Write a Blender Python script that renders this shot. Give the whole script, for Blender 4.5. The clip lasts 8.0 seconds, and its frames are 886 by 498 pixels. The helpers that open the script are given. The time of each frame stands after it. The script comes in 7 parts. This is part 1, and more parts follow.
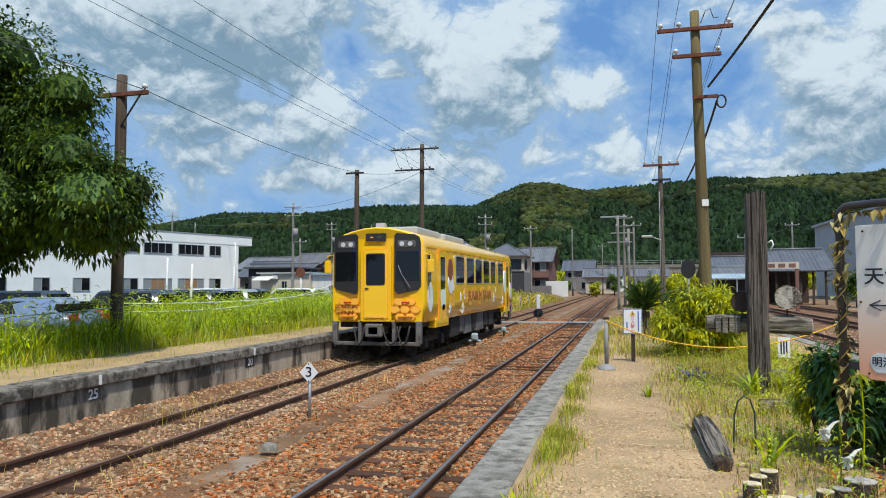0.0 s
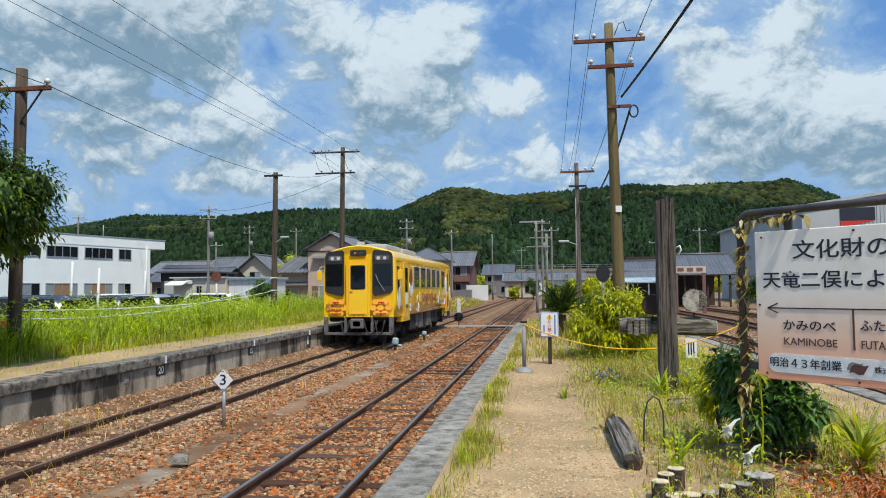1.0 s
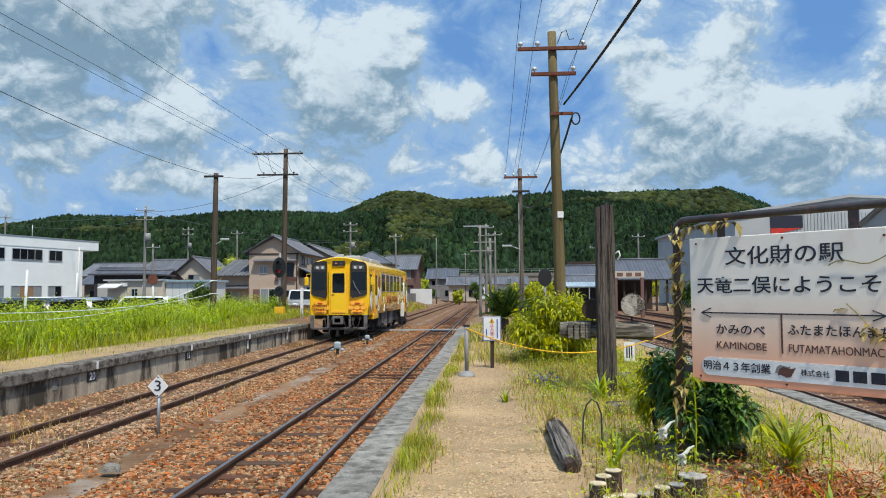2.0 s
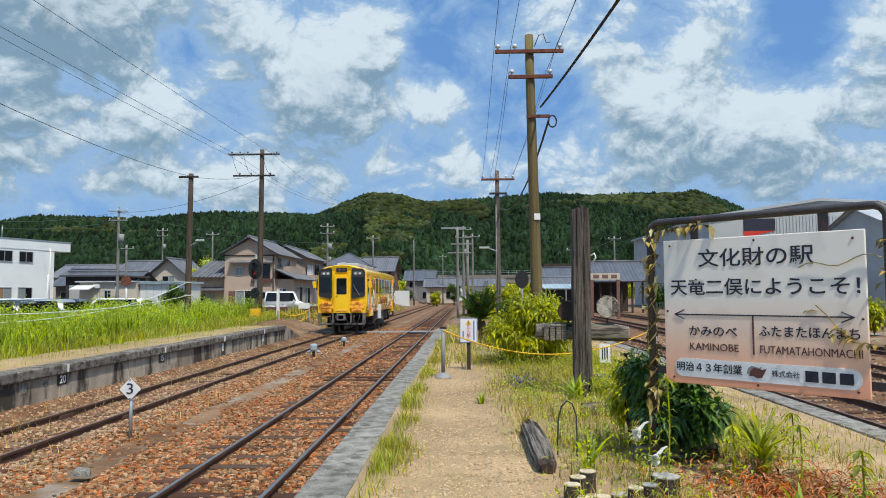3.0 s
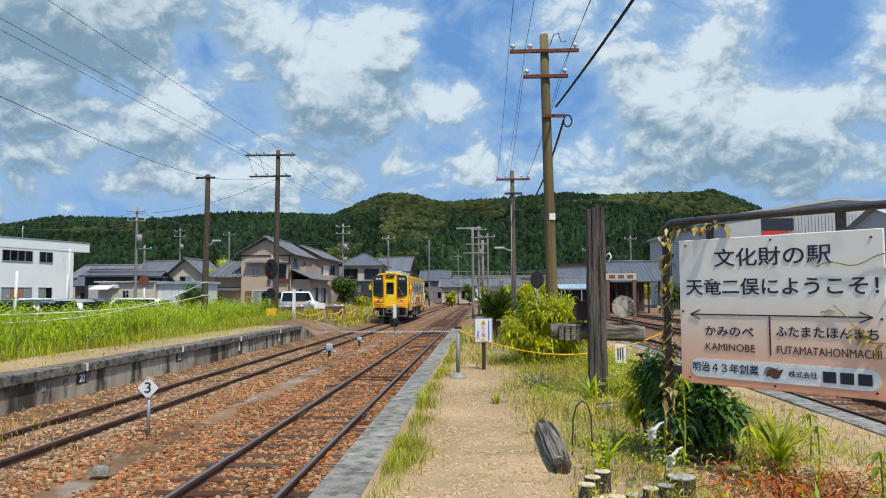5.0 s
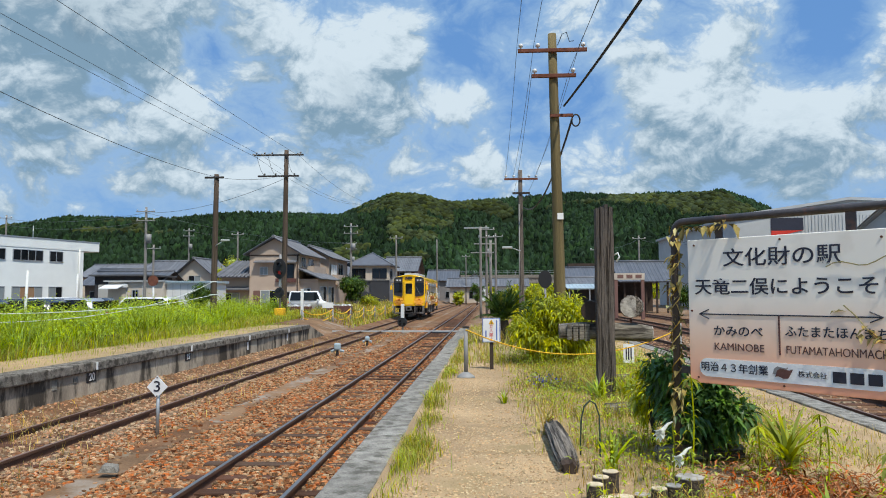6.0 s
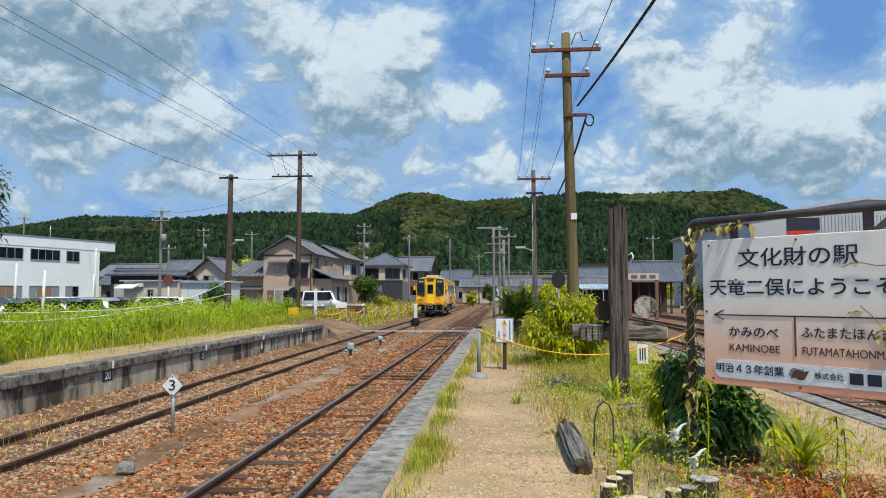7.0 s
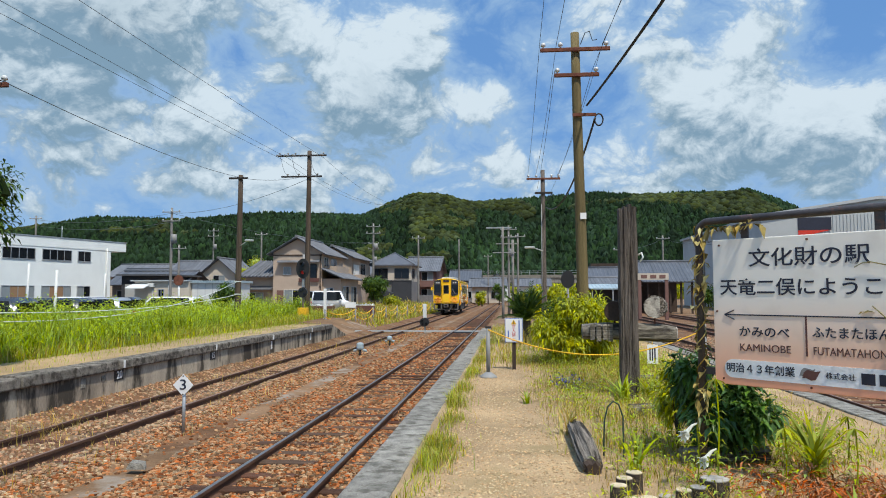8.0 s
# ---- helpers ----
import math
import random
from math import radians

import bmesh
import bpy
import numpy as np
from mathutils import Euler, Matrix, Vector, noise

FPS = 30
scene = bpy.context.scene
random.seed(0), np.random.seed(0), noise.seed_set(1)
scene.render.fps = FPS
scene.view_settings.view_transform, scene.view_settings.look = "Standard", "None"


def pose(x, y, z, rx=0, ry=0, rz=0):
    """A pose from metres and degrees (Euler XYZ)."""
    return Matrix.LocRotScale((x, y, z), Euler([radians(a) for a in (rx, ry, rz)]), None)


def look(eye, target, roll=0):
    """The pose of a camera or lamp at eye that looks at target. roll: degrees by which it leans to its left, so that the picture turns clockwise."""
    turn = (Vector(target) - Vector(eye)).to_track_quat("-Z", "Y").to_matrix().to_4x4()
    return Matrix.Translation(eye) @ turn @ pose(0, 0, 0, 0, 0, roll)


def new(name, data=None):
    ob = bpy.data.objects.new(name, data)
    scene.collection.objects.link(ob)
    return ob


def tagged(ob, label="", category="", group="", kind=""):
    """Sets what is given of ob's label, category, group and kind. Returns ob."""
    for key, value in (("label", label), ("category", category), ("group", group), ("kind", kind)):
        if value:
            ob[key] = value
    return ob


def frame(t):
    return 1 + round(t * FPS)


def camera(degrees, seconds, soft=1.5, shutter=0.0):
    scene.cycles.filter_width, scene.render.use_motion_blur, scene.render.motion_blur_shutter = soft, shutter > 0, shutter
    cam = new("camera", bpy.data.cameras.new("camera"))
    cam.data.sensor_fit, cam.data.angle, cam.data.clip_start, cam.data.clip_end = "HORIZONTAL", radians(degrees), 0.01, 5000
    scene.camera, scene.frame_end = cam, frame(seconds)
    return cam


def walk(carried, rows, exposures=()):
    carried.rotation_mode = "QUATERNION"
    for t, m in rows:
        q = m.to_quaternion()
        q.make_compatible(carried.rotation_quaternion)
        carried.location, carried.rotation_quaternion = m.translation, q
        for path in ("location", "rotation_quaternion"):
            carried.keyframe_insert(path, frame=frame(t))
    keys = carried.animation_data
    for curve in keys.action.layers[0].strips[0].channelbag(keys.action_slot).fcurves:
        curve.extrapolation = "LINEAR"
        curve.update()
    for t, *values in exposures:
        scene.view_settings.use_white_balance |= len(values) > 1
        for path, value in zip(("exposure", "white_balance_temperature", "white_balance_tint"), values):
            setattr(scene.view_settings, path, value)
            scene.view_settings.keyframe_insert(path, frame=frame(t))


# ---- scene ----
cam = camera(63.2, 8.0, soft=1.0)
PATH = [
    (0, (2.659, 0.528, 2.077), (2.164, 2.463, 2.177), -0.3),
    (0.5, (2.674, 0.54, 2.077), (2.297, 2.501, 2.185), -0.4),
    (1, (2.681, 0.553, 2.083), (2.4, 2.53, 2.193), -0.5),
    (1.5, (2.687, 0.564, 2.087), (2.491, 2.551, 2.202), -0.4),
    (3, (2.709, 0.58, 2.086), (2.644, 2.575, 2.21), -0.3),
    (3.5, (2.714, 0.577, 2.081), (2.647, 2.572, 2.206), -0.3),
    (4, (2.717, 0.569, 2.082), (2.641, 2.564, 2.207), -0.3),
    (4.5, (2.717, 0.571, 2.083), (2.623, 2.565, 2.208), -0.3),
    (6, (2.716, 0.566, 2.08), (2.587, 2.558, 2.204), -0.2),
    (6.5, (2.715, 0.565, 2.08), (2.568, 2.556, 2.204), -0.2),
    (7, (2.714, 0.562, 2.081), (2.549, 2.551, 2.205), -0.1),
    (7.5, (2.714, 0.556, 2.081), (2.535, 2.544, 2.205), -0.1),
    (8, (2.711, 0.55, 2.08), (2.521, 2.537, 2.204), -0.1),
]
walk(cam, [(t, look(eye, target, roll)) for t, eye, target, roll in PATH])

# ---------- world: sky, clouds, sun ----------
SUN_EL, SUN_AZ = radians(60), radians(148)      # azimuth from +y towards +x


def cloud_group():
    """Density of the cloud cover in a direction: soft banks broken up by billows and finer wisps."""
    g = bpy.data.node_groups.new("cloud_density", "ShaderNodeTree")
    g.interface.new_socket("Direction", in_out="INPUT", socket_type="NodeSocketVector")
    g.interface.new_socket("Density", in_out="OUTPUT", socket_type="NodeSocketFloat")
    N, L = g.nodes, g.links
    gi, go = N.new("NodeGroupInput"), N.new("NodeGroupOutput")

    def math_node(op, a, b=None, c=None):
        n = N.new("ShaderNodeMath")
        n.operation = op
        for k, v in enumerate((a, b, c)):
            if v is None:
                continue
            if isinstance(v, (int, float)):
                n.inputs[k].default_value = v
            else:
                L.new(v, n.inputs[k])
        return n.outputs[0]

    def vec_node(op, a, b):
        n = N.new("ShaderNodeVectorMath")
        n.operation = op
        for k, v in enumerate((a, b)):
            if isinstance(v, tuple):
                n.inputs[k].default_value = v
            else:
                L.new(v, n.inputs[k])
        return n.outputs[0]

    stretch = vec_node("MULTIPLY", gi.outputs[0], (1, 1, 1.35))
    warp = N.new("ShaderNodeTexNoise")
    warp.inputs["Scale"].default_value, warp.inputs["Detail"].default_value = 9, 5
    L.new(stretch, warp.inputs["Vector"])
    bent = vec_node("ADD", stretch, vec_node("MULTIPLY", vec_node("SUBTRACT", warp.outputs["Color"], (0.5, 0.5, 0.5)), (0.11, 0.11, 0.11)))
    puff = N.new("ShaderNodeTexVoronoi")
    puff.feature = "SMOOTH_F1"
    for key, v in (("Scale", 11), ("Detail", 4), ("Roughness", 0.55), ("Lacunarity", 2.4), ("Smoothness", 0.25)):
        puff.inputs[key].default_value = v
    L.new(bent, puff.inputs["Vector"])
    wisp = N.new("ShaderNodeTexNoise")
    for key, v in (("Scale", 6), ("Detail", 9), ("Roughness", 0.58)):
        wisp.inputs[key].default_value = v
    L.new(bent, wisp.inputs["Vector"])
    d = math_node("MULTIPLY", math_node("SUBTRACT", 0.42, puff.outputs["Distance"]), 1.25)
    d = math_node("MULTIPLY_ADD", math_node("SUBTRACT", wisp.outputs[0], 0.5), 2.0, d)
    # banks of cloud: azimuth, elevation (degrees), widths, weight
    for az, el, wa, we, w in BANKS:
        a, e = radians(az), radians(el)
        c = Vector((math.sin(a) * math.cos(e), math.cos(a) * math.cos(e), math.sin(e)))
        off = vec_node("SUBTRACT", gi.outputs[0], tuple(c))
        right, up = Vector((math.cos(a), -math.sin(a), 0)), Vector((0, 0, 1))
        t = []
        for ax, wd in ((right, wa), (up, we)):
            dot = N.new("ShaderNodeVectorMath")
            dot.operation = "DOT_PRODUCT"
            L.new(off, dot.inputs[0])
            dot.inputs[1].default_value = ax / math.sin(radians(wd))
            t.append(math_node("MULTIPLY", dot.outputs["Value"], dot.outputs["Value"]))
        bank = math_node("POWER", 2.718, math_node("MULTIPLY", math_node("ADD", t[0], t[1]), -1.0))
        d = math_node("MULTIPLY_ADD", bank, w, d)
    L.new(math_node("ADD", d, 0.38), go.inputs[0])
    return g


BANKS = [(-32, 21.5, 11, 4.6, 2.3), (-13.2, 16.0, 6.2, 3.9, 1.45), (-4.2, 14.8, 4.0, 2.2, 0.8), (-6.2, 20.8, 2.6, 3.2, 0.85), (-24.5, 13.2, 4.6, 3.4, 1.05), (-33, 14.2, 4.2, 2.8, 0.9),
         (-25, 9.0, 13, 2.3, 0.75), (-12, 9.5, 7, 2.0, 0.35), (1.1, 10.0, 3.2, 1.8, 0.85), (6, 20.5, 6, 3.0, 0.55), (14.5, 13.2, 6.2, 4.1, 1.35), (15.5, 16.3, 3.6, 1.8, 0.5), (25.5, 12.0, 7, 3.3, 1.3),
         (20.3, 19.0, 3.0, 3.2, 0.6), (30, 18.5, 3.2, 3.2, 0.75), (20, 8.6, 15, 2.0, 0.6), (-22.0, 17.6, 1.7, 2.0, -1.3), (-29.6, 15.0, 1.3, 0.8, -0.6), (-2.4, 19.6, 2.0, 2.6, -0.9),
         (25.4, 20.2, 2.3, 3.2, -1.2), (7.4, 14.8, 2.2, 2.6, -0.75), (3.0, 15.0, 2.5, 2.2, -0.35), (-45, 18, 9, 7, 0.7), (50, 20, 14, 9, 0.7)]

world = bpy.data.worlds.new("sky")
scene.world = world
world.use_nodes = True
WN, WL = world.node_tree.nodes, world.node_tree.links
bg = WN["Background"]
tex = WN.new("ShaderNodeTexCoord")
sky = WN.new("ShaderNodeTexSky")
sky.sky_type = "NISHITA"
sky.sun_disc = False
sky.sun_elevation, sky.sun_rotation = SUN_EL, SUN_AZ
sky.air_density, sky.dust_density, sky.ozone_density = 1.0, 0.4, 2.5
dens = cloud_group()


def density_at(step):
    """Cloud density a little way off in the sky, to tell lit tops from shaded undersides."""
    n = WN.new("ShaderNodeGroup")
    n.node_tree = dens
    shift = WN.new("ShaderNodeVectorMath")
    shift.operation = "ADD"
    shift.inputs[1].default_value = step
    WL.new(tex.outputs["Generated"], shift.inputs[0])
    WL.new(shift.outputs[0], n.inputs[0])
    return n.outputs[0]


here, near_up, far_up = density_at((0, 0, 0)), density_at((-0.004, 0.0, 0.013)), density_at((0.008, 0.0, 0.058))


def ramp(source, lo, hi, a=0.0, b=1.0):
    n = WN.new("ShaderNodeMapRange")
    n.interpolation_type = "SMOOTHSTEP"
    for k, v in zip(("From Min", "From Max", "To Min", "To Max"), (lo, hi, a, b)):
        n.inputs[k].default_value = v
    WL.new(source, n.inputs["Value"])
    return n.outputs["Result"]


def blend(fac, a, b):
    n = WN.new("ShaderNodeMix")
    n.data_type = "RGBA"
    if isinstance(fac, float):
        n.inputs[0].default_value = fac
    else:
        WL.new(fac, n.inputs[0])
    for k, v in ((6, a), (7, b)):
        if isinstance(v, tuple):
            n.inputs[k].default_value = (*v, 1)
        else:
            WL.new(v, n.inputs[k])
    return n.outputs[2]


def combine(op, a, b):
    n = WN.new("ShaderNodeMath")
    n.operation = op
    for k, v in enumerate((a, b)):
        if isinstance(v, float):
            n.inputs[k].default_value = v
        else:
            WL.new(v, n.inputs[k])
    return n.outputs[0]


mask = ramp(here, -0.12, 0.48)
haze = ramp(here, -1.0, 0.1, 0.15, 0.85)
relief = combine("ADD", combine("MULTIPLY", combine("SUBTRACT", here, near_up), 1.25), combine("MULTIPLY", combine("SUBTRACT", here, far_up), 0.8))
lit = ramp(relief, -1.0, 1.15)
thick = ramp(here, 1.0, 2.5)
white = blend(lit, (0.215, 0.345, 0.465), (0.66, 0.775, 0.86))
cloud = blend(thick, white, blend(lit, (0.145, 0.235, 0.325), (0.46, 0.58, 0.67)))
scaled = WN.new("ShaderNodeVectorMath")
scaled.operation = "MULTIPLY"
scaled.inputs[1].default_value = (0.075, 0.085, 0.095)
WL.new(sky.outputs[0], scaled.inputs[0])
clear = blend(0.6, scaled.outputs[0], (0.10, 0.32, 0.78))
veil = blend(haze, clear, (0.33, 0.51, 0.74))
seen_sky = blend(mask, veil, cloud)
# the cover brightens towards the zenith, as under any broken cloud
sepz = WN.new("ShaderNodeSeparateXYZ")
WL.new(tex.outputs["Generated"], sepz.inputs[0])
zen = ramp(sepz.outputs["Z"], 0.42, 0.95, 1.0, 1.75)
top = WN.new("ShaderNodeVectorMath")
top.operation = "SCALE"
WL.new(seen_sky, top.inputs[0])
WL.new(zen, top.inputs["Scale"])
final = top.outputs[0]
WL.new(final, bg.inputs["Color"])
bg.inputs["Strength"].default_value = 1.0

sun = new("sun", bpy.data.lights.new("sun", "SUN"))
sun.data.energy, sun.data.angle, sun.data.color = 4.6, radians(2.5), (1.0, 0.93, 0.81)
sun.matrix_world = look((math.sin(SUN_AZ) * math.cos(SUN_EL) * 50, math.cos(SUN_AZ) * math.cos(SUN_EL) * 50, math.sin(SUN_EL) * 50), (0, 0, 0))
scene.view_settings.exposure = 0.0

# ---------- materials ----------
def mat(name, col, rough=0.7, var=0.25, scale=3.0, fine=40.0, bump=0.2, metal=0.0, dirt=None, dirt_at=0.55, spread=0.0, stretch=(1, 1, 1), coat=0.0, through_light=0.0, spec=0.5):
    """Procedural surface: colour with coarse and fine variation, stains of a second colour, relief; spread varies it from piece to piece."""
    m = bpy.data.materials.new(name)
    m.use_nodes = True
    N, L = m.node_tree.nodes, m.node_tree.links
    p = N["Principled BSDF"]
    p.inputs["Roughness"].default_value, p.inputs["Metallic"].default_value = rough, metal
    p.inputs["Coat Weight"].default_value = coat
    p.inputs["Specular IOR Level"].default_value = spec if rough < 0.5 else spec * max(0.2, 1.0 - 1.6 * (rough - 0.5))
    co, mp = N.new("ShaderNodeTexCoord"), N.new("ShaderNodeMapping")
    mp.inputs["Scale"].default_value = stretch
    L.new(co.outputs["Object"], mp.inputs["Vector"])

    def noise_tex(s, detail=4.0):
        n = N.new("ShaderNodeTexNoise")
        n.inputs["Scale"].default_value, n.inputs["Detail"].default_value = s, detail
        L.new(mp.outputs[0], n.inputs["Vector"])
        return n.outputs[0]

    def remap(v, lo, hi, a, b):
        n = N.new("ShaderNodeMapRange")
        for k, q in zip(("From Min", "From Max", "To Min", "To Max"), (lo, hi, a, b)):
            n.inputs[k].default_value = q
        L.new(v, n.inputs["Value"])
        return n.outputs["Result"]

    coarse, grain = noise_tex(scale), noise_tex(fine)
    value = N.new("ShaderNodeMath")
    value.operation = "MULTIPLY"
    L.new(remap(coarse, 0.3, 0.7, 1 - var, 1 + var), value.inputs[0])
    L.new(remap(grain, 0.3, 0.7, 1 - var * 0.6, 1 + var * 0.6), value.inputs[1])
    out = value.outputs[0]
    if spread:
        geo, inf = N.new("ShaderNodeNewGeometry"), N.new("ShaderNodeObjectInfo")
        both = N.new("ShaderNodeMath")
        both.operation = "ADD"
        L.new(geo.outputs["Random Per Island"], both.inputs[0])
        L.new(inf.outputs["Random"], both.inputs[1])
        fr = N.new("ShaderNodeMath")
        fr.operation = "FRACT"
        L.new(both.outputs[0], fr.inputs[0])
        v2 = N.new("ShaderNodeMath")
        v2.operation = "MULTIPLY"
        L.new(remap(fr.outputs[0], 0, 1, 1 - spread, 1 + spread), v2.inputs[0])
        L.new(out, v2.inputs[1])
        out = v2.outputs[0]
        hue_src = fr.outputs[0]
    hs = N.new("ShaderNodeHueSaturation")
    hs.inputs["Color"].default_value = (*col, 1)
    L.new(out, hs.inputs["Value"])
    if spread:
        wob = N.new("ShaderNodeMath")
        wob.operation = "FRACT"
        m7 = N.new("ShaderNodeMath")
        m7.operation = "MULTIPLY"
        m7.inputs[1].default_value = 7.31
        L.new(hue_src, m7.inputs[0])
        L.new(m7.outputs[0], wob.inputs[0])
        L.new(remap(wob.outputs[0], 0, 1, 0.5 - 0.035 * spread, 0.5 + 0.035 * spread), hs.inputs["Hue"])
        L.new(remap(wob.outputs[0], 0, 1, 1 + 0.35 * spread, 1 - 0.35 * spread), hs.inputs["Saturation"])
    colour = hs.outputs[0]
    if dirt:
        st = N.new("ShaderNodeTexNoise")
        st.inputs["Scale"].default_value, st.inputs["Detail"].default_value, st.inputs["Roughness"].default_value = scale * 0.9, 7, 0.65
        L.new(mp.outputs[0], st.inputs["Vector"])
        mix = N.new("ShaderNodeMix")
        mix.data_type = "RGBA"
        L.new(remap(st.outputs[0], dirt_at - 0.05, dirt_at + 0.06, 0, 0.9), mix.inputs[0])
        L.new(colour, mix.inputs[6])
        mix.inputs[7].default_value = (*dirt, 1)
        colour = mix.outputs[2]
    L.new(colour, p.inputs["Base Color"])
    if bump:
        b = N.new("ShaderNodeBump")
        b.inputs["Strength"].default_value, b.inputs["Distance"].default_value = bump, 0.02
        L.new(grain, b.inputs["Height"])
        L.new(b.outputs[0], p.inputs["Normal"])
    if through_light:
        tr, ad = N.new("ShaderNodeBsdfTranslucent"), N.new("ShaderNodeMixShader")
        L.new(colour, tr.inputs["Color"])
        ad.inputs[0].default_value = through_light
        L.new(p.outputs[0], ad.inputs[1])
        L.new(tr.outputs[0], ad.inputs[2])
        L.new(ad.outputs[0], N["Material Output"].inputs["Surface"])
    return m


def glow(name, col, strength):
    m = mat(name, col, 0.3, 0.05)
    p = m.node_tree.nodes["Principled BSDF"]
    p.inputs["Emission Color"].default_value = (*col, 1)
    p.inputs["Emission Strength"].default_value = strength
    return m


M_EARTH = mat("earth", (0.20, 0.12, 0.065), 0.95, 0.3, 0.7, 24, 0.5, dirt=(0.29, 0.25, 0.20), dirt_at=0.56)
M_GRASSLAND = mat("grassland", (0.24, 0.25, 0.05), 0.95, 0.35, 0.5, 12, 0.5, dirt=(0.22, 0.19, 0.10), dirt_at=0.6)
M_GRAVEL = mat("fine_gravel", (0.38, 0.27, 0.14), 0.95, 0.22, 0.9, 55, 0.9, dirt=(0.30, 0.25, 0.16), dirt_at=0.64)
M_ASPHALT = mat("asphalt", (0.10, 0.10, 0.10), 0.9, 0.2, 0.4, 30, 0.3)
M_STONE = mat("ballast_stone", (0.29, 0.148, 0.068), 0.92, 0.25, 12, 60, 0.3, spread=0.72)
M_STONE_DRY = mat("dusty_ballast_stone", (0.34, 0.22, 0.13), 0.95, 0.2, 12, 60, 0.3, spread=0.6)
M_PEBBLE = mat("pebble", (0.42, 0.30, 0.165), 0.95, 0.15, 20, 60, 0.2, spread=0.42)
M_RAIL_RUST = mat("rusty_rail_steel", (0.10, 0.052, 0.033), 0.75, 0.3, 2, 60, 0.3)
M_RAIL_TOP = mat("polished_rail_head", (0.38, 0.34, 0.31), 0.34, 0.15, 3, 80, 0.05, metal=1.0, stretch=(8, 0.3, 8))
M_RAIL_TOP_OLD = mat("brown_rail_head", (0.22, 0.13, 0.09), 0.5, 0.2, 3, 80, 0.1, metal=0.5)
M_SLEEPER = mat("weathered_sleeper_timber", (0.105, 0.058, 0.038), 0.95, 0.3, 3, 40, 0.6, stretch=(0.4, 4, 4), spread=0.3)
M_CONCRETE = mat("weathered_concrete", (0.255, 0.24, 0.205), 0.95, 0.35, 7.0, 70, 0.9, dirt=(0.115, 0.105, 0.085), dirt_at=0.56, spread=0.15)
M_CONC_WALL = mat("stained_concrete_wall", (0.37, 0.315, 0.24), 0.95, 0.3, 1.7, 34, 0.6, dirt=(0.045, 0.038, 0.030), dirt_at=0.53, stretch=(1, 1.2, 0.35), spread=0.15)
M_CONC_DARK = mat("dark_coping_concrete", (0.20, 0.18, 0.15), 0.95, 0.35, 7, 60, 0.9, dirt=(0.06, 0.053, 0.043), dirt_at=0.53, spread=0.12)
M_POLE = mat("brown_treated_timber", (0.088, 0.066, 0.049), 0.9, 0.35, 2, 30, 0.5, stretch=(6, 6, 0.25))
M_POLE_GREY = mat("concrete_pole", (0.20, 0.19, 0.175), 0.9, 0.18, 2, 40, 0.2)
M_POLE_OLIVE = mat("olive_weathered_timber", (0.145, 0.115, 0.055), 0.9, 0.3, 1.6, 30, 0.6, stretch=(5, 5, 0.2))
M_OLDWOOD = mat("old_grey_timber", (0.165, 0.14, 0.118), 0.95, 0.4, 4.0, 30, 1.0, stretch=(13, 13, 0.28), dirt=(0.028, 0.022, 0.018), dirt_at=0.545)
M_LOGWOOD = mat("split_grey_log", (0.25, 0.225, 0.18), 0.95, 0.4, 3, 26, 1.0, stretch=(0.5, 6, 6), dirt=(0.05, 0.042, 0.035), dirt_at=0.53)
M_LOGWOOD_Y = mat("weathered_log", (0.27, 0.235, 0.195), 0.95, 0.45, 4, 30, 1.0, stretch=(11, 0.35, 11), dirt=(0.03, 0.025, 0.02), dirt_at=0.53)
M_CUT = mat("cut_wood_face", (0.42, 0.39, 0.34), 0.9, 0.35, 9, 40, 0.5, dirt=(0.13, 0.11, 0.10), dirt_at=0.56)
M_CUT_WARM = mat("pale_cut_stump", (0.58, 0.48, 0.32), 0.9, 0.25, 9, 40, 0.4)
M_BARK = mat("dark_bark", (0.075, 0.06, 0.045), 0.95, 0.3, 6, 40, 0.8)
M_RUST = mat("rusty_iron", (0.14, 0.055, 0.035), 0.85, 0.35, 6, 50, 0.4)
M_PIPE = mat("dark_painted_pipe", (0.045, 0.038, 0.036), 0.5, 0.3, 5, 60, 0.2, dirt=(0.14, 0.06, 0.035), dirt_at=0.62)
M_STEEL = mat("grey_painted_steel", (0.23, 0.23, 0.22), 0.6, 0.15, 4, 60, 0.1)
M_GALV = mat("galvanised_steel", (0.40, 0.42, 0.43), 0.45, 0.12, 5, 60, 0.05, metal=0.6)
M_BLACK = mat("black_enamel", (0.012, 0.012, 0.013), 0.5, 0.2, 5, 60, 0.1)
M_DARKMETAL = mat("grimy_underframe_steel", (0.035, 0.032, 0.030), 0.8, 0.35, 3, 30, 0.3)
M_UNDERBOX = mat("grey_equipment_box", (0.13, 0.125, 0.12), 0.7, 0.25, 3, 30, 0.15, dirt=(0.05, 0.04, 0.035), dirt_at=0.58)
M_CABLE = mat("black_cable", (0.015, 0.015, 0.017), 0.6, 0.1)
M_WIRE = mat("dull_wire", (0.05, 0.055, 0.06), 0.5, 0.1)
M_WHITE = mat("white_paint", (0.72, 0.73, 0.72), 0.55, 0.06, 2, 60, 0.05)
M_PORCELAIN = mat("porcelain", (0.62, 0.64, 0.63), 0.25, 0.06, 4, 60, 0.0)
M_YELLOW = mat("glossy_yellow_coachwork", (0.88, 0.52, 0.008), 0.22, 0.035, 0.8, 18, 0.02, coat=0.5)
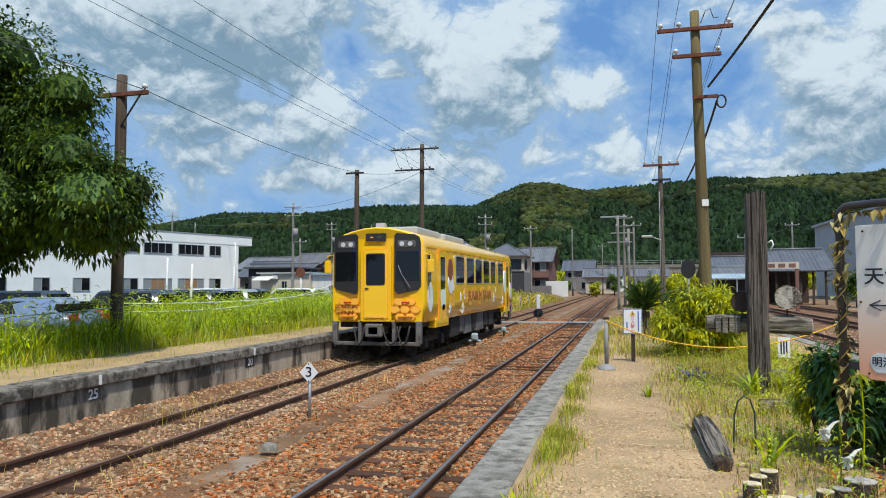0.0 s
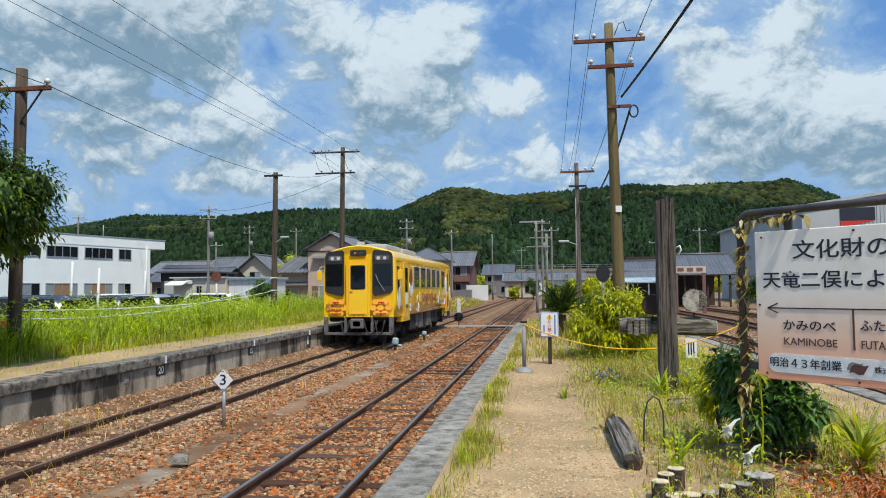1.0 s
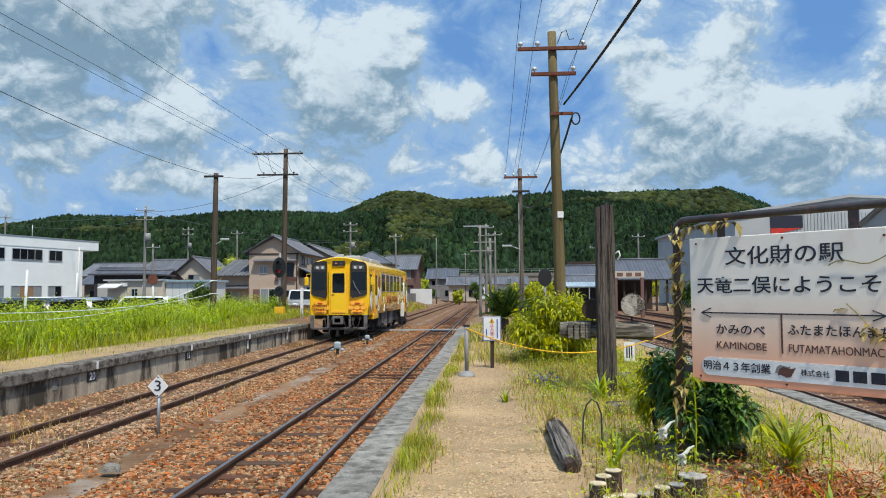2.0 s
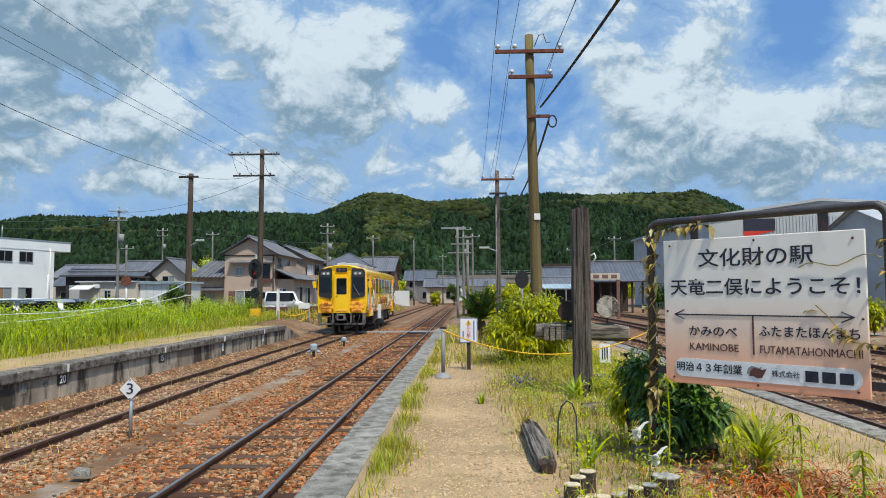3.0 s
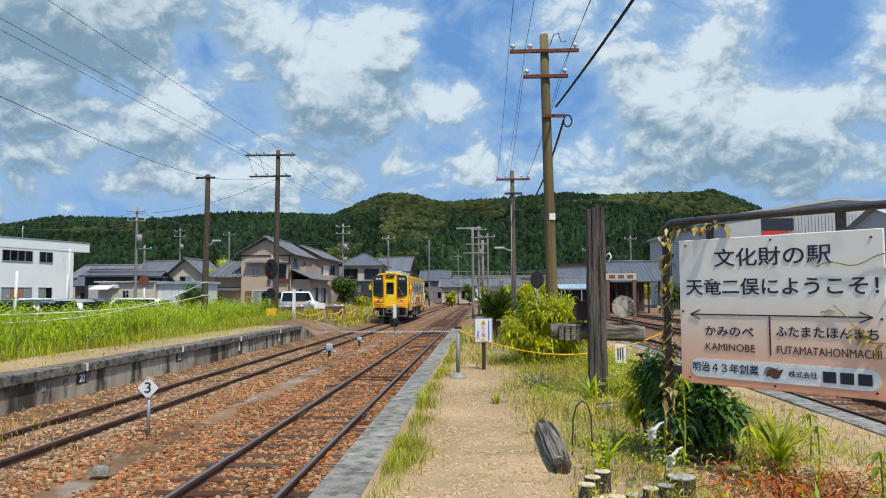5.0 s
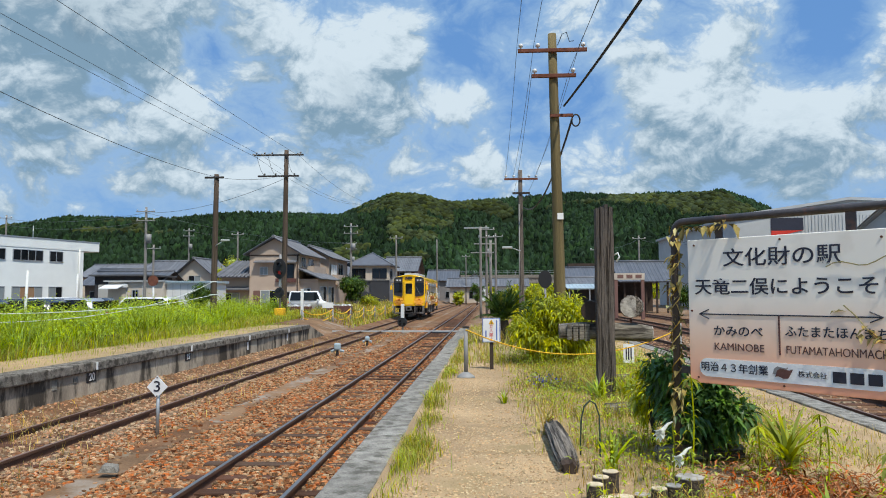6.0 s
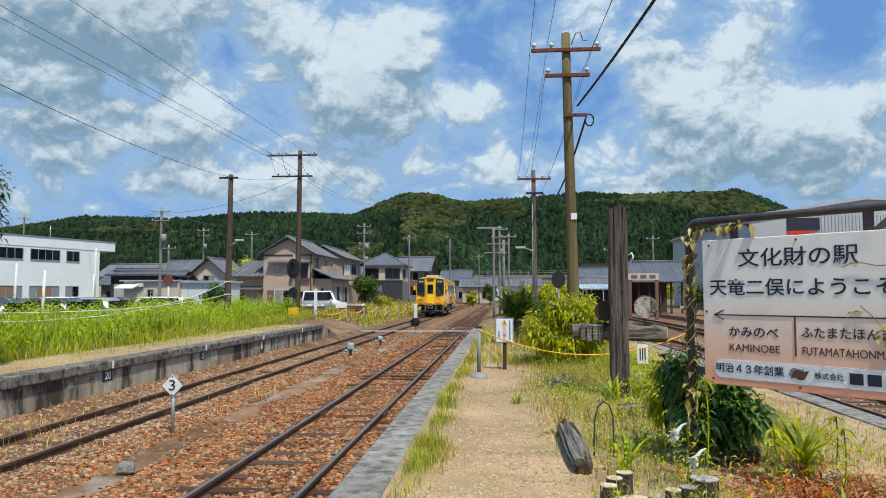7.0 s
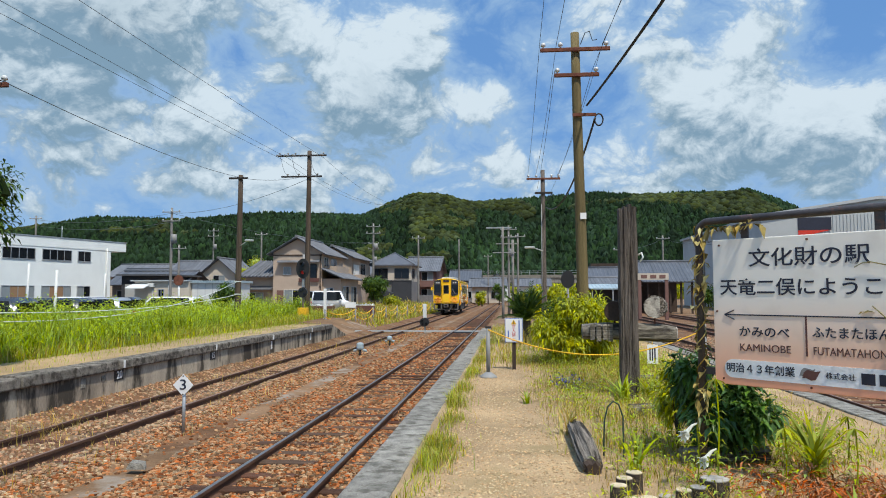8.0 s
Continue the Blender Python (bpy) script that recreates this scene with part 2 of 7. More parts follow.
M_YELLOW_PALE = mat("light_yellow_flash", (0.92, 0.56, 0.02), 0.25, 0.03, 1, 20, 0.0, coat=0.4)
M_ORANGE = mat("orange_livery", (0.93, 0.33, 0.02), 0.3, 0.08, 3, 30, 0.0, coat=0.4)
M_ORANGE_PALE = mat("pale_orange_livery", (0.95, 0.48, 0.05), 0.3, 0.08, 3, 30, 0.0, coat=0.4)
M_BROWN = mat("brown_lettering", (0.22, 0.06, 0.015), 0.5, 0.05)
M_LIVERY_WHITE = mat("white_livery", (0.78, 0.80, 0.78), 0.35, 0.05)
M_RUBBER = mat("black_window_rubber", (0.02, 0.02, 0.022), 0.5, 0.1)
M_RED = mat("red_lens", (0.55, 0.04, 0.02), 0.25, 0.05)
M_ROPE = mat("yellow_rope", (0.72, 0.42, 0.03), 0.9, 0.2, 20, 90, 0.3)
M_ROPE_PALE = mat("white_cord", (0.62, 0.66, 0.62), 0.8, 0.1)
M_SIGNFACE = mat("cream_enamel", (0.74,0.71,0.6), 0.45, 0.05, 1.5, 30, 0.03, dirt=(0.50, 0.42, 0.30), dirt_at=0.70)
M_INK = mat("dark_ink", (0.018, 0.02, 0.035), 0.5, 0.1)
M_INK_BROWN = mat("brown_ink", (0.11, 0.045, 0.035), 0.5, 0.1)
M_INK_RED = mat("red_ink", (0.55, 0.03, 0.025), 0.5, 0.1)
M_INK_BLUE = mat("blue_ink", (0.08, 0.14, 0.42), 0.5, 0.1)
M_WALL_WHITE = mat("white_rendered_wall", (0.70, 0.74, 0.72), 0.85, 0.04, 0.6, 20, 0.05)
M_WALL_BEIGE = mat("beige_render", (0.42, 0.335, 0.265), 0.9, 0.08, 0.7, 25, 0.1)
M_WALL_CREAM = mat("cream_render", (0.50, 0.44, 0.36), 0.9, 0.07, 0.7, 25, 0.1)
M_WALL_GREY = mat("grey_siding", (0.19, 0.18, 0.175), 0.85, 0.1, 0.7, 25, 0.1)
M_WALL_DARK = mat("charcoal_siding", (0.045, 0.048, 0.055), 0.8, 0.12, 0.7, 25, 0.1)
M_WALL_BROWN = mat("reddish_brown_siding", (0.17, 0.095, 0.08), 0.85, 0.1, 0.7, 25, 0.1)
M_TIMBER_DARK = mat("dark_timber", (0.06, 0.043, 0.034), 0.9, 0.25, 2, 30, 0.3)
M_TILE = mat("grey_roof_tile", (0.12, 0.125, 0.135), 0.65, 0.18, 1.2, 30, 0.1, spread=0.2)
M_TILE_DARK = mat("dark_slate_roof", (0.085, 0.09, 0.10), 0.5, 0.15, 1.2, 30, 0.1, spread=0.15)
M_SHEET_BLUE = mat("pale_blue_sheet_roof", (0.32, 0.40, 0.43), 0.5, 0.1, 1, 20, 0.05)
M_SHEET_GREY = mat("grey_corrugated_sheet", (0.38, 0.40, 0.40), 0.55, 0.08, 0.5, 20, 0.05)
M_SHEET_WHITE = mat("white_sheet", (0.62, 0.63, 0.61), 0.6, 0.06, 0.6, 20, 0.05)
M_CAR_WHITE = mat("white_car_paint", (0.72, 0.74, 0.75), 0.25, 0.03, 2, 30, 0.0, coat=0.6)
M_CAR_BLACK = mat("black_car_paint", (0.03, 0.033, 0.038), 0.2, 0.05, 2, 30, 0.0, coat=0.8)
M_CAR_BLUE = mat("grey_blue_car_paint", (0.13, 0.18, 0.26), 0.25, 0.05, 2, 30, 0.0, coat=0.8)
M_CAR_SILVER = mat("silver_car_paint", (0.40, 0.42, 0.44), 0.3, 0.05, 2, 30, 0.0, metal=0.5, coat=0.6)
M_LEAF_TREE = mat("dark_green_leaf", (0.075, 0.13, 0.022), 0.55, 0.3, 1.2, 14, 0.0, spread=0.65, through_light=0.3, spec=0.12)
M_LEAF_BUSH = mat("yellow_green_leaf", (0.40, 0.42, 0.022), 0.55, 0.25, 2, 14, 0.0, spread=0.5, through_light=0.35, spec=0.12)
M_LEAF_SHRUB = mat("glossy_dark_leaf", (0.085, 0.175, 0.032), 0.42, 0.3, 3, 20, 0.0, spread=0.55, through_light=0.25, spec=0.3)
M_LEAF_VINE = mat("dry_vine_leaf", (0.33, 0.27, 0.10), 0.75, 0.3, 6, 30, 0.0, spread=0.6, through_light=0.25, spec=0.1)
M_LEAF_DEAD = mat("dead_brown_leaf", (0.42, 0.16, 0.06), 0.85, 0.3, 6, 30, 0.0, spread=0.5, through_light=0.2, spec=0.12)
M_GRASS = mat("fresh_grass", (0.36, 0.40, 0.035), 0.6, 0.25, 0.5, 8, 0.0, spread=0.5, through_light=0.4, spec=0.12)
M_GRASS_DRY = mat("dry_grass", (0.44, 0.34, 0.095), 0.8, 0.3, 0.6, 8, 0.0, spread=0.6, through_light=0.3, spec=0.12)
M_WEED = mat("tall_weed_leaf", (0.36, 0.45, 0.03), 0.55, 0.25, 0.4, 8, 0.0, spread=0.5, through_light=0.4, spec=0.12)
M_LILY = mat("white_lily_petal", (0.75, 0.76, 0.66), 0.6, 0.08, 8, 40, 0.0, through_light=0.3)
M_IRIS = mat("blue_flower", (0.12, 0.12, 0.34), 0.6, 0.2, 8, 40, 0.0, spread=0.4)
M_FOREST = mat("cedar_forest_foliage", (0.0155, 0.031, 0.0135), 0.85, 0.4, 0.016, 0.5, 0.0, spread=0.65, spec=0.08)
M_FOREST_BROAD = mat("broadleaf_forest_foliage", (0.034, 0.044, 0.015), 0.85, 0.35, 0.02, 0.5, 0.0, spread=0.55, spec=0.08)
# near-black floor: the shade in the gaps between crowns is in its colour
M_HILL = mat("shade_dark_forest_floor", (0.012, 0.02, 0.008), 0.95, 0.3, 0.03, 0.4, 0.0, spec=0.12)
M_FRP = mat("green_plastic_stake", (0.02, 0.045, 0.03), 0.5, 0.1)


def glass_mat(name, tint, rough=0.03):
    m = bpy.data.materials.new(name)
    m.use_nodes = True
    p = m.node_tree.nodes["Principled BSDF"]
    p.inputs["Base Color"].default_value = (*tint, 1)
    p.inputs["Roughness"].default_value = rough
    p.inputs["Specular IOR Level"].default_value = 0.4
    return m


def clear_glass(name, tint):
    m = glass_mat(name, tint)
    p = m.node_tree.nodes["Principled BSDF"]
    p.inputs["Transmission Weight"].default_value, p.inputs["IOR"].default_value = 1.0, 1.05
    p.inputs["Specular IOR Level"].default_value = 0.6
    p.inputs["Coat Weight"].default_value = 0.6
    return m


M_GLASS = glass_mat("dark_window_glass", (0.008, 0.010, 0.012))
M_GLASS_PALE = glass_mat("curtained_window_glass", (0.22, 0.25, 0.26), 0.1)
M_GLASS_AMBER = glass_mat("blind_window_glass", (0.27, 0.17, 0.10), 0.15)
M_CLEAR = clear_glass("tinted_clear_glass", (0.55, 0.60, 0.62))
M_LAMP_OFF = glass_mat("lamp_lens", (0.55, 0.57, 0.58), 0.1)
M_SIGNAL_RED = glow("signal_red", (0.55, 0.03, 0.03), 0.12)
M_DISPLAY = glow("display_amber", (0.9, 0.35, 0.1), 0.6)


def sign_gradient():
    """Cream board printed with an orange fade that deepens towards the lower edge."""
    m = bpy.data.materials.new("cream_and_orange_sign_board")
    m.use_nodes = True
    N, L = m.node_tree.nodes, m.node_tree.links
    p = N["Principled BSDF"]
    p.inputs["Roughness"].default_value = 0.42
    co, sep, rp, nz = N.new("ShaderNodeTexCoord"), N.new("ShaderNodeSeparateXYZ"), N.new("ShaderNodeValToRGB"), N.new("ShaderNodeTexNoise")
    L.new(co.outputs["Generated"], sep.inputs[0])
    L.new(sep.outputs["Z"], rp.inputs[0])
    e = rp.color_ramp.elements
    e[0].position, e[0].color = 0.0, (0.86, 0.38, 0.22, 1)
    e[1].position, e[1].color = 0.62, (0.85, 0.82, 0.72, 1)
    k = e.new(0.28)
    k.color = (0.86, 0.58, 0.41, 1)
    nz.inputs["Scale"].default_value, nz.inputs["Detail"].default_value = 3.0, 8
    mx, mr = N.new("ShaderNodeMix"), N.new("ShaderNodeMapRange")
    mx.data_type = "RGBA"
    L.new(co.outputs["Object"], nz.inputs["Vector"])
    L.new(nz.outputs[0], mr.inputs["Value"])
    for key, v in zip(("From Min", "From Max", "To Min", "To Max"), (0.55, 0.85, 0, 0.5)):
        mr.inputs[key].default_value = v
    L.new(mr.outputs[0], mx.inputs[0])
    L.new(rp.outputs[0], mx.inputs[6])
    mx.inputs[7].default_value = (0.45, 0.38, 0.28, 1)
    L.new(mx.outputs[2], p.inputs["Base Color"])
    return m


M_SIGN = sign_gradient()

# ---------- mesh helpers ----------
def box(bm, x0, x1, y0, y1, z0, z1, bevel=0.0):
    v = [bm.verts.new((x, y, z)) for z in (z0, z1) for y in (y0, y1) for x in (x0, x1)]
    fs = [bm.faces.new([v[i] for i in f]) for f in ((0, 2, 3, 1), (4, 5, 7, 6), (0, 1, 5, 4), (2, 6, 7, 3), (0, 4, 6, 2), (1, 3, 7, 5))]
    if bevel:
        es = list({e for f in fs for e in f.edges})
        bmesh.ops.bevel(bm, geom=es, offset=bevel, segments=2, affect="EDGES", profile=0.5)
    return bm


def boxbm(*a, bevel=0.0):
    return box(bmesh.new(), *a, bevel=bevel)


def tube(bm, pts, radii, seg=8, caps=True):
    """A round bar through points; one radius or one for each point."""
    pts = [Vector(p) for p in pts]
    if not hasattr(radii, "__len__"):
        radii = [radii] * len(pts)
    rings, side = [], None
    for i, p in enumerate(pts):
        d = (pts[min(i + 1, len(pts) - 1)] - pts[max(i - 1, 0)]).normalized()
        if side is None:
            side = d.cross(Vector((0, 0, 1)) if abs(d.z) < 0.9 else Vector((1, 0, 0))).normalized()
        else:
            side = (side - d * side.dot(d)).normalized()
        up = side.cross(d)
        rings.append([bm.verts.new(p + (side * math.cos(a) + up * math.sin(a)) * radii[i]) for a in (2 * math.pi * k / seg for k in range(seg))])
    for a, b in zip(rings, rings[1:]):
        for k in range(seg):
            f = bm.faces.new((a[k], b[k], b[(k + 1) % seg], a[(k + 1) % seg]))
            f.smooth = seg > 5
    if caps:
        bm.faces.new(rings[0])
        bm.faces.new(rings[-1][::-1])
    return bm


def tubebm(pts, radii, seg=8):
    return tube(bmesh.new(), pts, radii, seg)


def prism(bm, outline, axis, a, b):
    """Extrudes a closed outline of (u, v) along an axis from a to b."""
    def at(u, v, w):
        return {"x": (w, u, v), "y": (u, w, v), "z": (u, v, w)}[axis]
    lo, hi = [bm.verts.new(at(u, v, a)) for u, v in outline], [bm.verts.new(at(u, v, b)) for u, v in outline]
    n = len(outline)
    bm.faces.new(lo)
    bm.faces.new(hi[::-1])
    for k in range(n):
        bm.faces.new((lo[k], hi[k], hi[(k + 1) % n], lo[(k + 1) % n]))
    bmesh.ops.recalc_face_normals(bm, faces=bm.faces[:])
    return bm


def prismbm(outline, axis, a, b):
    return prism(bmesh.new(), outline, axis, a, b)


def rounded(x0, x1, z0, z1, r, n=5):
    """Outline of a rectangle with rounded corners."""
    o = []
    for cx, cz, s in ((x1 - r, z1 - r, 0), (x0 + r, z1 - r, 90), (x0 + r, z0 + r, 180), (x1 - r, z0 + r, 270)):
        o += [(cx + r * math.cos(radians(s + 90 * k / n)), cz + r * math.sin(radians(s + 90 * k / n))) for k in range(n + 1)]
    return o


def part(name, bm, material, parent=None, label="", smooth=False):
    me = bpy.data.meshes.new(name)
    if smooth:
        for f in bm.faces:
            f.smooth = True
    bm.to_mesh(me)
    bm.free()
    me.materials.append(material)
    ob = new(name, me)
    if parent:
        ob.parent = parent
    return tagged(ob, label)


def thing(name, label, category, at=(0, 0, 0), turn=0.0, group="", kind=""):
    ob = new(name)
    ob.matrix_basis = pose(*at, 0, 0, turn)
    ob.empty_display_size = 0.2
    return tagged(ob, label, category, group, kind)


class Soup:
    """Many small pieces gathered into one mesh."""
    def __init__(self):
        self.v, self.f, self.n = [], [], 0

    def add(self, verts, faces):
        self.v.append(np.asarray(verts, dtype=float))
        self.f += [tuple(i + self.n for i in f) for f in faces]
        self.n += len(verts)

    def done(self, name, material, parent=None, label="", smooth=False):
        me = bpy.data.meshes.new(name)
        me.from_pydata(np.concatenate(self.v).tolist(), [], self.f)
        me.materials.append(material)
        if smooth:
            me.polygons.foreach_set("use_smooth", [True] * len(me.polygons))
        ob = new(name, me)
        if parent:
            ob.parent = parent
        return tagged(ob, label)


def lettering(name, text, size, material, parent, m, label="", depth=0.002, align="CENTER", squeeze=1.0, bold=0.0):
    """Words in the built-in font as a mesh; its plane is x to the right and y up before m is applied."""
    cu = bpy.data.curves.new(name, "FONT")
    cu.body, cu.size, cu.extrude, cu.align_x, cu.align_y = text, size, depth, align, "CENTER"
    cu.offset = bold
    tmp = new("tmp", cu)
    bpy.context.view_layer.update()
    me = bpy.data.meshes.new_from_object(tmp.evaluated_get(bpy.context.evaluated_depsgraph_get()))
    bpy.data.objects.remove(tmp)
    me.name = name
    me.transform(m @ Matrix.Diagonal((squeeze, 1, 1, 1)))
    me.materials.clear()
    me.materials.append(material)
    ob = new(name, me)
    ob.parent = parent
    return tagged(ob, label)


rng = np.random.default_rng(7)


def blade(s, x, y, z, h, w, lean, az, seg=2):
    """One bent grass blade."""
    dx, dy, px, py = math.cos(az), math.sin(az), -math.sin(az), math.cos(az)
    v = []
    for k in range(seg):
        t = k / seg
        ww, o = w * (1 - t * 0.5) / 2, lean * h * t * t
        v += [(x + dx * o - px * ww, y + dy * o - py * ww, z + h * t * (1 - 0.25 * lean * t)), (x + dx * o + px * ww, y + dy * o + py * ww, z + h * t * (1 - 0.25 * lean * t))]
    v.append((x + dx * lean * h, y + dy * lean * h, z + h * (1 - 0.25 * lean)))
    f = [(2 * k, 2 * k + 1, 2 * k + 3, 2 * k + 2) for k in range(seg - 1)] + [(2 * seg - 2, 2 * seg - 1, 2 * seg)]
    s.add(v, f)


def leaf(s, p, out, length, width, droop=0.3, fold=0.15):
    """One pointed leaf that grows along out from p."""
    out = Vector(out).normalized()
    side = out.cross(Vector((0, 0, 1)))
    side = side.normalized() if side.length > 1e-3 else Vector((1, 0, 0))
    up = side.cross(out)
    p = Vector(p)
    mid, tip = p + out * length * 0.5, p + out * length - Vector((0, 0, droop * length))
    s.add([p, mid + side * width / 2 + up * fold * width, mid - side * width / 2 + up * fold * width, tip, mid - up * 0.02 * length],
          [(0, 1, 4), (0, 4, 2), (4, 1, 3), (2, 4, 3)])


def blob_template(seed, rough=0.25):
    bm = bmesh.new()
    bmesh.ops.create_icosphere(bm, subdivisions=1, radius=1)
    r = np.random.default_rng(seed)
    v = np.array([p.co[:] for p in bm.verts]) * (1 + rough * (r.random((len(bm.verts), 1)) - 0.5) * 2)
    f = [tuple(q.index for q in p.verts) for p in bm.faces]
    bm.free()
    return v, f


def pebble_template(seed):
    """A rough broken stone: a cube knocked out of square, with chipped upper corners and no underside."""
    r = np.random.default_rng(seed)
    v = np.array([(-1, -1, -0.8), (1, -1, -0.8), (1, 1, -0.8), (-1, 1, -0.8), (-0.7, -0.7, 0.7), (0.7, -0.7, 0.7), (0.7, 0.7, 0.7), (-0.7, 0.7, 0.7)]) * 0.8
    v = v * (1 + 0.5 * (r.random((8, 3)) - 0.5)) + 0.22 * (r.random((8, 3)) - 0.5)
    f = [(4, 5, 6), (4, 6, 7), (0, 1, 5), (0, 5, 4), (1, 2, 6), (1, 6, 5), (2, 3, 7), (2, 7, 6), (3, 0, 4), (3, 4, 7)]
    return v, f


def grit_template(seed):
    """A tiny five-sided chip of gravel."""
    r = np.random.default_rng(seed)
    ring = [(math.cos(a), math.sin(a), -0.3) for a in np.arange(5) * 1.2566]
    v = np.array(ring + [(0, 0, 0.75)]) * (1 + 0.5 * (r.random((6, 3)) - 0.5)) + 0.2 * (r.random((6, 3)) - 0.5)
    return v, [(k, (k + 1) % 5, 5) for k in range(5)]


def scatter(s, templates, xs, ys, zs, sizes, flat=0.7):
    """Copies of templates with random turns, for stones and crowns."""
    for x, y, z, q in zip(xs, ys, zs, sizes):
        v, f = templates[rng.integers(len(templates))]
        a = rng.random() * 6.283
        c, d = math.cos(a), math.sin(a)
        sx, sy = 0.75 + 0.5 * rng.random(), 0.75 + 0.5 * rng.random()
        w = np.empty_like(v)
        w[:, 0], w[:, 1] = (v[:, 0] * c * sx - v[:, 1] * d * sy) * q + x, (v[:, 0] * d * sx + v[:, 1] * c * sy) * q + y
        w[:, 2] = v[:, 2] * q * flat + z
        s.add(w, f)

# ---------- ground, track bed, platforms, hills ----------
def smooth(a, b, v):
    t = min(max((v - a) / (b - a), 0), 1)
    return t * t * (3 - 2 * t)


def ground_z(x, y):
    """Height of the ground sheet: a low track bed between higher land on both sides."""
    left = 0.72 * smooth(-5.7, -8.5, x) if y > 34 else 0.70 * smooth(-6.0, -7.0, x)
    left -= 0.5 * smooth(-11.5, -15, x) * (1 - smooth(60, 78, y))
    right = 0.35 * smooth(30, 45, x)
    return -0.17 + left + right + 0.02 * noise.noise((x * 0.4, y * 0.4, 0)) + 0.15 * smooth(200, 260, y)


def grid_sheet(name, xs, ys, zf, material, kind_label, category):
    bm = bmesh.new()
    rows = [[bm.verts.new((x, y, zf(x, y))) for x in xs] for y in ys]
    for a, b in zip(rows, rows[1:]):
        for k in range(len(xs) - 1):
            f = bm.faces.new((a[k], a[k + 1], b[k + 1], b[k]))
            f.smooth = True
    ob = part(name, bm, material)
    return tagged(ob, kind_label, category, kind="structure")


gx = [-3000, -900, -300, -150, -90, -60, -40, -30, -24, -19, -15, -12, -10, -9, -8.5, -8, -7.5, -7, -6.7, -6.3, -6.0, -5.7, -5, -4, -3, -2, -1, 0, 1, 1.7, 3, 5, 7, 8.5, 10, 12, 15, 18, 22, 30, 37, 45, 90, 200, 900, 3000]
gy = [-3000, -600, -100, -30, -10, 0, 4, 8, 12, 16, 20, 25, 30, 33.9, 34.1, 38, 45, 55, 70, 90, 120, 160, 200, 230, 260, 600, 1500, 3000]
ground = grid_sheet("ground", gx, gy, ground_z, M_EARTH, "brown stony earth of the railway yard", "ground")


def ballast_z(x, y):
    """Low heaps along the sleeper ends and a worn path between the tracks."""
    return -0.125 + 0.16 * smooth(-4.9, -5.6, x) + 0.05 * noise.noise((x * 1.1, y * 0.7, 3)) - 0.05 * smooth(0.5, 0.15, abs(x + 2.15 + 0.15 * noise.noise((y * 0.3, 1, 1))))


bedx = list(np.arange(-5.7, 1.46, 0.2))
bedy = list(np.arange(-14, 2.5, 1.5)) + list(np.arange(2.5, 46, 0.5)) + [50, 60, 80, 110, 160, 230]
M_BED = mat("ballast_bed", (0.17, 0.09, 0.046), 0.95, 0.4, 1.2, 34, 1.0, dirt=(0.23, 0.18, 0.12), dirt_at=0.585)
bed = grid_sheet("track_bed", bedx, bedy, ballast_z, M_BED, "reddish brown ballast bed between the rails", "ballast bed")
bed2 = grid_sheet("track_bed_yard", list(np.arange(8.2, 20.5, 0.6)), list(np.arange(-14, 60, 3.0)) + [80, 120, 180, 230], lambda x, y: -0.14 + 0.03 * noise.noise((x, y, 2)), M_BED, "rust-brown ballast of the yard sidings", "ballast bed")


def rail(name, x, y0, y1, top, parent):
    """Flat-bottomed rail: rusty foot and web with a worn head."""
    o = [(-0.055, -0.15), (0.055, -0.15), (0.055, -0.138), (0.012, -0.12), (0.010, -0.045), (0.031, -0.036), (0.031, -0.003), (-0.031, -0.003), (-0.031, -0.036), (-0.010, -0.045), (-0.012, -0.12), (-0.055, -0.138)]
    r = part(name, prismbm([(x + u, v) for u, v in o], "y", y0, y1), M_RAIL_RUST, parent)
    part("rail_head", prismbm(rounded(x - 0.023, x + 0.023, -0.006, 0.0, 0.0028, 2), "y", y0, y1), top, r, "worn running surface")
    return r


sleeper_mesh = {}


def sleepers(track, x, y0, y1, step, z, key, wide=2.0):
    if key not in sleeper_mesh:
        bm = boxbm(-wide / 2, wide / 2, -0.1, 0.1, -0.14, 0.0, bevel=0.012)
        me = bpy.data.meshes.new("sleeper")
        bm.to_mesh(me)
        bm.free()
        me.materials.append(M_SLEEPER)
        sleeper_mesh[key] = me
    r = random.Random(int(x * 10) + 50)
    y, n = y0, 0
    while y < y1:
        ob = new("sleeper", sleeper_mesh[key])
        ob.parent = track
        ob.matrix_basis = pose(x + r.uniform(-0.05, 0.05), y + r.uniform(-0.05, 0.05), z + r.uniform(-0.012, 0.012), 0, 0, r.uniform(-1.6, 1.6))
        y, n = y + step, n + 1
        step = 0.62 if n < 120 else 2.2


def track(name, label, x, y0, y1, top, sl0, sl1, sz):
    t = thing(name, label, "railway track", kind="structure")
    for s in (-0.566, 0.566):
        rail("rail", x + s, y0, y1, top, t)
    sleepers(t, x, sl0, sl1, 0.62, sz, "s")
    # fishplates where two rails meet
    for yy in (13.3, 38.2):
        for s in (-0.566, 0.566):
            part("fishplate", boxbm(x + s - 0.045, x + s + 0.045, yy, yy + 0.5, -0.125, -0.05, bevel=0.008), M_RAIL_RUST, t)
    return t


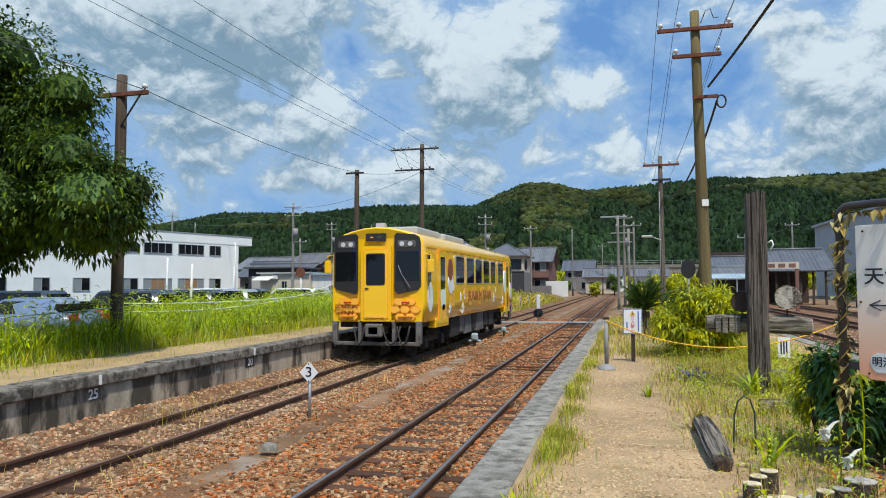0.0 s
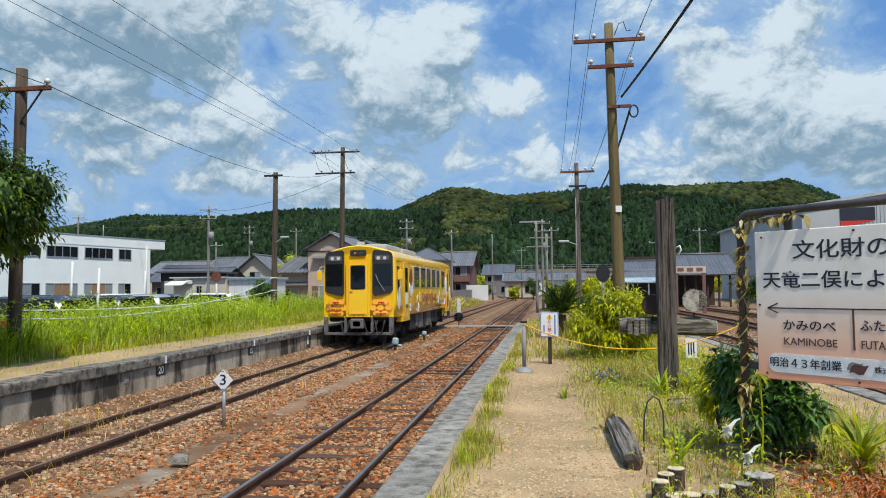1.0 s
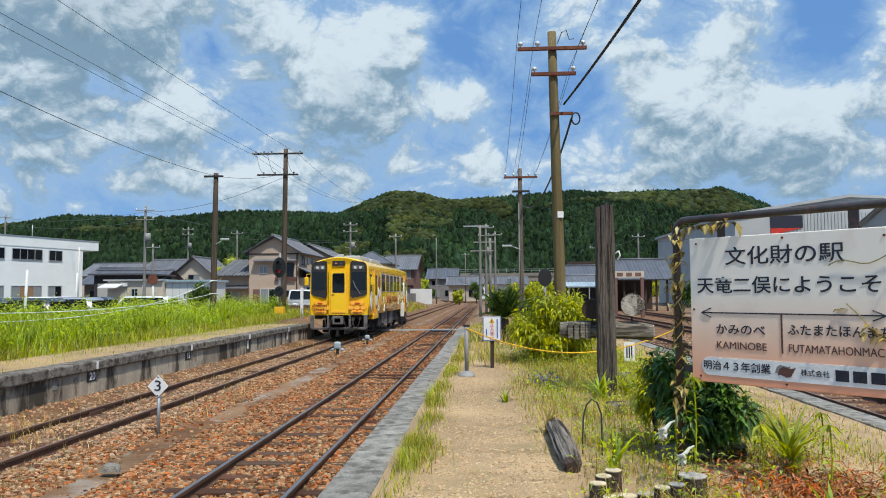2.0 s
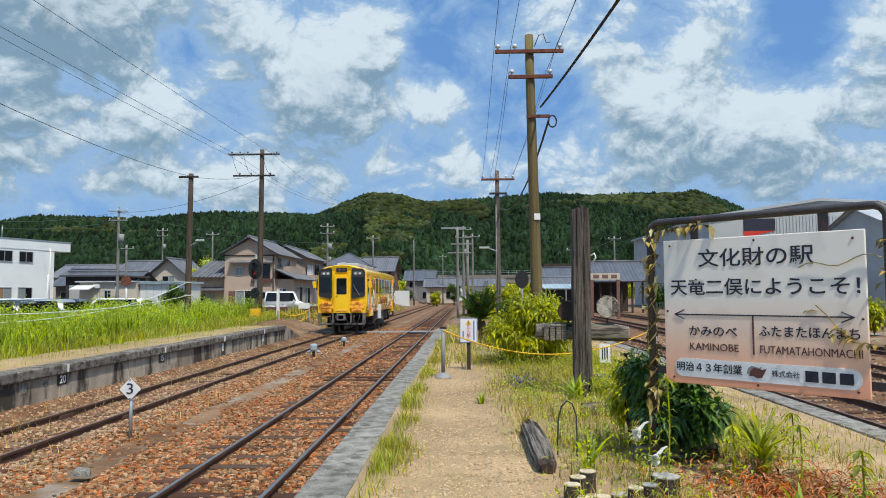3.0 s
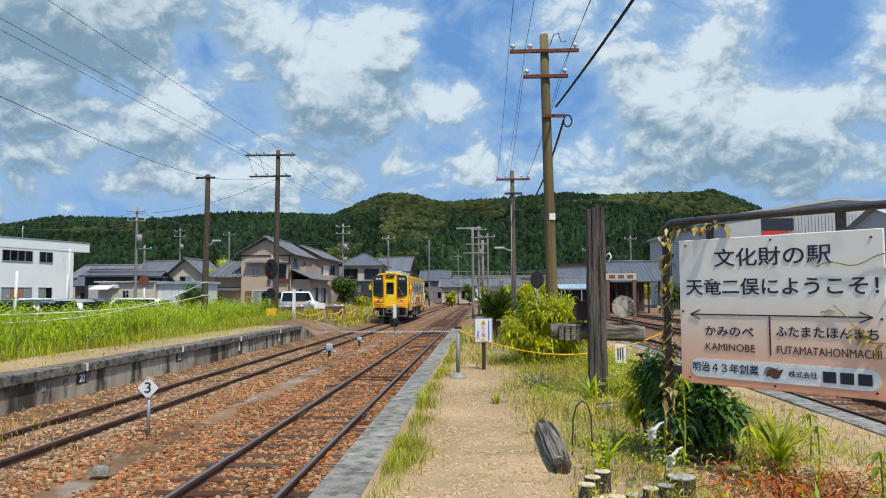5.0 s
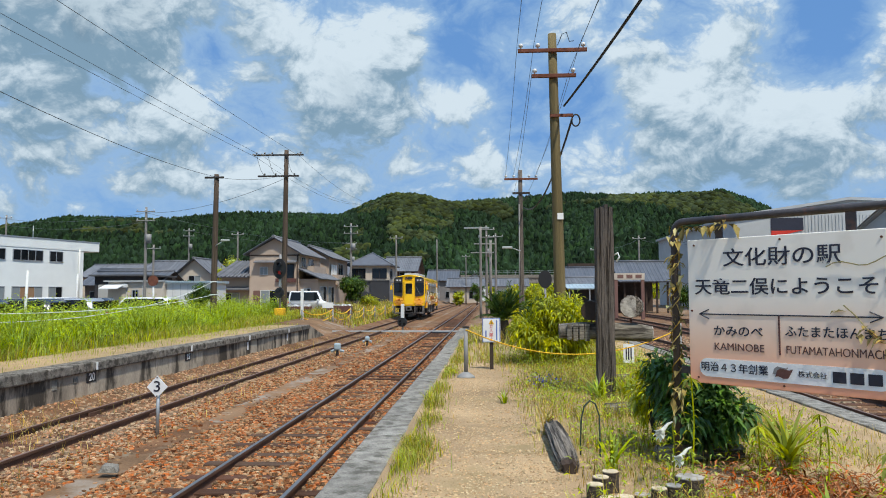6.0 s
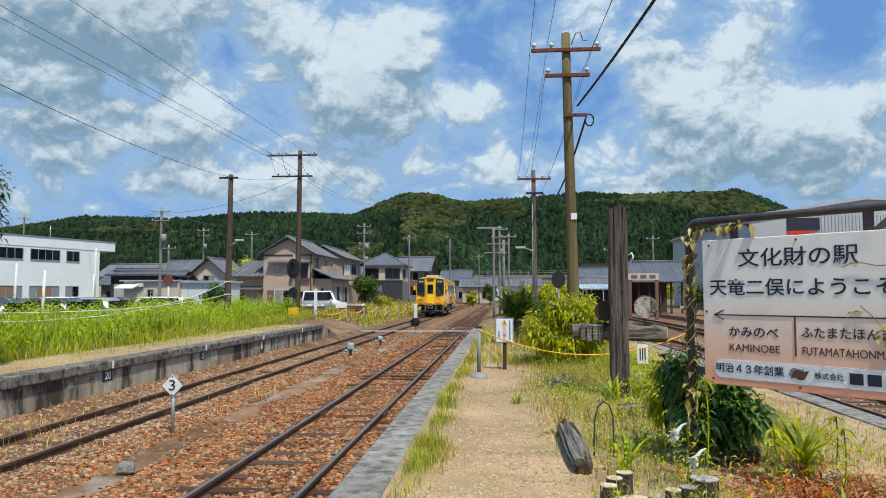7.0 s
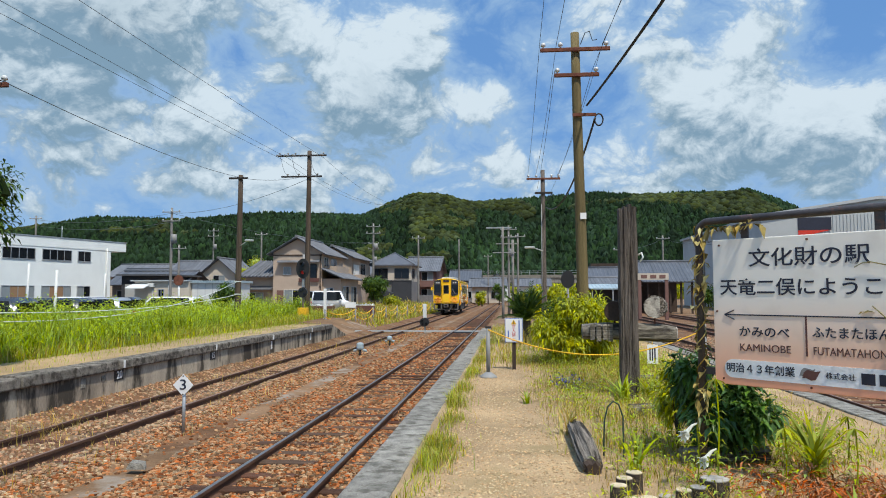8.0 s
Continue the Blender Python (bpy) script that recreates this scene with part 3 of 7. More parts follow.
track("track_main", "running track with shiny rail heads on timber sleepers", 0.0, -14, 260, M_RAIL_TOP, -11.9, 110, -0.10)
track("track_platform", "rusty siding rails beside the low platform", -4.0, -14, 260, M_RAIL_TOP_OLD, -12, 90, -0.13)
track("track_yard_1", "rusty yard track with brown rails", 9.77, -14, 250, M_RAIL_TOP_OLD, 8, 60, -0.12)
track("track_yard_2", "rusty yard track with brown rails", 13.8, -14, 250, M_RAIL_TOP_OLD, 15, 70, -0.12)
track("track_yard_3", "rusty yard track with brown rails", 17.8, -14, 250, M_RAIL_TOP_OLD, 20, 75, -0.12)

# ----- island platform on which the camera stands -----
def island_z(x, y):
    base = 0.6 - 0.36 * smooth(5.4, 7.9, x)
    return base * (1 - 0.85 * smooth(30, 37, y)) + 0.025 * noise.noise((x * 0.7, y * 0.5, 5)) + 0.01 * noise.noise((x * 4, y * 4, 1))


isx = [1.78] + list(np.arange(1.9, 8.0, 0.2)) + [8.02]
isy = [-8, -3, 0, 2] + list(np.arange(3, 20, 0.3)) + list(np.arange(20, 46, 1.0))
M_ISLAND = mat("sandy_gravel", (0.42, 0.295, 0.165), 0.95, 0.34, 0.7, 75, 1.0, dirt=(0.34, 0.255, 0.13), dirt_at=0.56)
island = grid_sheet("platform_island", isx, isy, island_z, M_ISLAND, "pale sandy gravel surface of the island platform", "platform")
bm = boxbm(1.50, 1.77, -8, 31, -0.3, 0.36)
box(bm, 8.03, 8.2, -8, 40, -0.3, 0.02)
tagged(part("platform_wall_island", bm, M_CONC_WALL), "low concrete retaining wall of the island platform", "platform wall", kind="structure")

coping = thing("coping_island", "weathered grey concrete edging of the island platform", "platform edge", kind="structure")
r = random.Random(3)
y = -8.0
while y < 31:
    ln = r.uniform(1.6, 2.1)
    bm = boxbm(1.415 + r.uniform(-0.01, 0.01), 1.80 + r.uniform(-0.015, 0.015), y, y + ln - 0.012, 0.36, 0.595 + r.uniform(-0.008, 0.008), bevel=0.015)
    part("edge_slab", bm, M_CONCRETE, coping)
    y += ln
bm = boxbm(1.44, 1.8, 31, 38, 0.0, 0.3)
for v in bm.verts:
    if v.co.z > 0.2:
        v.co.z = 0.58 - (v.co.y - 31) / 7 * 0.56
part("end_ramp", bm, M_CONCRETE, coping)
coping2 = thing("coping_yard", "grey concrete edging towards the yard tracks", "platform edge", kind="structure")
y = 0.0
while y < 40:
    part("edge_slab", boxbm(7.82, 8.22, y, y + 1.98, 0.0, 0.27 + r.uniform(-0.006, 0.006), bevel=0.015), M_CONCRETE, coping2)
    y += 2

# ----- platform beside the siding -----
far = thing("platform_side", "old low platform with a stained concrete face and gravel top", "platform", kind="structure")
part("top_surface", boxbm(-7.6, -5.8, -10, 33, 0.2, 0.685), M_GRAVEL, far, "dusty gravel top")
y, k = -6.0, 0
while y < 33:
    part("wall_panel", boxbm(-5.86, -5.53, y, y + 2.985, -0.3, 0.50, bevel=0.01), M_CONC_WALL, far)
    y += 3.0
y = -6.0
while y < 33:
    ln = min(1.5, 33 - y)
    part("coping_stone", boxbm(-5.95, -5.46 + r.uniform(-0.012, 0.012), y, y + ln - 0.015, 0.50, 0.70 + r.uniform(-0.012, 0.012), bevel=0.03), M_CONC_DARK, far)
    y += 1.5
bm = boxbm(-6.0, -5.5, 33, 36.2, -0.2, 0.69)
for v in bm.verts:
    if v.co.z > 0.5 and v.co.y > 35:
        v.co.z = 0.0
part("end_ramp", bm, M_CONC_WALL, far)
# distance marks painted on the face
for yy, txt in ((10.0, "25"), (14.87, "20"), (19.65, "15")):
    if txt != "25":
        part("mark_ground", boxbm(-5.53, -5.522, yy + 0.05, yy + 0.40, 0.28, 0.49), M_BLACK, far, "black painted patch")
    lettering("distance_mark", txt, 0.22, M_WHITE, far, Matrix.Translation((-5.518, yy + 0.24, 0.385)) @ pose(0, 0, 0, 90, 0, 90), "white painted number", bold=0.004)
    part("mark_stroke", boxbm(-5.462, -5.445, yy + 0.28, yy + 0.34, 0.53, 0.685), M_WHITE, far, "white paint stroke")
for yy in (24.6, 29.4):
    part("mark_stroke", boxbm(-5.462, -5.445, yy + 0.1, yy + 0.2, 0.52, 0.685), M_WHITE, far, "white paint stroke")
    part("mark_stroke", boxbm(-5.53, -5.515, yy + 0.1, yy + 0.22, 0.2, 0.47), M_WHITE, far, "white paint stroke")
part("old_mark", boxbm(-5.53, -5.519, 14.45, 14.60, 0.33, 0.44), M_CONCRETE, far, "worn pale number")
part("old_mark", boxbm(-5.53, -5.519, 13.75, 13.90, 0.28, 0.46), M_CONCRETE, far, "worn pale number")

field = grid_sheet("field_left", list(np.arange(-19, -7.3, 0.9)) + [-7.4], list(np.arange(-10, 40, 2.0)) + [44, 50, 56],
                   lambda x, y: (ground_z(x, y) - 0.1 if y > 34 and x > -9.6 else 0.66) - 0.62 * smooth(-11.5, -15, x) - 0.1 * smooth(34, 44, y) + 0.05 * noise.noise((x * 0.3, y * 0.3, 7)), M_GRASSLAND, "grassy waste ground behind the platform", "field")
parking = tagged(part("parking_lot", boxbm(-75, -15, 16, 78, 0.0, 0.30), M_ASPHALT), "grey asphalt car park", "car park", kind="structure")

# ----- wooded hills -----
PROFILE = [(-80, 30), (-60, 34), (-45, 38), (-37, 42), (-31, 49), (-25, 47), (-19.5, 49.5), (-11.5, 48.5), (-9.3, 55), (-7.2, 61), (-5.4, 60.5), (-3, 55.5), (2.4, 56.5), (7.3, 58), (12.3, 57.5), (18, 60), (20.5, 52), (24, 38), (32, 26), (50, 24), (80, 24)]
PA, PH = np.array([p[0] for p in PROFILE]), np.array([p[1] for p in PROFILE])


def hill_z(az, rr):
    """Ridge height by bearing and distance from the yard."""
    h = float(np.interp(az, PA, PH))
    base = 250 + 22 * math.sin(az * 0.21 + 1) + 14 * math.sin(az * 0.5)
    up = smooth(base, 405, rr)
    lin = min(max((rr - base) / (405 - base), 0), 1)
    s = 0.55 * up + 0.45 * lin
    x, y = rr * math.sin(radians(az)), rr * math.cos(radians(az))
    # az is a bearing seen with the ridge at 400 m ahead, so far bearings lie further off
    bumps = 5.0 * noise.noise((x * 0.012, y * 0.012, 0)) + 3.5 * noise.noise((x * 0.035, y * 0.035, 4))
    return 0.2 + (h - 3.0) * s * (1 - 0.5 * smooth(410, 640, rr)) + bumps * s * (1 - s * 0.75)


bm = bmesh.new()
AZ, RR = np.arange(-80, 80.1, 1.25), np.concatenate([np.arange(215, 430, 9.0), [450, 500, 560, 640]])
rows = [[bm.verts.new((q * math.tan(radians(max(min(a, 60), -60))) if abs(a) < 60 else q * (math.tan(radians(60)) * np.sign(a) + (a - 60 * np.sign(a)) * 0.12), q, hill_z(a, q) - 0.6)) for a in AZ] for q in RR]
for a, b in zip(rows, rows[1:]):
    for k in range(len(AZ) - 1):
        bm.faces.new((a[k], a[k + 1], b[k + 1], b[k])).smooth = True
# the hill sheet's dark colour supplies the shade seen between the trees
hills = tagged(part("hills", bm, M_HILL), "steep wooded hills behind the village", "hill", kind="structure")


def conifer_template(seed):
    """A ragged cedar: two uneven skirts."""
    q = np.random.default_rng(seed)
    v, f = [], []
    n = 7
    for z0, z1, rad in ((0.0, 0.7, 0.52), (0.42, 1.0, 0.34)):
        b = len(v)
        for k in range(n):
            a = 2 * math.pi * (k + q.random() * 0.6) / n
            rr = rad * (0.7 + 0.6 * q.random())
            v.append((rr * math.cos(a), rr * math.sin(a), z0 + 0.12 * q.random()))
        v.append((0, 0, z1 + 0.05 * q.random()))
        f += [(b + k, b + (k + 1) % n, b + n) for k in range(n)]
    return np.array(v), f


def crown_template(seed):
    q = np.random.default_rng(seed)
    v, f = blob_template(seed, 0.28)
    v = v * np.array([0.55, 0.55, 0.5]) + np.array([0, 0, 0.5])
    return v, f


def cedar_crown(seed):
    """A tall rounded crown that narrows to its top."""
    v, f = blob_template(seed, 0.3)
    k = 0.62 - 0.30 * v[:, 2:3]
    return np.concatenate([v[:, :2] * k, v[:, 2:3] * 0.55 + 0.45], 1), f


con = [conifer_template(k) for k in range(4)] + [cedar_crown(k) for k in range(4)]
cro = [crown_template(k + 20) for k in range(8)]
forest, broad = Soup(), Soup()
hr = np.random.default_rng(11)
placed = 0
while placed < 38000:
    a, q = hr.uniform(-42, 33), 225 + 195 * hr.random() ** 0.8
    h = hill_z(a, q)
    x = q * math.tan(radians(a))
    if h < 3.2 or noise.noise((x * 0.05, q * 0.05, 9)) < -0.62:
        continue
    patch = noise.noise((x * 0.014, q * 0.014, 31)) + 0.3 * noise.noise((x * 0.06, q * 0.06, 8))
    # olive crowns along the outer ridges and over the middle spur, cedars elsewhere
    if -7.5 < a < -2.5 and h > 24 or a < -17 and h > 33 or a > 15 and h > 38:
        patch += 0.32
    broadleaf = patch > 0.36 or h < 8 and hr.random() < 0.5
    scale = hr.uniform(0.65, 1.35)
    v, f = (cro if broadleaf else con)[hr.integers(8)]
    t = hr.random() * 6.28
    c, s = math.cos(t), math.sin(t)
    wide, tall = (3.5, 3.4) if broadleaf else (2.5, 3.9)
    w = np.stack([(v[:, 0] * c - v[:, 1] * s) * wide * scale + x, (v[:, 0] * s + v[:, 1] * c) * wide * scale + q, v[:, 2] * tall * scale + h - 1.7], 1)
    (broad if broadleaf else forest).add(w, f)
    placed += 1
tagged(forest.done("cedar_forest", M_FOREST), "dense dark green cedar plantation on the hillside", "forest", kind="stuff")
tagged(broad.done("broadleaf_forest", M_FOREST_BROAD, smooth=True), "olive green broadleaf woods on the hillside", "forest", kind="stuff")

# ---------- the railcar ----------
def railcar():
    t = thing("railcar", "bright yellow single diesel railcar with orange honeycomb livery", "train", (-4.0, 19.15, 0))
    LEN, HW = 15.45, 1.36
    # cross-section: sides lean in a little, rounded roof
    side = [(HW - 0.02, 1.08), (HW, 1.6), (HW, 2.6), (HW - 0.05, 3.18)]
    arc = [(HW - 0.05 - 0.24 * (1 - math.cos(radians(a))), 3.18 + 0.30 * math.sin(radians(a))) for a in (25, 50, 75)] + [(0.8, 3.575), (0.4, 3.66), (0.0, 3.69)]
    half = side + arc
    outline = half + [(-x, z) for x, z in reversed(half[:-1])]
    bm = bmesh.new()
    rings = []
    for y, k, dz in ((0.0, 0.955, -0.05), (0.035, 0.978, -0.022), (0.12, 0.993, -0.006), (0.28, 1.0, 0), (LEN - 0.28, 1.0, 0), (LEN - 0.12, 0.993, -0.006), (LEN - 0.035, 0.978, -0.022), (LEN, 0.955, -0.05)):
        rings.append([bm.verts.new((x * k, y + (0.10 * (abs(x) / HW) ** 2.2 if y < 1 else -0.10 * (abs(x) / HW) ** 2.2), z + (dz if z > 2.8 else 0))) for x, z in outline])
    n = len(outline)
    for a, b in zip(rings, rings[1:]):
        for k in range(n):
            bm.faces.new((a[k], a[(k + 1) % n], b[(k + 1) % n], b[k])).smooth = True
    bm.faces.new(rings[0])
    bm.faces.new(rings[-1])
    bmesh.ops.recalc_face_normals(bm, faces=bm.faces[:])
    body = part("body", bm, M_YELLOW, t)

    def face(name, outl, depth, m, label="", y=0.0, end=False, parent=None):
        """A panel on the end wall that follows the bowed front."""
        bm = prismbm(outl, "y", -depth, 0.03)
        for v in bm.verts:
            b = 0.10 * (abs(v.co.x) / HW) ** 2.2
            v.co.y += b + y
            if end:
                v.co.y = LEN - v.co.y
        if end:
            bmesh.ops.recalc_face_normals(bm, faces=bm.faces[:])
        return part(name, bm, m, parent or t, label)

    for end in (False, True):
        for s in (-1, 1):
            o = [(s * x, z) for x, z in ((0.53, 3.44), (0.60, 3.50), (1.10, 3.46), (1.22, 3.38), (1.255, 3.22), (1.255, 2.05), (1.18, 1.96), (0.62, 1.84), (0.53, 1.92))]
            w = face("cab_window", o, 0.012, M_RUBBER, "black surround", end=end)
            face("pane", [(s * x, z) for x, z in ((0.58, 3.0), (1.21, 3.0), (1.21, 2.2), (0.58, 2.2))], 0.018, M_GLASS, "dark glass", end=end)
            face("headlamp_glass", rounded(min(s * 0.62, s * 1.12), max(s * 0.62, s * 1.12), 3.12, 3.30, 0.04), 0.016, M_UNDERBOX, end=end)
            for q in (0.74, 0.97):
                bm = tubebm([(s * q, -0.03, 3.205), (s * q, 0.0, 3.205)], 0.065, 14)
                for v in bm.verts:
                    v.co.y += 0.10 * (q / HW) ** 2.2
                    if end:
                        v.co.y = LEN - v.co.y
                part("headlamp", bm, M_LAMP_OFF, t, "round unlit headlamp")
            # honeycomb cells and small lamps under the windows
            cells = [(0.62, 1.63), (0.95, 1.63), (0.52, 1.42), (0.79, 1.42), (1.08, 1.42), (0.66, 1.22), (0.94, 1.22)]
            for cx, cz in cells:
                face("honeycomb_cell", [(s * (cx + 0.02) + 0.155 * math.cos(radians(60 * k)), cz + 0.115 * math.sin(radians(60 * k))) for k in range(6)], 0.008, M_ORANGE, "orange hexagon", end=end)
                face("honeycomb_cell", [(s * (cx + 0.02) + 0.132 * math.cos(radians(60 * k)), cz + 0.095 * math.sin(radians(60 * k))) for k in range(6)], 0.011, M_ORANGE_PALE, "pale orange hexagon", end=end)
            face("tail_lamp", rounded(s * 0.84 - 0.11, s * 0.84 + 0.11, 1.59, 1.635, 0.015), 0.03, M_RED, "red tail lamp", end=end)
            face("step_bar", rounded(s * 0.84 - 0.2, s * 0.84 + 0.2, 1.225, 1.25, 0.01), 0.06, M_ORANGE, end=end)
        # gangway door with frame, window and indicator
        face("door_frame", rounded(-0.44, 0.44, 1.10, 3.16, 0.03), 0.03, M_YELLOW, end=end)
        d = face("end_door", rounded(-0.34, 0.34, 1.17, 3.05, 0.07), 0.045, M_YELLOW_PALE, "yellow gangway door", end=end)
        face("door_edge", rounded(-0.36, 0.36, 1.15, 3.07, 0.08), 0.038, M_ORANGE, "orange line round the door", end=end)
        face("door_window", rounded(-0.275, 0.275, 2.08, 2.95, 0.06), 0.05, M_RUBBER, end=end)
        face("door_pane", rounded(-0.25, 0.25, 2.11, 2.92, 0.05), 0.054, M_GLASS, "dark glass", end=end)
        face("door_foot", rounded(-0.27, 0.27, 1.20, 1.27, 0.02), 0.06, M_ORANGE_PALE, end=end)
        face("door_handle", rounded(-0.30, -0.2, 1.98, 2.01, 0.01), 0.07, M_DARKMETAL, end=end)
        face("indicator", rounded(-0.29, 0.29, 3.285, 3.50, 0.03), 0.03, M_RUBBER, "dark destination display", end=end)
        for q in (-0.13, -0.08, 0.08, 0.12, 0.16):
            face("display_text", rounded(q - 0.016, q + 0.016, 3.38, 3.41, 0.006), 0.034, M_DISPLAY if q < 0 else M_UNDERBOX, end=end)
        # steel frame under the cab
        yb = (0.0, 0.14) if not end else (LEN - 0.14, LEN)
        for a, b in ((-1.28, -1.14), (-0.52, -0.43), (0.45, 0.54), (1.12, 1.28)):
            part("frame_post", boxbm(a, b, *yb, 0.50, 1.10, bevel=0.015), M_UNDERBOX, t, "grey steel frame post")
        part("frame_bar", boxbm(-1.24, 1.24, yb[0] + 0.01, yb[1] - 0.01, 0.44, 0.54, bevel=0.02), M_UNDERBOX, t, "grey steel obstacle bar")
        yc = -0.25 if not end else LEN + 0.25
        yi = 0.6 if not end else LEN - 0.6
        bm = boxbm(-0.16, 0.16, min(yc, yi), max(yc, yi), 0.74, 0.98, bevel=0.03)
        box(bm, -0.24, 0.24, min(yc, yc + (0.18 if not end else -0.18)), max(yc, yc + (0.18 if not end else -0.18)), 0.68, 1.04, bevel=0.04)
        part("coupler", bm, M_UNDERBOX, t, "grimy automatic coupler")
        for x0, x1, dx in ((0.2, 0.72, 0.1), (0.62, 0.98, 0.05), (-0.62, -0.3, 0.05)):
            ys = -0.06 if not end else LEN + 0.06
            part("air_hose", tubebm([(x0 + (x1 - x0) * k / 8, ys - 0.04 * math.sin(k * 0.4), 0.98 - 0.5 * math.sin(math.pi * k / 8) ** 0.8) for k in range(9)], 0.024, 7), M_DARKMETAL, t, "black rubber hose")
        # wiper
        ys = -0.03
        part("wiper", tubebm([(0.64, ys + 0.02 if not end else LEN - ys, 2.62), (0.74, ys if not end else LEN - ys, 2.38), (0.98, ys if not end else LEN - ys, 2.02)], 0.012, 5), M_STEEL, t)
    lettering("livery_words", "BUNBUN", 0.15, M_BROWN, t, Matrix.Translation((-0.87, 0.012, 1.50)) @ pose(0, 0, 0, 90, 0, -4), "brown painted words", depth=0.004, squeeze=1.12)
    lettering("livery_words", "TRAIN", 0.15, M_BROWN, t, Matrix.Translation((-0.90, 0.014, 1.33)) @ pose(0, 0, 0, 90, 0, -4), "brown painted words", depth=0.004, squeeze=1.12)
    # ----- sides -----
    for s in (1, -1):
        def onside(name, y0, y1, z0, z1, m, label="", out=0.012, rad=0.03, parent=None):
            o = rounded(y0, y1, z0, z1, rad)
            return part(name, prismbm(o, "x", s * (HW - 0.03), s * (HW + out)), m, parent or t, label)
        for y0, y1 in ((3.7, 4.9), (5.3, 6.5), (6.78, 7.9), (8.22, 9.4), (9.72, 10.75), (11.4, 12.6)):
            w = onside("side_window", y0, y1, 2.11, 3.02, M_GALV, "bright metal window frame", 0.010, 0.05)
            onside("window_pane", y0 + 0.05, y1 - 0.05, 2.15, 2.98, M_GLASS, "dark tinted glass", 0.014, 0.05)
        for y0, y1 in ((1.55, 2.45), (13.35, 14.2)):
            onside("side_door", y0, y1, 0.97, 3.08, M_YELLOW_PALE, "folding passenger door", 0.014, 0.04)
            onside("door_seam", y0 - 0.025, y1 + 0.025, 1.0, 3.11, M_ORANGE, "", 0.008, 0.04)
            onside("door_pane", y0 + 0.2, y1 - 0.2, 1.95, 2.9, M_GLASS, "dark glass", 0.02, 0.05)
            part("door_step", boxbm(s * (HW - 0.25) if s > 0 else s * (HW), s * HW if s > 0 else s * (HW - 0.25), y0 - 0.3, y1 + 0.3, 0.86, 1.12, bevel=0.02), M_YELLOW, t)
        for y0, y1 in ((0.45, 0.72), (14.7, 14.95)):
            onside("cab_side_window", y0, y1, 2.05, 2.95, M_RUBBER, "", 0.012, 0.03)
            onside("cab_side_pane", y0 + 0.04, y1 - 0.04, 2.1, 2.9, M_GLASS, "dark glass", 0.016, 0.03)
        # livery on the side: zigzag fringe, honeycomb, stars
        for k in range(14):
            y0 = 0.7 + k * 1.02
            fr = prismbm([(y0, 3.15), (y0 + 1.0, 3.15), (y0 + 0.5, 2.95 + 0.07 * (k % 2))], "x", s * 0.0, s * 0.005)
            for v in fr.verts:
                v.co.x += s * (HW - 0.05 * (v.co.z - 2.6) / 0.58) - s * 0.002
            part("livery_fringe", fr, M_ORANGE_PALE, t, "pale orange pennant")
        for cy, cz in ((5.2, 1.78), (5.9, 1.6), (6.6, 1.8), (7.4, 1.58), (8.1, 1.8), (8.9, 1.62), (9.6, 1.8), (3.3, 1.62)):
            part("honeycomb_cell", prismbm([(cy + 0.42 * math.cos(radians(60 * k)), cz + 0.24 * math.sin(radians(60 * k))) for k in range(6)], "x", s * (HW - 0.03), s * (HW + 0.006)), M_ORANGE_PALE, t, "orange hexagon")
        for cy, cz, rr in ((2.95, 1.35, 0.17), (3.4, 2.0, 0.14), (4.4, 1.7, 0.16), (4.75, 1.3, 0.2), (5.0, 1.72, 0.13), (10.4, 1.55, 0.2), (10.8, 1.85, 0.14), (12.6, 1.4, 0.18), (13.0, 1.9, 0.13)):
            part("livery_star", prismbm([(cy + rr * (1 if k % 2 == 0 else 0.42) * math.sin(math.pi * k / 5), cz + rr * (1 if k % 2 == 0 else 0.42) * math.cos(math.pi * k / 5)) for k in range(10)], "x", s * (HW - 0.03), s * (HW + 0.009)), M_LIVERY_WHITE, t, "white star")
        # plain painted shapes beside the doors
        for cy, cz, ry, rz, m in ((0.62, 1.75, 0.24, 0.42, M_LIVERY_WHITE), (2.05, 1.75, 0.32, 0.42, M_LIVERY_WHITE), (2.95, 2.55, 0.30, 0.34, M_BROWN), (3.0, 2.15, 0.33, 0.36, M_LIVERY_WHITE), (2.1, 1.28, 0.24, 0.24, M_ORANGE_PALE), (13.1, 2.2, 0.3, 0.5, M_LIVERY_WHITE), (14.55, 1.8, 0.2, 0.4, M_LIVERY_WHITE), (13.75, 1.4, 0.2, 0.35, M_BROWN)):
            part("livery_patch", prismbm([(cy + ry * math.cos(2 * math.pi * k / 18), cz + rz * math.sin(2 * math.pi * k / 18)) for k in range(18)], "x", s * (HW - 0.03), s * (HW + (0.017 if m != M_BROWN else 0.021))), m, t)
        lettering("livery_words", "BUNBUN TRAIN", 0.5, M_BROWN, t, Matrix.Translation((s * (HW + 0.012), 7.6, 1.68)) @ pose(0, 0, 0, 90, 0, 90 * s), "brown painted words", depth=0.004, squeeze=1.15)
        onside("roof_line", 0.4, LEN - 0.4, 3.12, 3.17, M_YELLOW_PALE, "", -0.028, 0.01)
        # mirror arm and folding steps
        bm = tubebm([(s * 1.3, 0.35, 2.95), (s * 1.5, 0.2, 2.9), (s * 1.5, 0.2, 2.75)], 0.015, 5)
        box(bm, s * 1.5 - 0.09, s * 1.5 + 0.09, 0.16, 0.22, 2.42, 2.78, bevel=0.02)
        part("mirror", bm, M_YELLOW, t, "rear-view mirror on a bent arm")
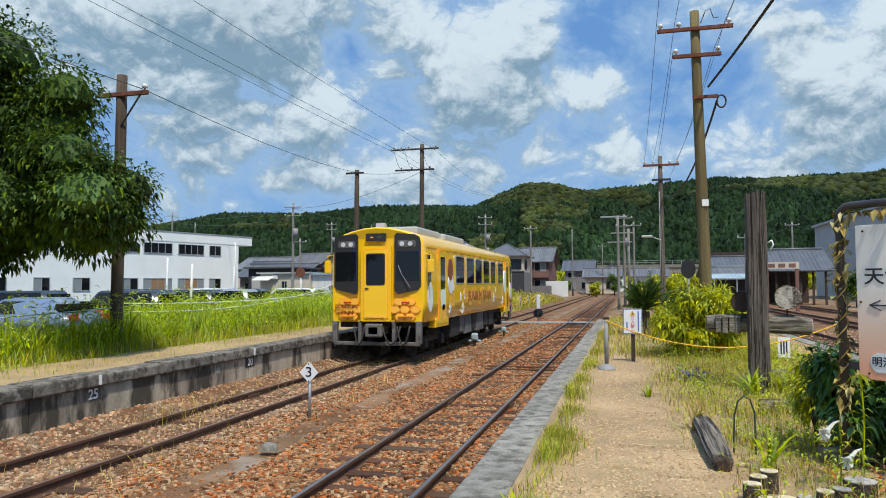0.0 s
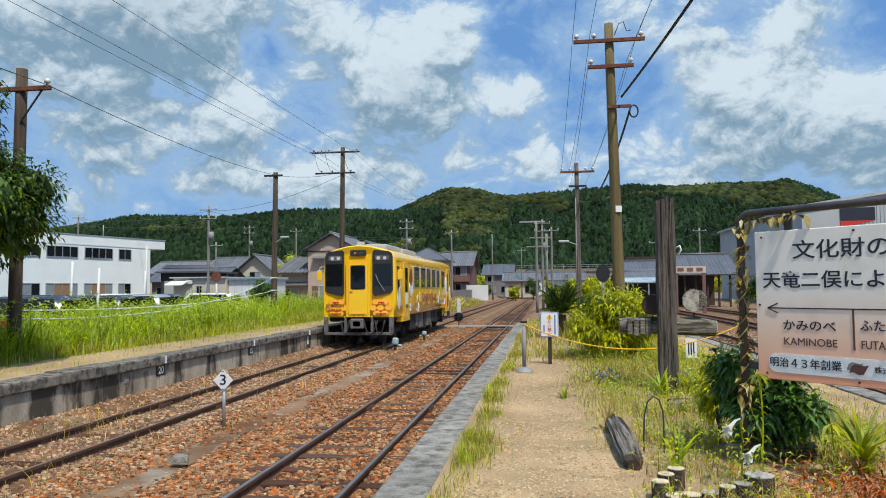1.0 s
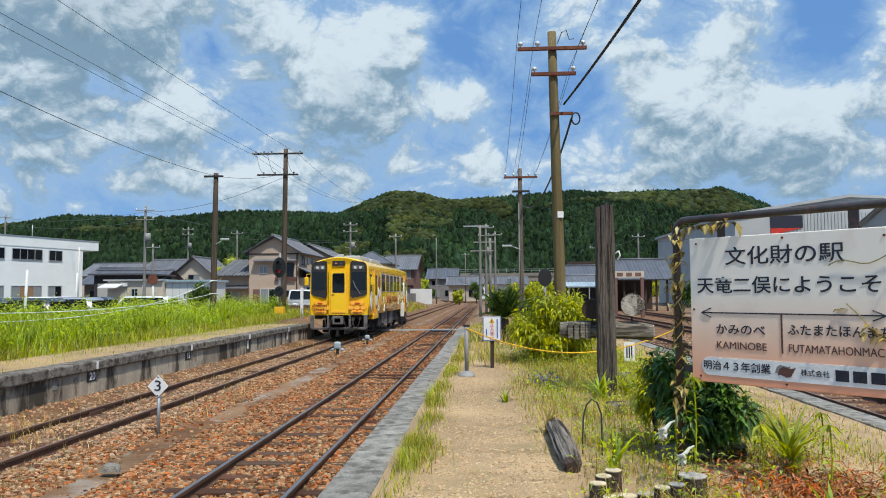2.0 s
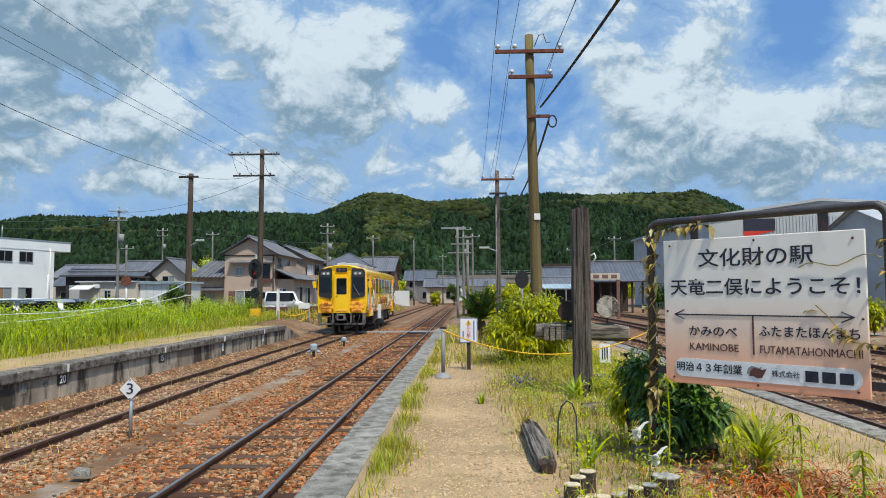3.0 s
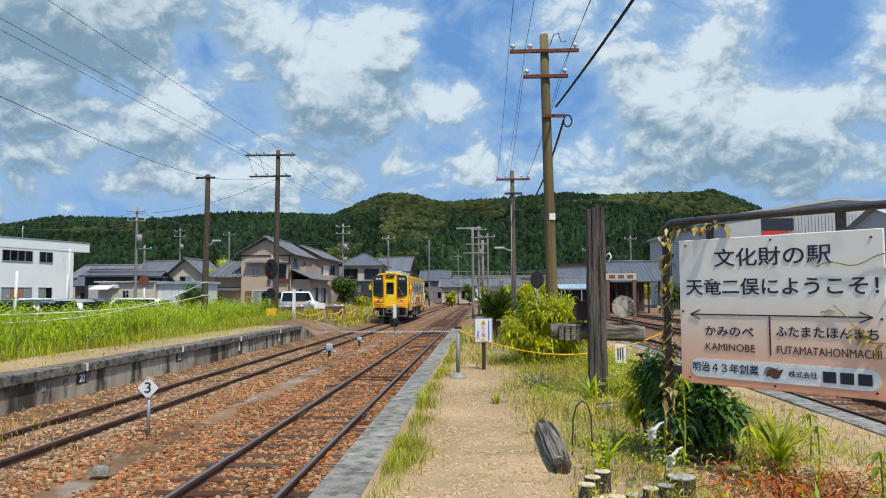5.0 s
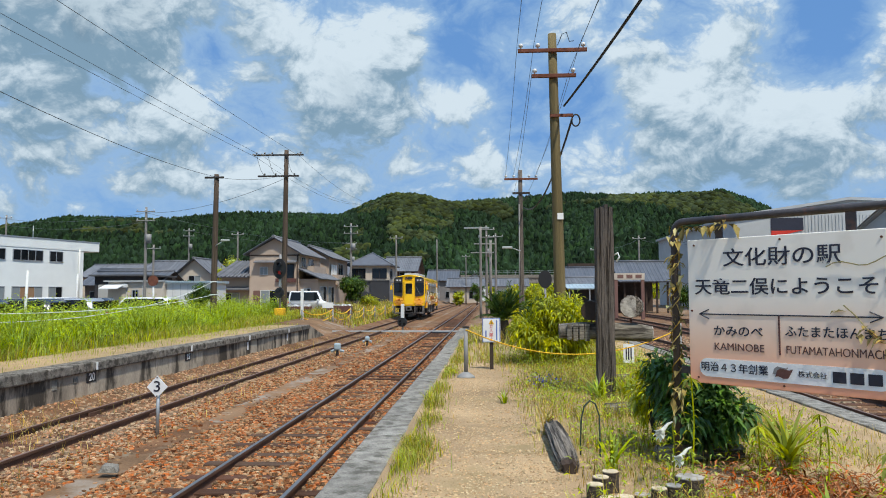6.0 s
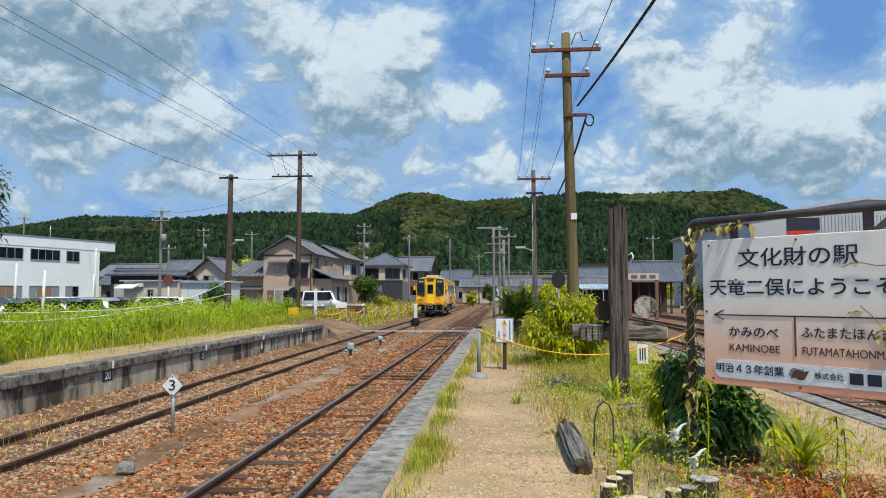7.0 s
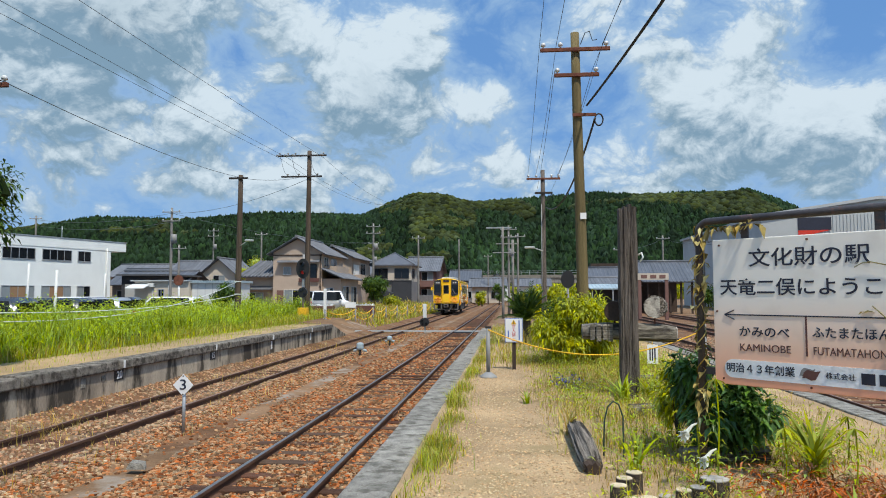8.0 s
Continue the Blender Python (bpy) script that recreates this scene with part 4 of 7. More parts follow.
        # equipment boxes
        for y0, y1, z0, m in ((3.6, 4.7, 0.42, M_DARKMETAL), (4.9, 5.5, 0.5, M_UNDERBOX), (5.6, 6.7, 0.40, M_UNDERBOX), (6.9, 7.5, 0.48, M_DARKMETAL), (7.6, 8.9, 0.38, M_UNDERBOX), (9.1, 9.8, 0.5, M_DARKMETAL), (10.0, 11.0, 0.45, M_DARKMETAL)):
            part("equipment_box", boxbm(min(s * 0.5, s * 1.22), max(s * 0.5, s * 1.22), y0, y1, z0, 1.06, bevel=0.03), m, t)
    part("underframe", boxbm(-1.15, 1.15, 0.3, LEN - 0.3, 0.92, 1.1), M_DARKMETAL, t)
    axles = []
    for cy in (2.4, LEN - 2.4):
        bm = bmesh.new()
        for s in (-1, 1):
            box(bm, s * 0.86 - 0.07, s * 0.86 + 0.07, cy - 1.45, cy + 1.45, 0.42, 0.62, bevel=0.02)
            for q in (-0.95, 0.95):
                box(bm, s * 0.90 - 0.13, s * 0.90 + 0.13, cy + q - 0.17, cy + q + 0.17, 0.27, 0.58, bevel=0.03)
                tube(bm, [(s * 0.90, cy + q - 0.32, 0.5), (s * 0.90, cy + q - 0.32, 0.85)], 0.08, 8)
                tube(bm, [(s * 0.90, cy + q + 0.32, 0.5), (s * 0.90, cy + q + 0.32, 0.85)], 0.08, 8)
            tube(bm, [(s * 0.88, cy, 0.6), (s * 0.88, cy, 0.98)], 0.2, 12)
        box(bm, -0.9, 0.9, cy - 0.22, cy + 0.22, 0.48, 0.72, bevel=0.03)
        bogie = part("bogie", bm, M_DARKMETAL, t, "dark oily bogie frame")
        for q in (-0.95, 0.95):
            bm = bmesh.new()
            for s in (-1, 1):
                tube(bm, [(s * 0.50, 0, 0), (s * 0.535, 0, 0), (s * 0.54, 0, 0), (s * 0.63, 0, 0)], [0.458, 0.455, 0.432, 0.425], 24)
                tube(bm, [(s * 0.63, 0, 0), (s * 0.66, 0, 0)], [0.33, 0.30], 20)
            tube(bm, [(-0.78, 0, 0), (0.78, 0, 0)], 0.08, 10)
            for k in range(4):
                a = math.pi * k / 2
                box(bm, 0.655, 0.675, 0.2 * math.cos(a) - 0.03, 0.2 * math.cos(a) + 0.03, 0.2 * math.sin(a) - 0.03, 0.2 * math.sin(a) + 0.03)
            w = part("wheelset", bm, M_DARKMETAL, bogie, "steel wheelset")
            w.matrix_basis = pose(0, cy + q, 0.43)
            axles.append((w, cy + q))
    # roof equipment
    part("air_conditioner", boxbm(-0.62, 0.62, 1.9, 4.6, 3.60, 3.83, bevel=0.05), M_SHEET_GREY, t, "pale grey roof unit")
    part("air_conditioner", boxbm(-0.62, 0.62, 5.2, 8.2, 3.60, 3.83, bevel=0.05), M_SHEET_GREY, t, "pale grey roof unit")
    part("roof_vent", boxbm(-0.3, 0.3, 10.5, 11.6, 3.6, 3.76, bevel=0.04), M_GALV, t)
    part("horn_cover", prismbm([(0.35, 3.66), (0.62, 3.66), (0.62, 3.72), (0.5, 3.80), (0.38, 3.82)], "x", -0.13, 0.13), M_SHEET_GREY, t, "small grey horn cover")
    return t, axles


car, car_axles = railcar()

# ---------- poles, wires, signals ----------
def insulator(parent, x, y, z, m=None):
    bm = tubebm([(x, y, z), (x, y, z + 0.05), (x, y, z + 0.06), (x, y, z + 0.13), (x, y, z + 0.15)], [0.02, 0.025, 0.065, 0.06, 0.03], 8)
    part("insulator", bm, m or M_PORCELAIN, parent, "white porcelain insulator")


def crossarm(parent, z, x0, x1, y=0.0, m=None, h=0.05):
    part("crossarm", boxbm(x0, x1, y - 0.04, y + 0.04, z - h, z + h, bevel=0.01), m or M_RUST, parent, "rusty steel crossarm")


def pole(label, x, y, z0, z1, r0, r1, m, lean=(0, 0), group="line poles"):
    t = thing("utility_pole", label, "utility pole", (x, y, z0), group=group)
    h = z1 - z0
    pts = [(lean[0] * k / 6, lean[1] * k / 6, -0.4 + (h + 0.4) * k / 6) for k in range(7)]
    part("shaft", tubebm(pts, [r0 + (r1 - r0) * k / 6 for k in range(7)], 14), m, t)
    return t


# tall timber pole beside the bush
p = pole("tall olive-brown timber pole with rusty crossarms", 4.62, 20.0, 0.6, 9.15, 0.165, 0.115, M_POLE_OLIVE, (-0.16, 0))
crossarm(p, 8.05, -1.1, 0.76, -0.15)
crossarm(p, 7.35, -0.73, 0.46, -0.15)
for dx in (-1.02, -0.56, 0.66):
    insulator(p, dx, -0.15, 8.1)
for dx in (-0.65, 0.38):
    insulator(p, dx, -0.15, 7.4)
part("clamp", boxbm(-0.26, 0.36, -0.18, -0.12, 6.22, 6.30), M_RUST, p, "rusty bracket")
part("number_plate", boxbm(-0.09, 0.07, -0.165, -0.158, 3.45, 3.62), M_WHITE, p, "small white plate")
part("cable_coil", tubebm([(0.44 + 0.11 * math.cos(a), -0.1, 6.13 + 0.16 * math.sin(a)) for a in np.linspace(0, 6.28, 16)], 0.022, 6), M_CABLE, p, "coiled black cable")
part("loose_wire", tubebm([(-0.02, -0.1, 8.2), (0.1, -0.12, 8.5), (0.22, -0.12, 8.55), (0.3, -0.1, 8.3), (0.42, -0.1, 8.32)], 0.012, 5), M_CABLE, p)

p = pole("grey timber pole with two crossarms and a lamp arm", 4.28, 36.0, 0.25, 8.15, 0.14, 0.10, M_OLDWOOD, (-0.03, 0))
crossarm(p, 7.45, -0.82, 0.82, -0.12)
crossarm(p, 6.75, -0.42, 0.44, -0.12, M_DARKMETAL)
for dx in (-0.74, -0.35, 0.4, 0.74):
    insulator(p, dx, -0.12, 7.5)
part("brace", tubebm([(0.42, -0.12, 6.7), (0.08, -0.1, 6.35)], 0.02, 5), M_DARKMETAL, p)
part("conduit", tubebm([(-0.11, -0.1, 0), (-0.1, -0.1, 6.2)], 0.025, 6), M_STEEL, p, "pale pipe up the pole")
bm = tubebm([(-0.05, -0.1, 3.9), (-0.5, -0.2, 4.05)], 0.025, 6)
box(bm, -0.95, -0.45, -0.3, -0.12, 4.02, 4.12, bevel=0.03)
part("street_lamp_head", bm, M_SHEET_GREY, p, "pale street lamp head")

# short pole beside the platform
p = pole("dark brown timber pole with one rusty crossarm", -8.62, 14.6, 0.76, 6.95, 0.14, 0.115, M_POLE, (0.05, 0))
crossarm(p, 5.72, -0.5, 0.82, -0.1)
part("brace", tubebm([(0.62, -0.1, 5.68), (0.12, -0.1, 5.0)], 0.022, 5), M_DARKMETAL, p)
insulator(p, 0.74, -0.1, 5.77)
insulator(p, -0.4, -0.1, 5.77)

p = pole("brown timber pole with a short arm and lamp", -11.35, 36.5, 0.65, 8.25, 0.17, 0.12, M_POLE, (0.08, 0))
crossarm(p, 7.42, -0.5, 0.5, -0.12, M_DARKMETAL)
bm = tubebm([(0.1, -0.1, 3.9), (0.5, -0.25, 4.1)], 0.025, 6)
box(bm, 0.45, 0.9, -0.33, -0.2, 4.12, 4.22, bevel=0.03)
part("street_lamp_head", bm, M_SHEET_GREY, p, "pale street lamp head")
for z in (1.4, 2.05):
    part("rope_wrap", tubebm([(0, 0, z), (0, 0, z + 0.05)], 0.185, 12), M_ROPE_PALE, p)

p = pole("brown timber pole with double crossarms and insulators", -10.75, 47.0, 0.65, 11.6, 0.20, 0.14, M_POLE, (0.1, 0))
crossarm(p, 10.6, -2.0, 1.3, -0.2, M_DARKMETAL, 0.055)
crossarm(p, 9.2, -1.75, 1.0, -0.2, M_DARKMETAL, 0.055)
for dx in (-1.85, -1.3, -0.8, 1.1):
    insulator(p, dx, -0.2, 10.65, M_STEEL)
    part("strain_insulator", tubebm([(dx, -0.25, 10.6), (dx - 0.06, -0.75, 10.55)], [0.07, 0.05], 7), M_STEEL, p)
for dx in (-1.3, -0.55, 0.7):
    insulator(p, dx, -0.2, 9.25, M_STEEL)
    part("jumper", tubebm([(dx - 0.5 + 0.5 * k / 6, -0.25, 10.5 - 1.25 * k / 6 - 0.25 * math.sin(math.pi * k / 6)) for k in range(7)], 0.012, 4), M_WIRE, p)

FAR_POLES = [(-27.5, 62, 0.5, 9.8, 2), (-31, 95, 0.5, 10.5, 1), (-18.5, 110, 0.5, 10.2, 2), (-42, 105, 0.5, 12, 2), (-6.4, 125, 0.5, 11.5, 0), (-2.2, 150, 0.3, 10.2, 1), (-60, 90, 0.5, 12.5, 1), (2.4, 75, 0.1, 9.1, 2), (3.4, 82, 0.1, 8.9, 1), (22, 95, 0.2, 9.5, 1), (31, 110, 0.2, 10, 1), (14.5, 80, 0.1, 7.2, 1), (-13.5, 84, 0.5, 10.4, 2), (-9.2, 92, 0.5, 9.6, 1), (-33, 75, 0.5, 7.4, 1)]
for x, y, z0, z1, n in FAR_POLES:
    p = pole("slim grey utility pole among the houses", x, y, z0, z1, 0.15, 0.10, M_POLE_GREY, group="village poles")
    for k in range(n):
        crossarm(p, z1 - z0 - 0.4 - 0.8 * k, -0.85, 0.85, -0.12, M_STEEL, 0.04)
        for dx in (-0.75, 0.0, 0.75):
            insulator(p, dx, -0.12, z1 - z0 - 0.36 - 0.8 * k)
    if n == 2:
        part("transformer", tubebm([(0.3, -0.1, z1 - z0 - 3.2), (0.3, -0.1, z1 - z0 - 2.4)], 0.24, 10), M_STEEL, p)
# lattice mast with a flat top beam beyond the palm
p = pole("grey lattice-topped mast beside the track", 1.9, 66.0, 0.0, 8.15, 0.13, 0.11, M_POLE_GREY, group="village poles")
part("top_beam", boxbm(-1.5, 0.8, -0.05, 0.05, 8.0, 8.12), M_GALV, p)
part("second_post", tubebm([(0.9, 0.6, 0), (0.9, 0.6, 7.0)], 0.12, 8), M_POLE_GREY, p)
crossarm(p, 6.6, -0.6, 1.3, 0, M_STEEL)
crossarm(p, 5.8, -0.9, 1.2, 0, M_STEEL)


def wire(a, b, sag, r, m=M_WIRE, n=14):
    a, b = Vector(a), Vector(b)
    return tubebm([a + (b - a) * (k / n) - Vector((0, 0, sag * 4 * (k / n) * (1 - k / n))) for k in range(n + 1)], r, 4)


LINES = [((-9.65, 46.8, 11.1), (-12.3, -12, 12.2), 0.25, 0.011), ((-12.05, 46.8, 11.1), (-14.9, -12, 12.2), 0.25, 0.011), ((-12.6, 46.8, 11.1), (-15.9, -12, 12.2), 0.25, 0.011),
         ((-9.65, 46.8, 11.1), (-11.7, 95, 14.0), 0.9, 0.011), ((-12.05, 46.8, 11.1), (-13.4, 95, 14.0), 0.9, 0.011), ((-12.6, 46.8, 11.1), (-14.2, 95, 14.0), 0.9, 0.011),
         ((3.50, 19.85, 8.78), (3.52, 35.88, 7.85), 0.25, 0.0065), ((3.95, 19.85, 8.78), (3.9, 35.88, 7.85), 0.3, 0.0065), ((3.9, 19.85, 8.08), (3.95, 35.88, 7.1), 0.3, 0.0065), ((5.18, 19.85, 8.78), (4.95, 35.88, 7.85), 0.3, 0.0065), ((4.9, 19.85, 8.08), (4.65, 35.88, 7.1), 0.3, 0.0065),
         ((3.50, 19.85, 8.78), (3.35, -12, 9.6), 0.3, 0.0065), ((3.95, 19.85, 8.78), (4.0, -12, 9.6), 0.3, 0.0065), ((5.18, 19.85, 8.78), (5.9, -12, 9.6), 0.3, 0.0065), ((4.9, 19.85, 8.08), (5.4, -12, 9.0), 0.3, 0.0065),
         ((-7.9, 14.5, 6.55), (-11.2, 36.4, 8.1), 0.25, 0.010), ((-7.9, 14.5, 6.55), (-8.6, -12, 6.9), 0.3, 0.010), ((-11.3, 36.4, 8.1), (-10.9, 46.9, 9.9), 0.2, 0.010),
         ((-27.5, 62, 9.3), (-60, 90, 12.0), 0.6, 0.014), ((-27.5, 62, 8.5), (-60, 90, 11.2), 0.6, 0.014), ((-27.5, 62, 9.3), (-10.8, 47, 9.7), 0.6, 0.014), ((-27.5, 62, 9.3), (-18.5, 110, 10), 0.8, 0.014), ((-42, 105, 11.6), (-18.5, 110, 9.9), 0.8, 0.016), ((22, 95, 9.1), (14.5, 80, 6.9), 0.4, 0.014), ((22, 95, 9.1), (31, 110, 9.6), 0.4, 0.014), ((31, 110, 9.6), (80, 95, 17), 0.8, 0.016), ((31, 110, 9.2), (80, 93, 16), 0.8, 0.016)]
for a, b, sag, rr in LINES:
    tagged(part("overhead_wire", wire(a, b, sag, rr), M_WIRE), "thin dark overhead wire strung between poles", "wire", group="overhead wires")
tagged(part("overhead_cable", wire((4.74, 19.8, 7.10), (6.55, -4.5, 7.9), 0.42, 0.034, n=24), M_CABLE), "thick black bundled cable hung from the pole", "cable", group="overhead wires")
tagged(part("overhead_cable", wire((4.95, 19.8, 6.75), (4.4, 35.9, 6.3), 0.9, 0.030), M_CABLE), "thick black bundled cable hung from the pole", "cable", group="overhead wires")

# colour-light signal on its post
t = thing("railway_signal", "black oval colour-light signal on a post with yellow foot", "signal", (-10.1, 44.0, 0.62))
part("post", tubebm([(0, 0, -0.3), (0, 0, 3.9)], 0.07, 10), M_STEEL, t)
part("foot", boxbm(-0.28, 0.28, -0.28, 0.28, -0.2, 0.62, bevel=0.03), M_ROPE, t, "yellow painted footing")
board = part("backboard", prismbm([(0.42 * math.cos(a), 3.02 + 0.62 * math.sin(a)) for a in np.linspace(0, 6.283, 29)[:-1]], "y", -0.16, -0.12), M_BLACK, t, "black oval backboard")
for z, m in ((3.28, M_GLASS), (2.78, M_SIGNAL_RED)):
    part("lens", tubebm([(0, -0.2, z), (0, -0.16, z)], 0.105, 14), m, board)
    part("hood", prismbm([(0.15 * math.cos(a), z + 0.15 * math.sin(a)) for a in np.linspace(-0.3, 3.44, 14)] + [(0.125 * math.cos(a), z + 0.125 * math.sin(a)) for a in np.linspace(3.44, -0.3, 14)], "y", -0.42, -0.16), M_BLACK, board)
low = part("call_on_unit", prismbm([(0.3 * math.cos(a), 1.55 + 0.32 * math.sin(a)) for a in np.linspace(0, 6.283, 21)[:-1]], "y", -0.2, -0.08), M_BLACK, t, "small black lower signal unit")
for dx, dz in ((-0.13, 0.1), (0.13, -0.08), (0.02, 0.18)):
    part("lens", tubebm([(dx, -0.24, 1.55 + dz), (dx, -0.19, 1.55 + dz)], 0.07, 10), M_GLASS, low)
part("bracket", boxbm(-0.06, 0.06, -0.12, 0.1, 1.9, 2.4), M_GALV, t)
tagged(part("marker_stake", boxbm(-8.85, -8.68, 44.1, 44.2, 0.4, 2.4), M_WHITE), "white painted flat stake beside the signal", "marker")

t = thing("shunting_signal", "low black shunting signal on a pale post between tracks", "signal", (-2.39, 42.6, -0.15))
part("post", tubebm([(0, 0, -0.1), (0, 0, 1.65)], 0.06, 8), M_GALV, t)
part("cover", boxbm(-0.1, 0.1, -0.06, 0.06, 0.75, 1.62, bevel=0.02), M_SHEET_WHITE, t, "white backing strip")
h = part("head", prismbm([(0.28 * math.cos(a), 0.58 + 0.26 * math.sin(a)) for a in np.linspace(0, 6.283, 21)[:-1]], "y", -0.22, -0.05), M_BLACK, t, "black three-lens head")
for dx, dz in ((-0.12, 0.08), (0.12, -0.08), (-0.1, -0.1)):
    part("lens", tubebm([(dx, -0.25, 0.58 + dz), (dx, -0.2, 0.58 + dz)], 0.065, 10), M_GLASS, h)

t = thing("signal_backboard", "black round signal seen from behind on a post", "signal", (4.95, 30.0, 0.5))
part("post", tubebm([(0, 0, -0.2), (0, 0, 2.2)], 0.05, 8), M_STEEL, t)
part("disc", prismbm([(0.27 * math.cos(a), 2.15 + 0.36 * math.sin(a)) for a in np.linspace(0, 6.283, 25)[:-1]], "y", -0.06, 0.06), M_BLACK, t)

for x, y, s in ((-2.72, 26.1, 1.0), (-2.54, 31.3, 0.85)):
    t = thing("track_relay_box", "small grey domed trackside fitting on a stub post", "trackside fitting", (x, y, -0.12), group="trackside fittings")
    part("stub", tubebm([(0, 0, -0.1), (0, 0, 0.26 * s)], 0.05, 8), M_DARKMETAL, t)
    bm = boxbm(-0.12 * s, 0.12 * s, -0.1, 0.1, 0.2, 0.46 * s, bevel=0.06)
    tube(bm, [(-0.24 * s, 0, 0.16), (-0.1 * s, 0, 0.2)], 0.045, 8)
    tube(bm, [(0.1 * s, 0, 0.2), (0.24 * s, 0, 0.16)], 0.045, 8)
    part("dome", bm, M_SHEET_BLUE, t, "pale blue-grey cover")

# diamond marker with the figure 3
t = thing("stop_marker", "white diamond plate with a black figure on a thin post", "track marker", (-2.55, 11.8, -0.15))
part("post", tubebm([(0, 0, -0.1), (0, 0, 0.78)], 0.028, 8), M_GALV, t)
d = part("plate", prismbm([(0.0, 0.60), (0.17, 0.775), (0.0, 0.95), (-0.17, 0.775)], "y", -0.042, -0.034), M_WHITE, t, "white diamond plate")
lettering("figure", "3", 0.235, M_INK, t, Matrix.Translation((0, -0.046, 0.775)) @ pose(0, 0, 0, 90), "black figure", depth=0.002, squeeze=1.2)
for z in (0.70, 0.85):
    part("bolt", tubebm([(0, -0.05, z + (0.07 if z > 0.8 else -0.07)), (0, -0.04, z + (0.07 if z > 0.8 else -0.07))], 0.012, 6), M_DARKMETAL, t)

# pipe crossing under the rails and a timber crossing panel
tagged(part("point_rodding", boxbm(-6.2, 0.9, 41.0, 41.12, -0.06, 0.02), M_SHEET_GREY), "pale pipe run laid across the tracks", "pipe")
tagged(part("crossing_trough", boxbm(-0.5, 0.5, 40.4, 41.9, -0.1, -0.04), M_BLACK), "dark pit cover between the rails", "track pit")
for k in range(7):
    yy, xx = 36.6 + k * 1.05, -7.4 - 0.25 * k
    tagged(part("stacked_sleeper", boxbm(xx - 1.0, xx + 1.0, yy, yy + 0.24, -0.1, 0.08 + 0.05 * (k % 2), bevel=0.02), M_LOGWOOD), "old grey sleeper lying on the ground", "sleeper", group="old sleepers")

# ---------- buildings ----------
def window(parent, axis, u0, u1, z0, z1, at, out, glass=None, frame_m=None, mull=1):
    """Window on a wall: axis 'y' faces -y/+y, 'x' faces -x/+x; at is the wall plane, out its outward sign."""
    f = frame_m or M_GALV
    bm = bmesh.new()
    e = 0.06

    def slab(a0, a1, b0, b1, d0, d1, q):
        lo, hi = sorted((at + out * d0, at + out * d1))
        box(q, *((a0, a1, lo, hi, b0, b1) if axis == "y" else (lo, hi, a0, a1, b0, b1)))
    slab(u0 - e, u1 + e, z1, z1 + e, 0, 0.07, bm)
    slab(u0 - e, u1 + e, z0 - e, z0, 0, 0.09, bm)
    slab(u0 - e, u0, z0, z1, 0, 0.07, bm)
    slab(u1, u1 + e, z0, z1, 0, 0.07, bm)
    for k in range(1, mull + 1):
        c = u0 + (u1 - u0) * k / (mull + 1)
        slab(c - 0.03, c + 0.03, z0, z1, 0, 0.06, bm)
    w = part("window", bm, f, parent)
    for k in range(mull + 1):
        a, b = u0 + (u1 - u0) * k / (mull + 1), u0 + (u1 - u0) * (k + 1) / (mull + 1)
        q = bmesh.new()
        slab(a, b, z0, z1, 0.0, 0.025, q)
        g = glass[k % len(glass)] if isinstance(glass, (list, tuple)) else (glass or M_GLASS)
        part("pane", q, g, w)
    return w


def tiled(bm, rolls, a, b, c, d, step=0.3, rise=0.05, thick=0.12):
    """A roof slope a-b (eave) to d-c (ridge) as a slab with raised tile rolls running up the slope."""
    a, b, c, d = map(Vector, (a, b, c, d))
    nrm = (b - a).cross(d - a).normalized()
    if nrm.z < 0:
        nrm = -nrm
    lo, hi = [bm.verts.new(p) for p in (a, b, c, d)], [bm.verts.new(p + nrm * thick) for p in (a, b, c, d)]
    for f in ((lo[3], lo[2], lo[1], lo[0]), hi, *[(lo[k], lo[(k + 1) % 4], hi[(k + 1) % 4], hi[k]) for k in range(4)]):
        bm.faces.new(f)
    n = max(2, int((b - a).length / step))
    for k in range(n + 1):
        p, q = a + (b - a) * (k / n), d + (c - d) * (k / n)
        w = (b - a).normalized() * step * 0.28
        v = [rolls.verts.new(x) for x in (p - w + nrm * thick, p + nrm * (thick + rise), p + w + nrm * thick, q - w + nrm * thick, q + nrm * (thick + rise), q + w + nrm * thick)]
        for f in ((0, 1, 4, 3), (1, 2, 5, 4), (0, 2, 1), (3, 4, 5)):
            rolls.faces.new([v[i] for i in f])


def tile_rolls(rolls, m, roof):
    tagged(part("tile_roll", rolls, m, roof), kind="stuff")


